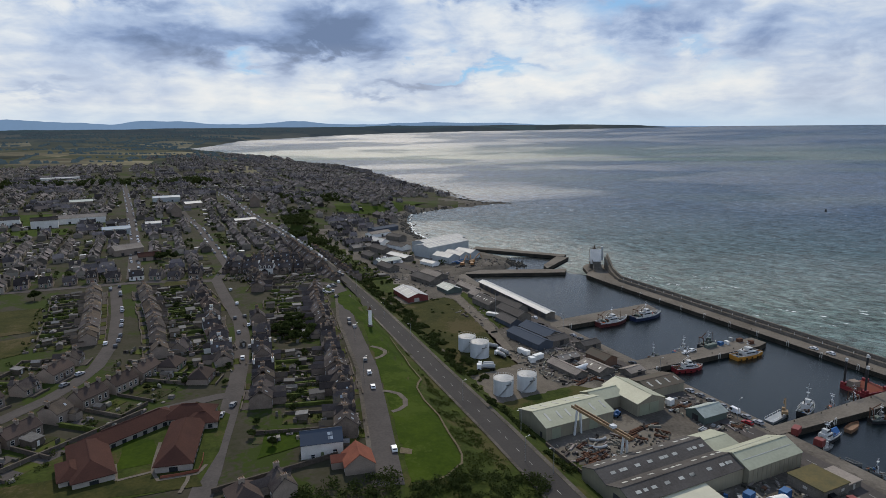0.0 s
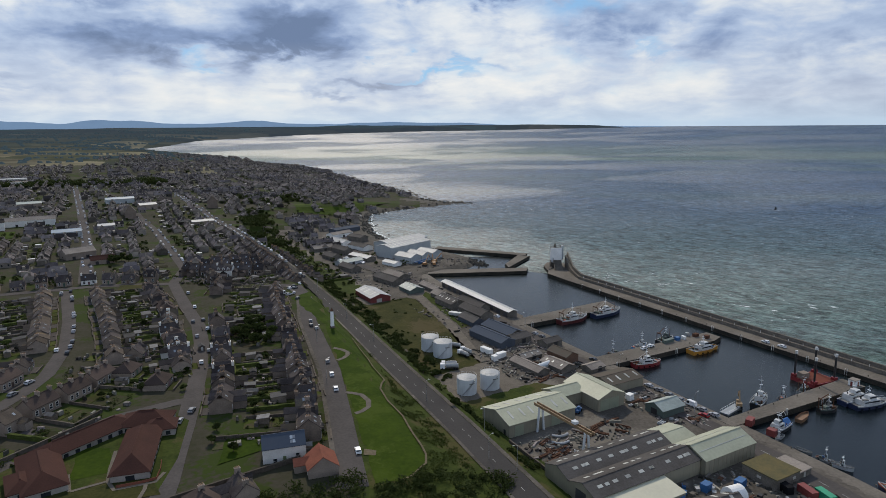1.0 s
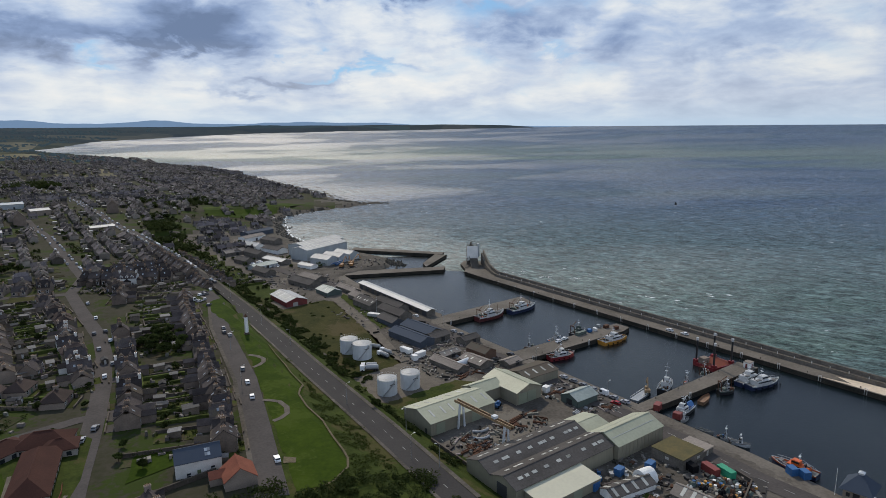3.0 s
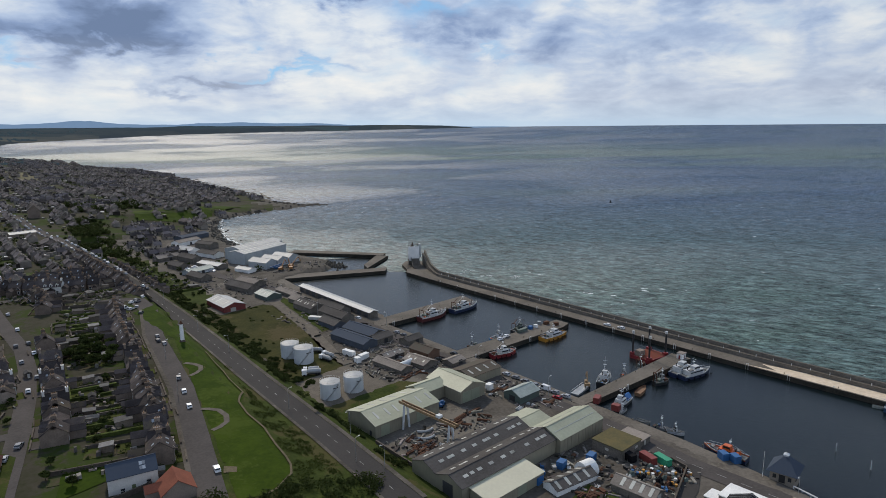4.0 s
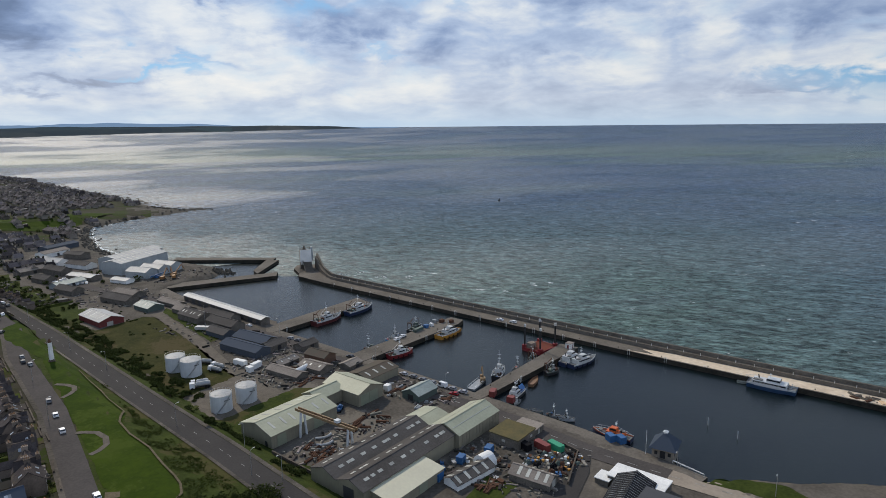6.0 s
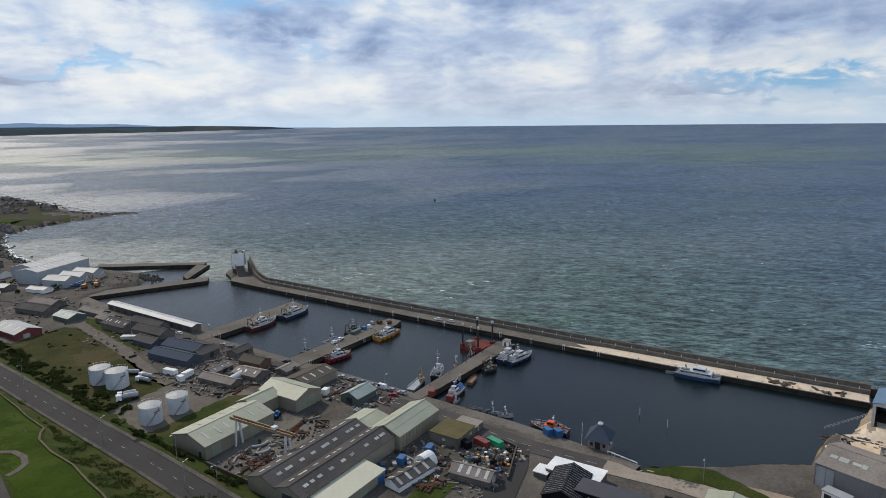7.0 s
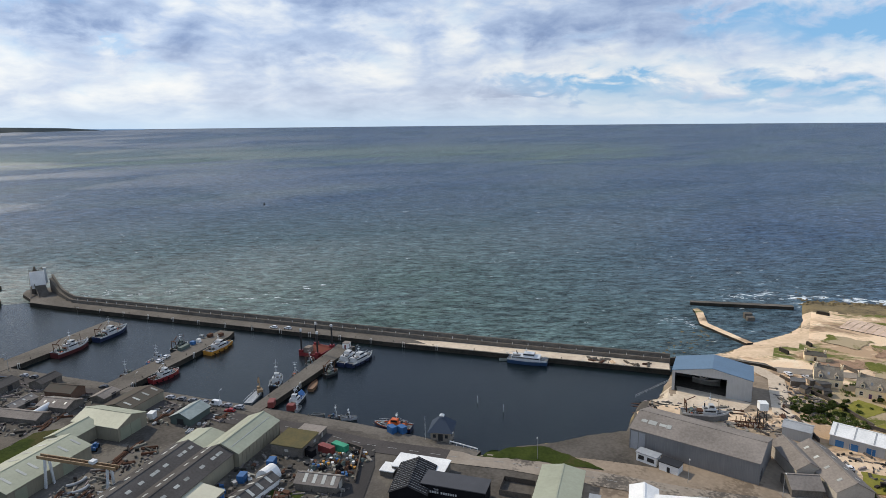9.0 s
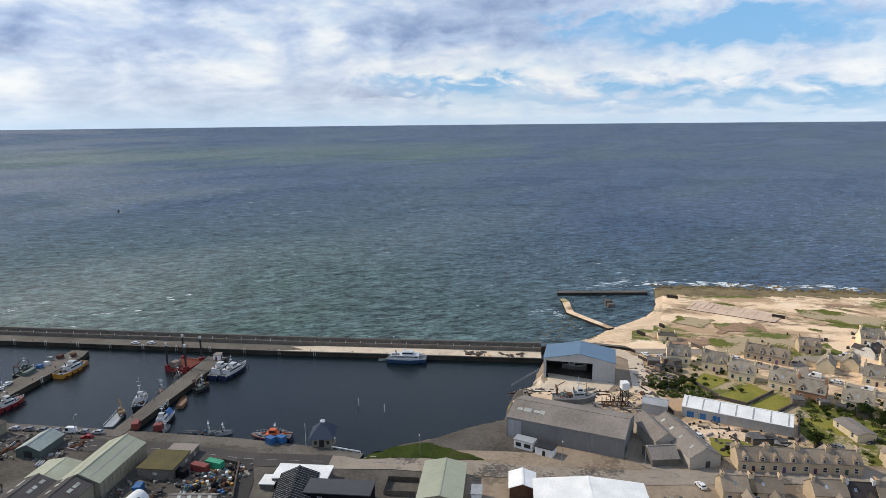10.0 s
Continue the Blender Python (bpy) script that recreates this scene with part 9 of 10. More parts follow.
M["pale_grey_wall"] = material("pale_grey_cladding", (0.442, 0.442, 0.429), 0.6, other=(0.351, 0.351, 0.338), scale=0.2, fine=1.0, streak=(3, 3, 0.2), bump=0.05)
hall_parts()
boat("grey and white vessel on blocks inside the hall", pose(283.0, -30, 5.2, 0, 0, -108), 11, 3.8, 1.9, "deck", "steel", -0.1, (3, 2.4, 1.8), style="", mast=0.5, name="fishing_boat")

gable_shed("slip_shed", 220.3, -22.6, 71, 41.5, 20, 4, 11.4, 14.2, M["corrugated"], M["grey_roof"], "long grey corrugated boat shed beside the slipway", bays=14, lights=[(0.74, 1, 2.4, 0.12), (0.82, 1, 2.8, 0.2), (0.9, 1, 2.0, 0.14), (0.7, 1, 1.5, 0.2)], doors=[("w", 5.5, 3, 3.2, "dark_door"), ("n", 18, 5, 6.6, "pale_door")])
flat_shed("tyre_cabin", 209.5, -6.0, 66, 7, 3.6, 4, 7.0, M["white"], M["white_roof"], "derelict white cabin with broken roof", "cabin", doors=[("n", -1.5, 2.4, 0.9, 1.4, "dark"), ("n", 1.8, 2.0, 0.9, 1.4, "dark")])
flat_shed("tyre_cabin", 205.8, -13.0, 66, 6.4, 4.0, 4, 6.8, M["white"], M["dark"], "derelict white cabin with open top", "cabin", doors=[("n", 0, 1.0, 0, 1.8, "dark")])
gable_shed("white_long_shed", 237.3, -86.5, 67, 37.5, 11.0, 4, 8.0, 10.2, M["pale_grey_wall"], M["white"], "long white-roofed workshop with blue doors", bays=6, doors=[("n", 16.0 - 0.2, 2.6, 2.4, "blue_door"), ("n", 11.5, 2.6, 2.4, "blue_door"), ("n", 6.5, 2.6, 2.4, "blue_door"), ("n", 0, 5.5, 3.2, "trim_door"), ("n", -7.5, 5.5, 3.2, "trim_door"), ("n", -14.5, 5.5, 3.4, "trim_door")])
gable_shed("store_shed", 214.0, -61.2, 15, 27, 11.0, 4, 8.0, 11.0, M["harl_plain"], M["grey_roof"], "cream-gabled workshop with grey roof and rooflights", lights=rooflights(4, ((-1, 0), (1, 0)), 1.0, 0.25), doors=[("w", -1, 1.6, 2.2, "dark_door")])
gable_shed("store_shed", 219, -52.0, 15, 18, 8, 4, 8.4, 10.8, M["harl_plain"], M["grey_roof"], "tall narrow workshop with grey roof")
gable_shed("store_shed", 205.0, -51.2, 100, 9, 9, 4, 6.8, 9.2, M["stone_wall"], M["grey_roof"], "small stone store with grey roof by the road")
gable_shed("store_shed", 242.5, -57.5, 70, 9, 7, 4, 8.2, 9.4, M["pale_grey_wall"], M["white_roof"], "small pale shed beside the slipway")
gable_shed("green_roof_shed", 179.5, 20, 0, 21, 13.2, 4, 8, 9.3, M["sheet_wall"], M["green_sheet"], "pale green gabled shed by the harbour road")
gable_shed("white_roof_hall", 165.5, -24.5, 0, 34, 33, 4, 8, 9.6, M["harl"], M["white"], "broad hall with bright white roof", lights=())
gable_shed("white_roof_shed", 182.5, -4.6, 0, 9, 8, 4, 7.4, 8.8, M["rust"], M["white"], "small open shed with white roof")
# slipway, rails and cradle boat
patch("slipway_apron", [(279, -16), (262, -2), (258, -10), (257, -40), (268, -46), (272, -38)], M["apron"], 0.15, "pale concrete apron of the slipway", "slipway")
patch("slipway_yard", [(257, -12), (246, 0), (241, -4), (238, -44), (262, -66), (268, -60), (258, -42)], M["sand"], 0.16, "stained concrete of the boat yard", "yard")
for off in (0, 3.2, 10.0, 13.0):
    t = thing("slipway_rail", "rusty launching rail on the slipway", "rail")
    s = Shape()
    s.beam((250 + off * 0.9, 6 + off * 0.1, 0.5), (246 + off, -42, 4.4), 0.5, 0.5)
    part("rail", s, M["rust"], t)
boat("white and grey fishing boat on the slipway cradle", pose(247.5, -26.5, 5.0, 0, 0, -83), 17, 5.0, 2.2, "deck", "boat_white", 0.1, (5, 3.6, 2.4), style="gantry rail gear", mast=5, name="fishing_boat")
t = thing("slip_cradle", "rusty steel boat cradle on the slipway", "cradle", pose(247, -42, 4.2, 0, 0, -83))
s = Shape()
for i in range(6):
    s.beam((-4 + 1.7 * i, -2, 0), (-4 + 1.7 * i, -2, 2.4), 0.25), s.beam((-4 + 1.7 * i, 2, 0), (-4 + 1.7 * i, 2, 2.4), 0.25), s.beam((-4 + 1.7 * i, -2, 0.3), (-4 + 1.7 * i, 2, 0.3), 0.25)
s.beam((-4.5, -2, 0.3), (5, -2, 0.3), 0.3), s.beam((-4.5, 2, 0.3), (5, 2, 0.3), 0.3)
part("frame", s, M["rust"], t)
t = thing("winch_tower", "dark lattice tower with white winch cabin", "tower", pose(248.5, -46.5, 4, 0, 0, 10))
s = Shape()
for x in (-1.2, 1.2):
    for y in (-1.2, 1.2):
        s.beam((x, y, 0), (x, y, 6.6), 0.25)
for z in (0, 2.2, 4.4):
    for y in (-1.2, 1.2):
        s.beam((-1.2, y, z), (1.2, y, z + 2.2), 0.14), s.beam((1.2, y, z), (-1.2, y, z + 2.2), 0.14), s.beam((y, -1.2, z), (y, 1.2, z + 2.2), 0.14)
part("lattice", s, M["hull_black"], t)
s = Shape()
s.box(-1.6, 1.6, -1.5, 1.5, 6.6, 9.4)
part("cabin", s, M["white"], t)
t = thing("slip_fence", "grey railing along the slipway edge", "fence")
s = Shape()
for i in range(10):
    p = Vector((266, -1, 1.8)).lerp(Vector((281, -14.5, 4.2)), i / 9)
    s.beam(p, p + Vector((0, 0, 1.3)), 0.12)
for z in (0.7, 1.3):
    s.beam(Vector((266, -1, 1.8 + z)), Vector((281, -14.5, 4.2 + z)), 0.1)
part("rail", s, M["steel"], t)

# the roadside pub: white flat roofs, dark glazed roof, black front
flat_shed("pub_annex", 181.6, 65.3, 0, 8.4, 17.5, 4, 7.0, M["stone_wall"], M["white"], "low stone block with white membrane roof", "pub", doors=[("w", 0, 1.2, 0, 2.0, "dark")])
flat_shed("pub_annex", 178.2, 75.2, 0, 5.2, 4.6, 4, 5.8, M["stone_wall"], M["white"], "small white-roofed porch of a pub", "pub")
gable_shed("pub_hall", 171.5, 64.4, 8, 17, 11.5, 4, 7.6, 10.0, M["black_wall"], M["pub_roof"], "dark pub hall with glossy black gridded roof", lights=())
for k in range(14):                              # glazing bars of the gridded roof
    t = thing("glazing_bar", "pale thin glazing bar on the dark roof", "glazing bar", pose(171.5, 64.4, 4, 0, 0, 8), "glazing bars")
    q = Shape()
    for sy in (-1, 1):
        q.beam((-8 + k * 16 / 13, 0, 6.28), (-8 + k * 16 / 13, sy * 5.7, 3.88), 0.06, 0.10)
    part("bar", q, M["steel"], t)
pub = flat_shed("pub", 171.0, 50.4, 0, 7.5, 20, 4, 9.0, M["black_wall"], M["dark_door"], "black-painted pub front with white sign letters", "pub")
sign = Shape()
for i in range(6):
    sign.box(167.18, 167.26, 58.6 - i * 0.75, 59.1 - i * 0.75, 6.5, 7.2)
for i in range(7):
    sign.box(167.18, 167.26, 53.6 - i * 0.75, 54.1 - i * 0.75, 6.5, 7.2)
sg = part("sign", sign, M["boat_white"])
sg.parent = pub
sg.matrix_parent_inverse = pub.matrix_world.inverted()
word = bpy.data.curves.new("sign_word", "FONT")
word.body, word.size, word.extrude = "THE", 0.9, 0.03
wo = new("sign_word", word)
wo.parent = pub
wo.matrix_world = pose(167.2, 56.4, 7.5, 90, 0, -90)
word.materials.append(M["boat_white"])
for cx, cy, l, w in ((180, 33, 8, 10),):
    t = thing("fenced_yard", "small fenced yard with stacked timber", "yard")
    for x0, y0, x1, y1 in ((176, 28, 176, 38), (176, 38, 184, 38), (184, 38, 184, 28)):
        s = Shape()
        s.beam((x0, y0, 4.9), (x1, y1, 4.9), 0.12, 1.7)
        part("fence_panel", s, M["rubble_wall"], t)
flat_shed("white_store", 176.5, 9.3, 0, 5, 3, 4, 7.0, M["white"], M["white_roof"], "white steel storage unit beside the green shed", "store")
for i in range(7):
    t = thing("steel_stack", "blue and orange steel frames stacked in a yard", "stack", pose(178 - i * 2.2, -43 - (i % 3) * 3, 4, 0, 0, 80), "steel frame stacks")
    s = Shape()
    for j in range(5):
        s.beam((-3, -1 + j * 0.5, 0.3 + j * 0.3), (3, -1 + j * 0.5, 0.5 + j * 0.3), 0.22)
        s.beam((-2.4 + j, -1.2, 0), (-2.4 + j, 1.2, 1.8), 0.18)
    part("frame", s, M["blue_box"] if i < 3 else M["orange_rust"], t)

# ---------------------------------------------------------------- east side: houses, gardens, shore
random.seed(81)
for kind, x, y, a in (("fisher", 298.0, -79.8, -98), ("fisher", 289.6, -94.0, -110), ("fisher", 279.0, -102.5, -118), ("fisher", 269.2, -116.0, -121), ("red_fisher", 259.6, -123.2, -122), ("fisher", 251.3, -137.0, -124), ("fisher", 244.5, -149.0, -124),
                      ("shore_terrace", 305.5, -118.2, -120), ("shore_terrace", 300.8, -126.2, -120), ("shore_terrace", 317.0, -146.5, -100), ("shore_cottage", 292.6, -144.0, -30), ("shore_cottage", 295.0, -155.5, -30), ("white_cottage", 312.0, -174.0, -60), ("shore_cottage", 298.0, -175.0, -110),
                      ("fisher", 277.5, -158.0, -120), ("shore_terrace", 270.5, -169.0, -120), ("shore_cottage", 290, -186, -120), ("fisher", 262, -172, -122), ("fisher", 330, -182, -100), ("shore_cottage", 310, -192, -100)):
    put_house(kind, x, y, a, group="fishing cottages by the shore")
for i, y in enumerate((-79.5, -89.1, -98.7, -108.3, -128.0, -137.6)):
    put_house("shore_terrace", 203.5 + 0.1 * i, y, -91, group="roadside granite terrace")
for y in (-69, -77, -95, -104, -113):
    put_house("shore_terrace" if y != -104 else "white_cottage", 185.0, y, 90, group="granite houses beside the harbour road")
house("house", "small stone ruin with chimneys", 9, 6.5, 2.8, 3.6, M["cream_stone"], M["rust_roof"], pose(330, -82, ground(330, -82), 0, 0, -97), win=(), wing=None)
house("bungalow", "pink-walled flat house with grey roof", 13, 7, 2.8, 3.4, M["cream_stone"], M["grey_roof"], pose(229.5, -125, ground(229.5, -125), 0, 0, 10), chimneys=())
for nm, poly in (("lawn_paddock", [(251.2, -94), (257.5, -85), (273, -104), (264, -109.5)]), ("lawn_paddock_east", [(250.0, -95.8), (263.2, -110.4), (256, -117), (245.6, -104.5)]), ("lawn_villas", [(266, -86), (272, -78), (284, -88), (276, -97)]),
                 ("lawn_bank", [(241.4, -110), (241, -127), (234, -138), (222, -132), (228, -119)]), ("lawn_back", [(209, -70), (222, -72), (217, -108), (209, -108)])):
    patch(nm, poly, M["sunny_lawn"], 0.22, "mown green grass behind the cottages", "grass", ragged=0.6)
patch("garden_ground", [(258, -82), (264, -64), (276, -62), (297, -74), (300, -92), (284, -112), (262, -134), (250, -152), (226, -158), (206, -130), (209, -108), (228, -106), (243, -111), (248, -98)], M["shore_grass"], 0.13, "rough grass and beds of the cottage gardens", "grass", ragged=1.2)
patch("garden_ground", [(312, -104), (330, -100), (338, -128), (328, -160), (312, -166), (308, -140), (300, -130)], M["shore_grass"], 0.13, "rough grass and beds of the cottage gardens", "grass", ragged=2.5)
patch("yard_white_shed", [(239, -62), (232, -68), (222, -102), (215, -100), (210, -70), (222, -60)], M["sand"], 0.2, "bare sandy yard before the long workshop", "yard")
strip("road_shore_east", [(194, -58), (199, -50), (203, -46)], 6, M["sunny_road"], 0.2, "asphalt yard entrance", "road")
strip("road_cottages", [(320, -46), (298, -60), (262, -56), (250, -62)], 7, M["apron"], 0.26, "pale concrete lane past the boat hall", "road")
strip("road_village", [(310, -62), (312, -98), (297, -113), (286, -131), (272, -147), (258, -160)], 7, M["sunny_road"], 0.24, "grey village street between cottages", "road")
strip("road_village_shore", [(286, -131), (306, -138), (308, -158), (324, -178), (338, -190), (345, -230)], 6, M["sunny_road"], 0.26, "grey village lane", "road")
for a in ((301, -62, 276, -78), (276, -78, 258, -86), (257, -84.5, 250.4, -94.8), (250.4, -94.8, 264, -110.2), (244.4, -104.5, 256, -118), (300, -104, 322, -92), (258, -60, 240, -64), (222, -103, 244, -112)):
    run(wall_mesh, "garden_wall", "stone wall round the cottage gardens", *a, "garden walls", 1.1)
for x, y, k in ((219.5, -107, 0.75), (264, -70, 0.55), (268, -74, 0.6), (262, -64, 0.5), (271, -79, 0.5), (266, -66, 0.5), (244, -136, 0.8), (240, -142, 0.7), (250, -133, 0.5), (236, -138, 0.6), (234, -146, 0.6), (246, -128, 0.4)):
    put_tree(x, y, k)
for _ in range(45):
    x, y = random.choice(((random.uniform(240, 262), random.uniform(-150, -118)), (random.uniform(207, 214), random.uniform(-108, -72)), (random.uniform(262, 290), random.uniform(-100, -74)), (random.uniform(262, 276), random.uniform(-78, -60))))
    put_tree(x, y, random.uniform(0.4, 0.9), bush_a)
for k, x, y, a in ((1, 305, -66, 30), (0, 303, -73, 40), (0, 301, -96, 70), (3, 283, -135, 50), (3, 269, -150, 45), (0, 292, -121, 60), (0, 304, -106, 45), (1, 189, -60, 20), (0, 218, -114, 40), (1, 222, -68, 80), (1, 303, -107.5, 45), (1, 277, -141, 50), (3, 309, -160, 60)):
    put_car(k, x, y, a)
for _ in range(22):
    x, y = random.choice(((random.uniform(214, 222), random.uniform(-100, -72)), (random.uniform(240, 260), random.uniform(-145, -115)), (random.uniform(285, 300), random.uniform(-78, -66))))
    copy_thing(random.choice(shed_kinds), pose(x, y, ground(x, y), 0, 0, random.uniform(0, 180)))
for _ in range(40):                               # timber and boat gear beside the lane
    x, y = random.choice(((random.uniform(268, 290), random.uniform(-72, -58)), (random.uniform(252, 262), random.uniform(-58, -44)), (random.uniform(299.6, 303.8), random.uniform(-10, 24))))
    z = 3.6 if x > 297 and y > -16 else ground(x, y) + 0.1
    t = thing("timber_stack", "weathered timber and gear lying in a heap", "stack", pose(x, y, z, 0, 0, random.uniform(0, 180)), "timber heaps")
    s = Shape()
    for j in range(4):
        s.box(-1.6 + random.uniform(-0.5, 0.5), 1.6 + random.uniform(-0.5, 0.5), -0.8 + j * 0.4, -0.5 + j * 0.4, 0, random.uniform(0.2, 0.7))
    part("planks", s, M[random.choice(("rust", "rubble_wall", "sand", "stone_wall"))], t)

# old shore harbour: two arms, a ruined block, slabs and rocks
slab("old_harbour_north_arm", [(422, -32), (426, -32), (432, -92), (427, -92)], -3, 3.2, "low old concrete harbour arm", "pier")
slab("old_harbour_south_arm", [(409, -32.5), (404, -33.5), (379, -34.5), (366, -43.5), (350, -55), (352, -58.5), (368, -47.5), (381, -39), (405, -38), (411, -35.5)], -3, 2.5, "pale bent rubble harbour arm", "pier", "shore_mix")
t = thing("old_gate_block", "two old concrete gate piers in the water", "ruin", pose(399.5, -63, 0, 0, 0, 10))
for x in (-2.4, 2.4):
    s = Shape()
    s.box(x - 1.7, x + 1.7, -2.2, 2.2, -2, 4.0 + 0.2 * x, 0, None, 0.05)
    part("gate_pier", s, M["quay"], t)
slab("sea_wall", [(312, -20), (318, -38), (314, -58), (308, -62), (310, -60), (312, -56), (315.5, -38), (309.6, -16)], 0, 5.4, "curved sea wall behind the beach", "wall")
slab("foundation_slab", [(386, -106), (405, -117), (377, -160), (362, -148)], 0, 4.35, "cracked pale concrete foundation slab", "slab", "pale_slab")
for k in range(14):
    p0 = Vector((387, -108, 4.4)).lerp(Vector((364, -147, 4.4)), k / 13)
    t = thing("slab_strip", "pale concrete strip footing on the slab", "footing", None, "strip footings")
    s = Shape()
    s.beam(p0, p0 + Vector((15, -9.5, 0)), 0.5, 0.16)
    part("strip", s, M["sand"], t)
for nm, poly, mat in (("grass_shore_patch", [(358, -92), (371, -98), (364, -116), (351, -106)], "shore_grass"), ("soil_shore_patch", [(359, -114), (360, -140), (346, -138), (341, -111)], "red_earth"), ("grass_shore_far", [(390, -170), (388, -191), (369, -212), (351, -201), (366, -178), (376, -167)], "shore_grass"), ("soil_shore_low", [(326, -80), (334, -104), (322, -103), (317, -83)], "red_earth")):
    patch(nm, poly, M[mat], 0.3, "rough patch on the open shore ground", "ground patch", ragged=3.0)
random.seed(87)
for k in range(18):
    x, y = random.uniform(318, 425), random.uniform(-235, -66)
    if inland(x, y) < 22 or any(abs(x - p[0]) < 11 and abs(y - p[1]) < 11 for p in plots) or x < 345 and y < -100 and random.random() < 0.6:
        continue
    r, e = random.uniform(1.5, 6.5), random.uniform(0.35, 0.8)
    a = random.uniform(0.6, 1.4)
    ring = [(x + r * (math.cos(q) * math.cos(a) * 1.6 - math.sin(q) * math.sin(a) * e), y + r * (math.cos(q) * math.sin(a) * 1.6 + math.sin(q) * math.cos(a) * e)) for q in [6.283 * i / 9 for i in range(9)]]
    kind = random.choice(("shore_grass", "shore_grass", "red_earth", "red_earth"))
    patch("shore_patch", ring, M[kind], 0.12 + 0.002 * k, "scrubby growth on the open shore" if "grass" in kind else "bare earth on the open shore", "ground patch", ragged=1.6)
for x, y, a, l in ((411, -104, 64, 7), (372, -154, 62, 7), (336, -70, 30, 6), (350, -84, 20, 4)):
    t = thing("broken_wall", "short dark stub of a broken wall", "wall", pose(x, y, ground(x, y), 0, 0, a))
    q = Shape()
    q.box(-l / 2, l / 2, -0.5, 0.5, -0.3, 1.8, 0, None, 0.06)
    part("stub", q, M["quay_wall"], t)
# thick growth round the cottage gardens
growth = Shape()
for _ in range(420):
    x, y = random.choice(((random.uniform(224, 250), random.uniform(-142, -108)), (random.uniform(284, 300), random.uniform(-112, -84)), (random.uniform(238, 264), random.uniform(-152, -116)), (random.uniform(206, 216), random.uniform(-128, -70)), (random.uniform(262, 280), random.uniform(-82, -60)), (random.uniform(256, 300), random.uniform(-106, -84)), (random.uniform(222, 246), random.uniform(-160, -126)), (random.uniform(256, 262), random.uniform(-84, -62))))
    if any(abs(x - p[0]) < 7 and abs(y - p[1]) < 7 for p in plots) or 246 < x < 273 and -116 < y < -86:
        continue
    k = random.uniform(0.35, 1.1)
    leaf_cloud(growth, x, y, ground(x, y) + 0.7 * k, 1.6 * k, 1.6 * k, 1.1 * k, 60, 0.26)
tagged(part("garden_growth", growth, M["hedge"]), "thick green bushes in the cottage gardens", "bushes", kind="stuff")
for i in range(7):                                # joints of the long white roof
    t = thing("roof_joint", "grey joint strip across the white roof", "roof joint", pose(237.3, -86.5, 4, 0, 0, 67), "roof joints")
    q = Shape()
    for sy in (-1, 1):
        q.beam((-17.5 + i * 35 / 6, 0, 6.33), (-17.5 + i * 35 / 6, sy * 5.6, 4.10), 0.5, 0.16)
    part("strip", q, M["white_roof"], t)
random.seed(91)
rocks = Shape()


def rock(x, y, z, r, h):
    n = 7
    ring = [(x + r * random.uniform(0.6, 1.3) * math.cos(6.283 * i / n), y + r * random.uniform(0.6, 1.3) * math.sin(6.283 * i / n)) for i in range(n)]
    rocks.hull([(a, b, z - 1) for a, b in ring], [(x + (a - x) * random.uniform(0.4, 0.7), y + (b - y) * random.uniform(0.4, 0.7), z + h * random.uniform(0.6, 1.3)) for a, b in ring])


for _ in range(1500):
    y = random.uniform(-330, -98)
    x = rise(y, COAST_Y) + random.gauss(3 + 9 * noise.noise((y / 22, 0, 2)), 6 + 4 * noise.noise((y / 9, 3, 2)))
    if noise.noise((x / 7, y / 7, 5)) > -0.12:
        rock(x, y, max(WL - 0.5, ground(x, y)), random.uniform(0.5, 2.3), random.uniform(0.3, 0.9))
for _ in range(160):
    a = random.random()
    x, y = 318 + a * 45 + random.gauss(0, 4), -20 - a * 22 + random.gauss(0, 5)
    rock(x + 8, y + 4, WL - 0.5, random.uniform(0.5, 1.6), random.uniform(0.2, 0.7))
tagged(part("shore_rocks", rocks, M["rock"]), "weedy brown shore rocks and boulders", "rocks", kind="stuff")
rocks = Shape()
for _ in range(500):                              # rocky shore and armour stone to the west
    y = random.uniform(520, 900)
    x = rise(y, COAST_Y) + random.gauss(-3, 4 if y < 770 else 14)
    rock(x, y, max(WL - 0.4, ground(x, y)), random.uniform(0.8, 2.6), random.uniform(0.4, 1.4))
for _ in range(120):
    rock(random.gauss(283, 4), random.gauss(452, 9), WL + 0.3, random.uniform(0.6, 1.6), random.uniform(0.4, 1.2))
for _ in range(220):
    a = random.uniform(0, 1)
    y = 900 + a * 700
    x = rise(y, COAST_Y) + random.gauss(6, 10)
    rock(x, y, WL - 0.3, random.uniform(2, 7), random.uniform(0.4, 1.2))
for _ in range(170):
    a = random.random()
    rock(440 + a * 60 + random.gauss(0, 5), 850 - a * 34 + random.gauss(0, 7), WL - 0.4, random.uniform(1.5, 5.0), random.uniform(0.4, 1.2))
tagged(part("armour_rocks", rocks, M["grey_shore"]), "grey armour stones and dark reef along the shore", "rocks", kind="stuff")
# breaking water over the rocks and along the breakwater
M["foam"] = material("sea_foam", (0.80, 0.83, 0.83), 0.9, other=(0.62, 0.68, 0.69), scale=0.4, fine=2.0, bump=0.6)
foam = Shape()


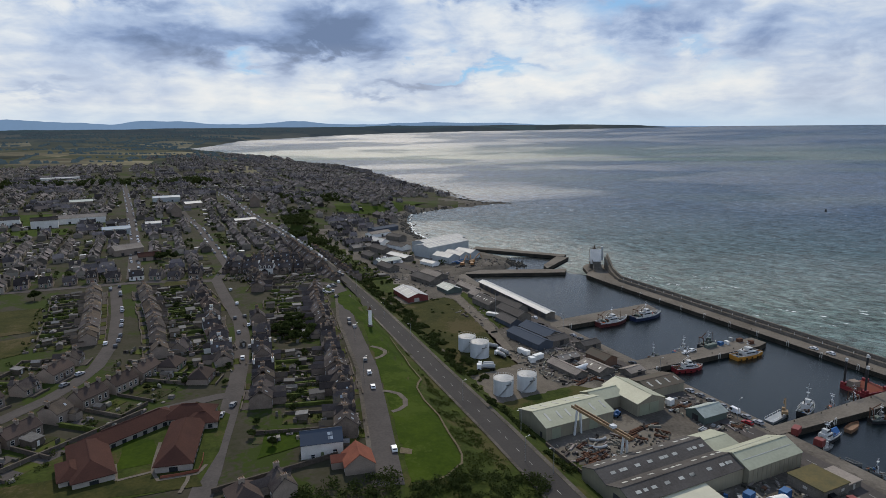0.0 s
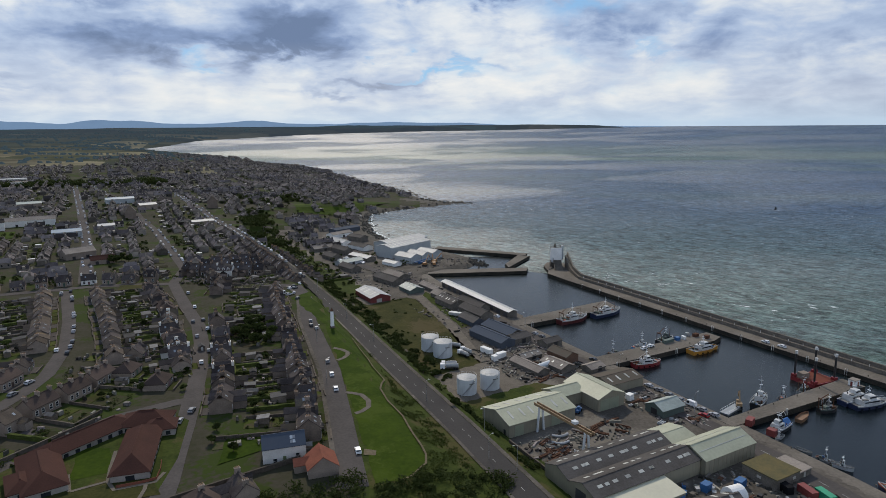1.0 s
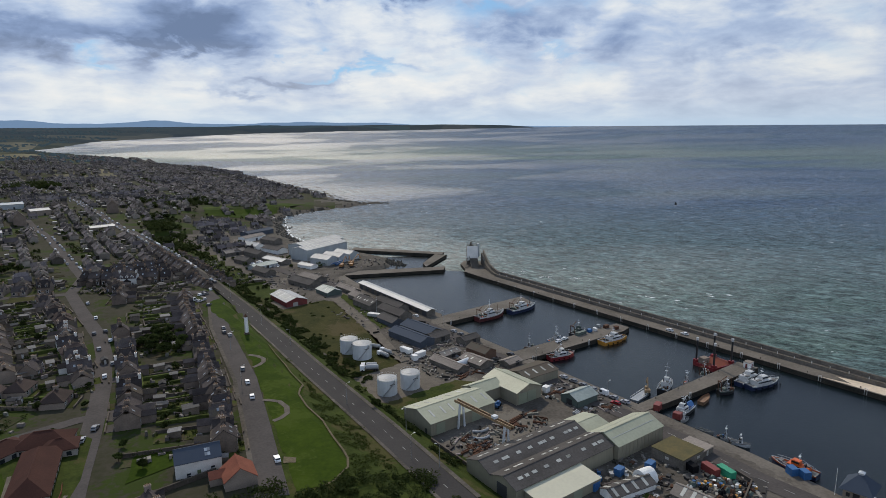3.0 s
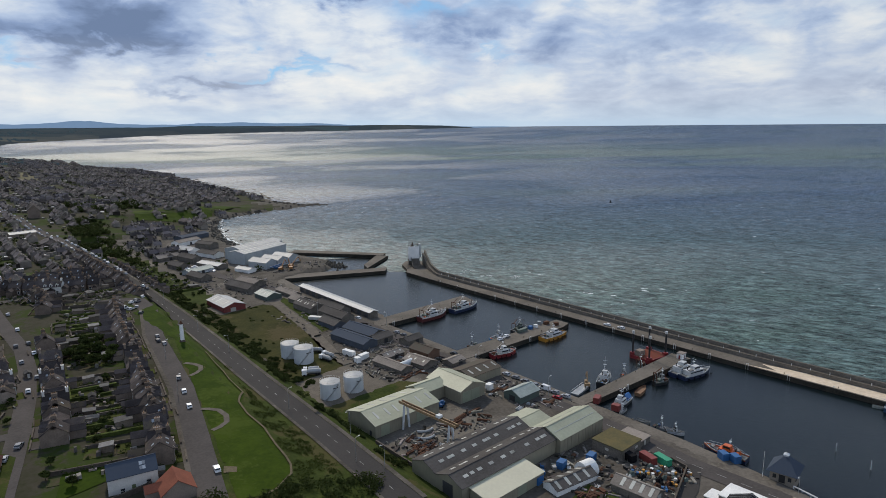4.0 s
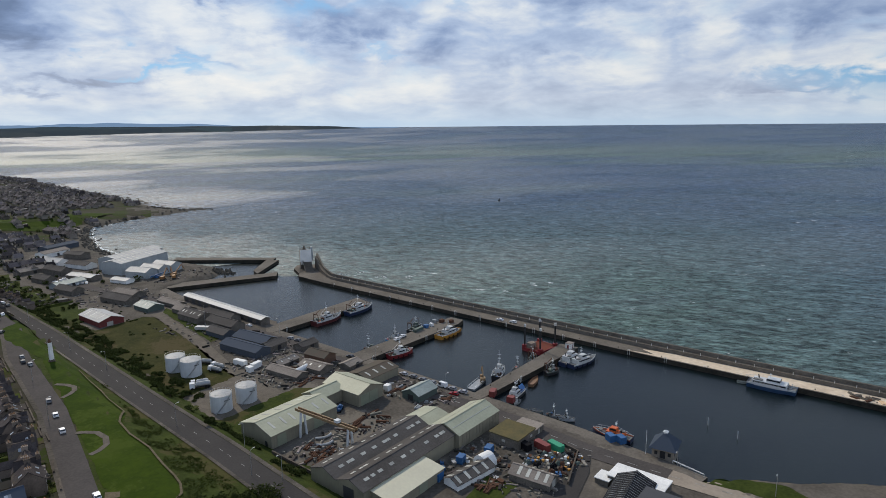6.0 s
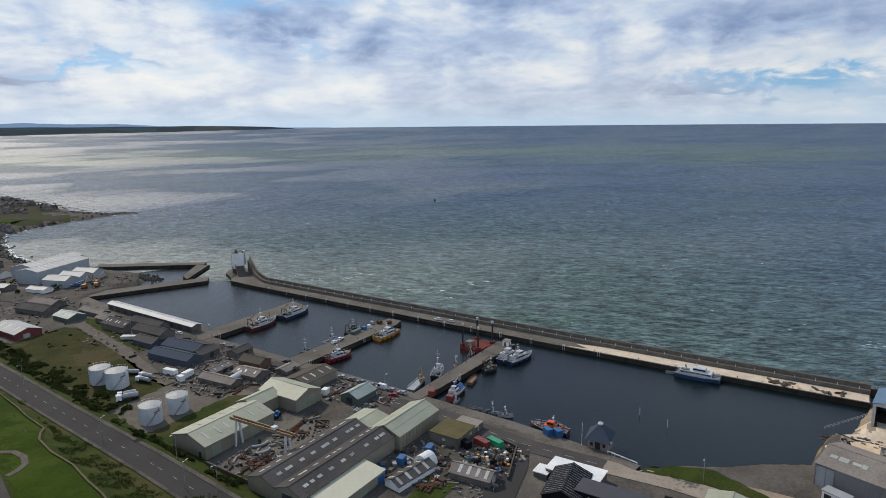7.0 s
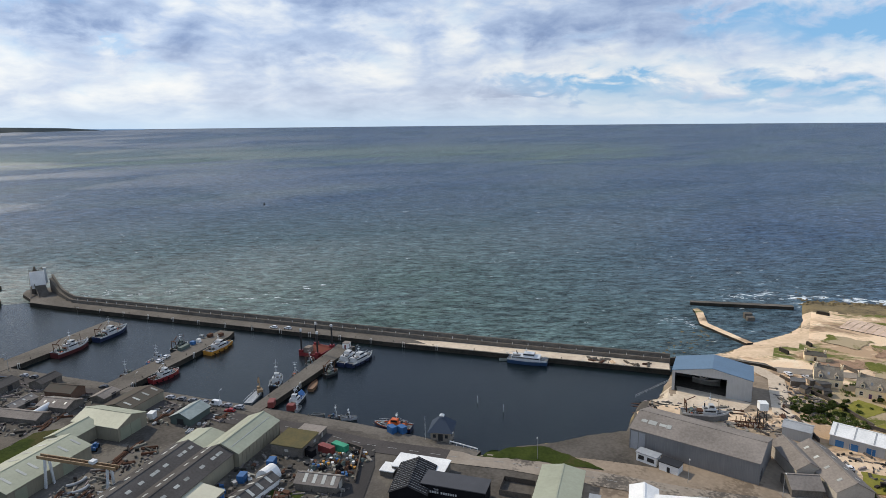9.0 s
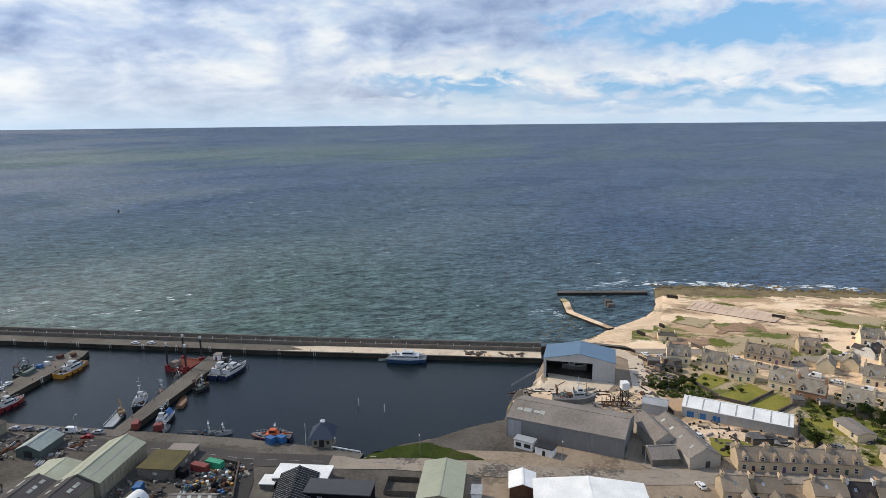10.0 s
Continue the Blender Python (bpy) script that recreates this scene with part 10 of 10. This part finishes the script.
def surf(x, y, l, w, turn):
    n = 9
    ca, sn = math.cos(turn), math.sin(turn)
    ring = []
    for i in range(n):
        a = 6.283 * i / n
        u, v = l * math.cos(a) * random.uniform(0.5, 1.1), w * math.sin(a) * random.uniform(0.4, 1.2)
        ring.append((x + u * ca - v * sn, y + u * sn + v * ca))
    foam.hull([(a, b, WL + 0.02) for a, b in ring], [(x + (a - x) * 0.8, y + (b - y) * 0.8, WL + random.uniform(0.03, 0.12)) for a, b in ring])


for _ in range(300):
    y = random.uniform(-320, -60)
    x = rise(min(y, -102), COAST_Y) + 10 + 12 * noise.noise((y / 25, 4, 0)) + random.gauss(0, 4 + 4 * noise.noise((y / 12, 6, 0)))
    if noise.noise((y / 16, 1, 0)) > 0.02 or random.random() < 0.15:
        surf(x, y, random.uniform(1.5, 6.0), random.uniform(0.4, 1.5), 1.57 + random.gauss(0, 0.25))
for cx, cy, sp in ((384, -19, 7), (386, -26, 5), (379, -31, 4), (448, -57, 6), (454, -75, 7), (452, -66, 6), (351, 356, 5), (345, 333, 5), (360, 316, 5), (332, 364, 4), (324, 350, 3), (800, 521, 5), (790, 300, 4), (805, 282, 4), (822, 267, 4)):
    for _ in range(12):
        surf(random.gauss(cx, sp * 0.8), random.gauss(cy, sp * 0.5), random.uniform(0.5, 2.0), random.uniform(0.10, 0.40), random.gauss(-1.2, 0.2))
for _ in range(130):
    y = random.uniform(540, 860)
    x = rise(y, COAST_Y) + random.uniform(3, 6)
    surf(x, y, random.uniform(1, 4), random.uniform(0.4, 0.9), 1.3)
tagged(part("breaking_surf", foam, M["foam"]), "white foam of waves breaking on rocks", "foam", kind="stuff")

# ---------------------------------------------------------------- loose clutter of the yards, gardens and far streets
random.seed(97)
M["debris"] = material("mixed_weathered_clutter", (0.173, 0.158, 0.140), 0.85, other=(0.108, 0.097, 0.086), scale=0.5, fine=2.0, bump=0.0, island=0.85, hue=0.06)


def litter(s, x, y, z, w, l, h, a):
    ca, sn = math.cos(a), math.sin(a)
    ring = [(x + u * ca - v * sn, y + u * sn + v * ca) for u, v in ((-l, -w), (l, -w), (l, w), (-l, w))]
    s.hull([(p, q, z) for p, q in ring], [(x + (p - x) * 0.9, y + (q - y) * 0.9, z + h) for p, q in ring])


debris = Shape()
for x0, x1, y0, y1, n in ((160, 200, 214, 262, 420), (126, 150, 150, 172, 130), (150, 172, 152, 170, 60), (184, 204, 150, 184, 120), (150, 190, 84, 124, 260), (166, 214, 398, 470, 200), (172, 204, 262, 345, 170), (240, 262, -60, -4, 160), (262, 292, -74, -56, 110), (212, 240, -104, -66, 110), (170, 182, -54, -38, 40), (222, 280, 440, 470, 90)):
    for _ in range(n):
        x, y = random.uniform(x0, x1), random.uniform(y0, y1)
        if inland(x, y) < 2:
            continue
        long_one = random.random() < 0.3
        litter(debris, x, y, ground(x, y), random.uniform(0.12, 0.5), random.uniform(1.0, 2.6) if long_one else random.uniform(0.2, 0.8), random.uniform(0.15, 0.9), random.uniform(0, 3.1))
tagged(part("yard_debris", debris, M["debris"]), "loose scrap, pallets and gear lying in the yards", "clutter", kind="stuff")
clutter = Shape()
for x, y, turn, w, d, kind in plots:
    if turn == 999:
        continue
    a = radians(turn)
    for _ in range(7):
        f, sd = random.uniform(d / 2 + 3, d / 2 + 22), random.uniform(-w / 2, w / 2)
        px, py = x - math.sin(a) * f + math.cos(a) * sd, y + math.cos(a) * f + math.sin(a) * sd
        litter(clutter, px, py, ground(px, py), random.uniform(0.2, 0.7), random.uniform(0.3, 1.3), random.uniform(0.3, 1.7), a + random.choice((0, 1.57)) + random.gauss(0, 0.2))
tagged(part("garden_clutter", clutter, M["debris"]), "bins, benches and cold frames in the gardens", "clutter", kind="stuff")
M["far_car"] = material("mixed_car_paint", (0.34, 0.34, 0.35), 0.35, other=(0.30, 0.30, 0.31), bump=0.0, island=0.9)
jam = Shape()
for line, width in ROADS_FAR[:3] + [([(640, 128), (900, 122), (1165, 124), (1450, 110)], 7)]:
    y = 475.0
    while y < 1300:
        y += random.uniform(5.5, 26)
        x = rise(y, line) + random.choice((-2.9, 2.9))
        z = ground(x, y) + 0.3
        litter(jam, x, y, z, 0.85, 2.1, 0.75, 1.57), litter(jam, x, y - 0.2, z + 0.7, 0.75, 1.1, 0.6, 1.57)
tagged(part("far_parked_cars", jam, M["far_car"]), "many small parked cars along far streets", "cars", kind="stuff")
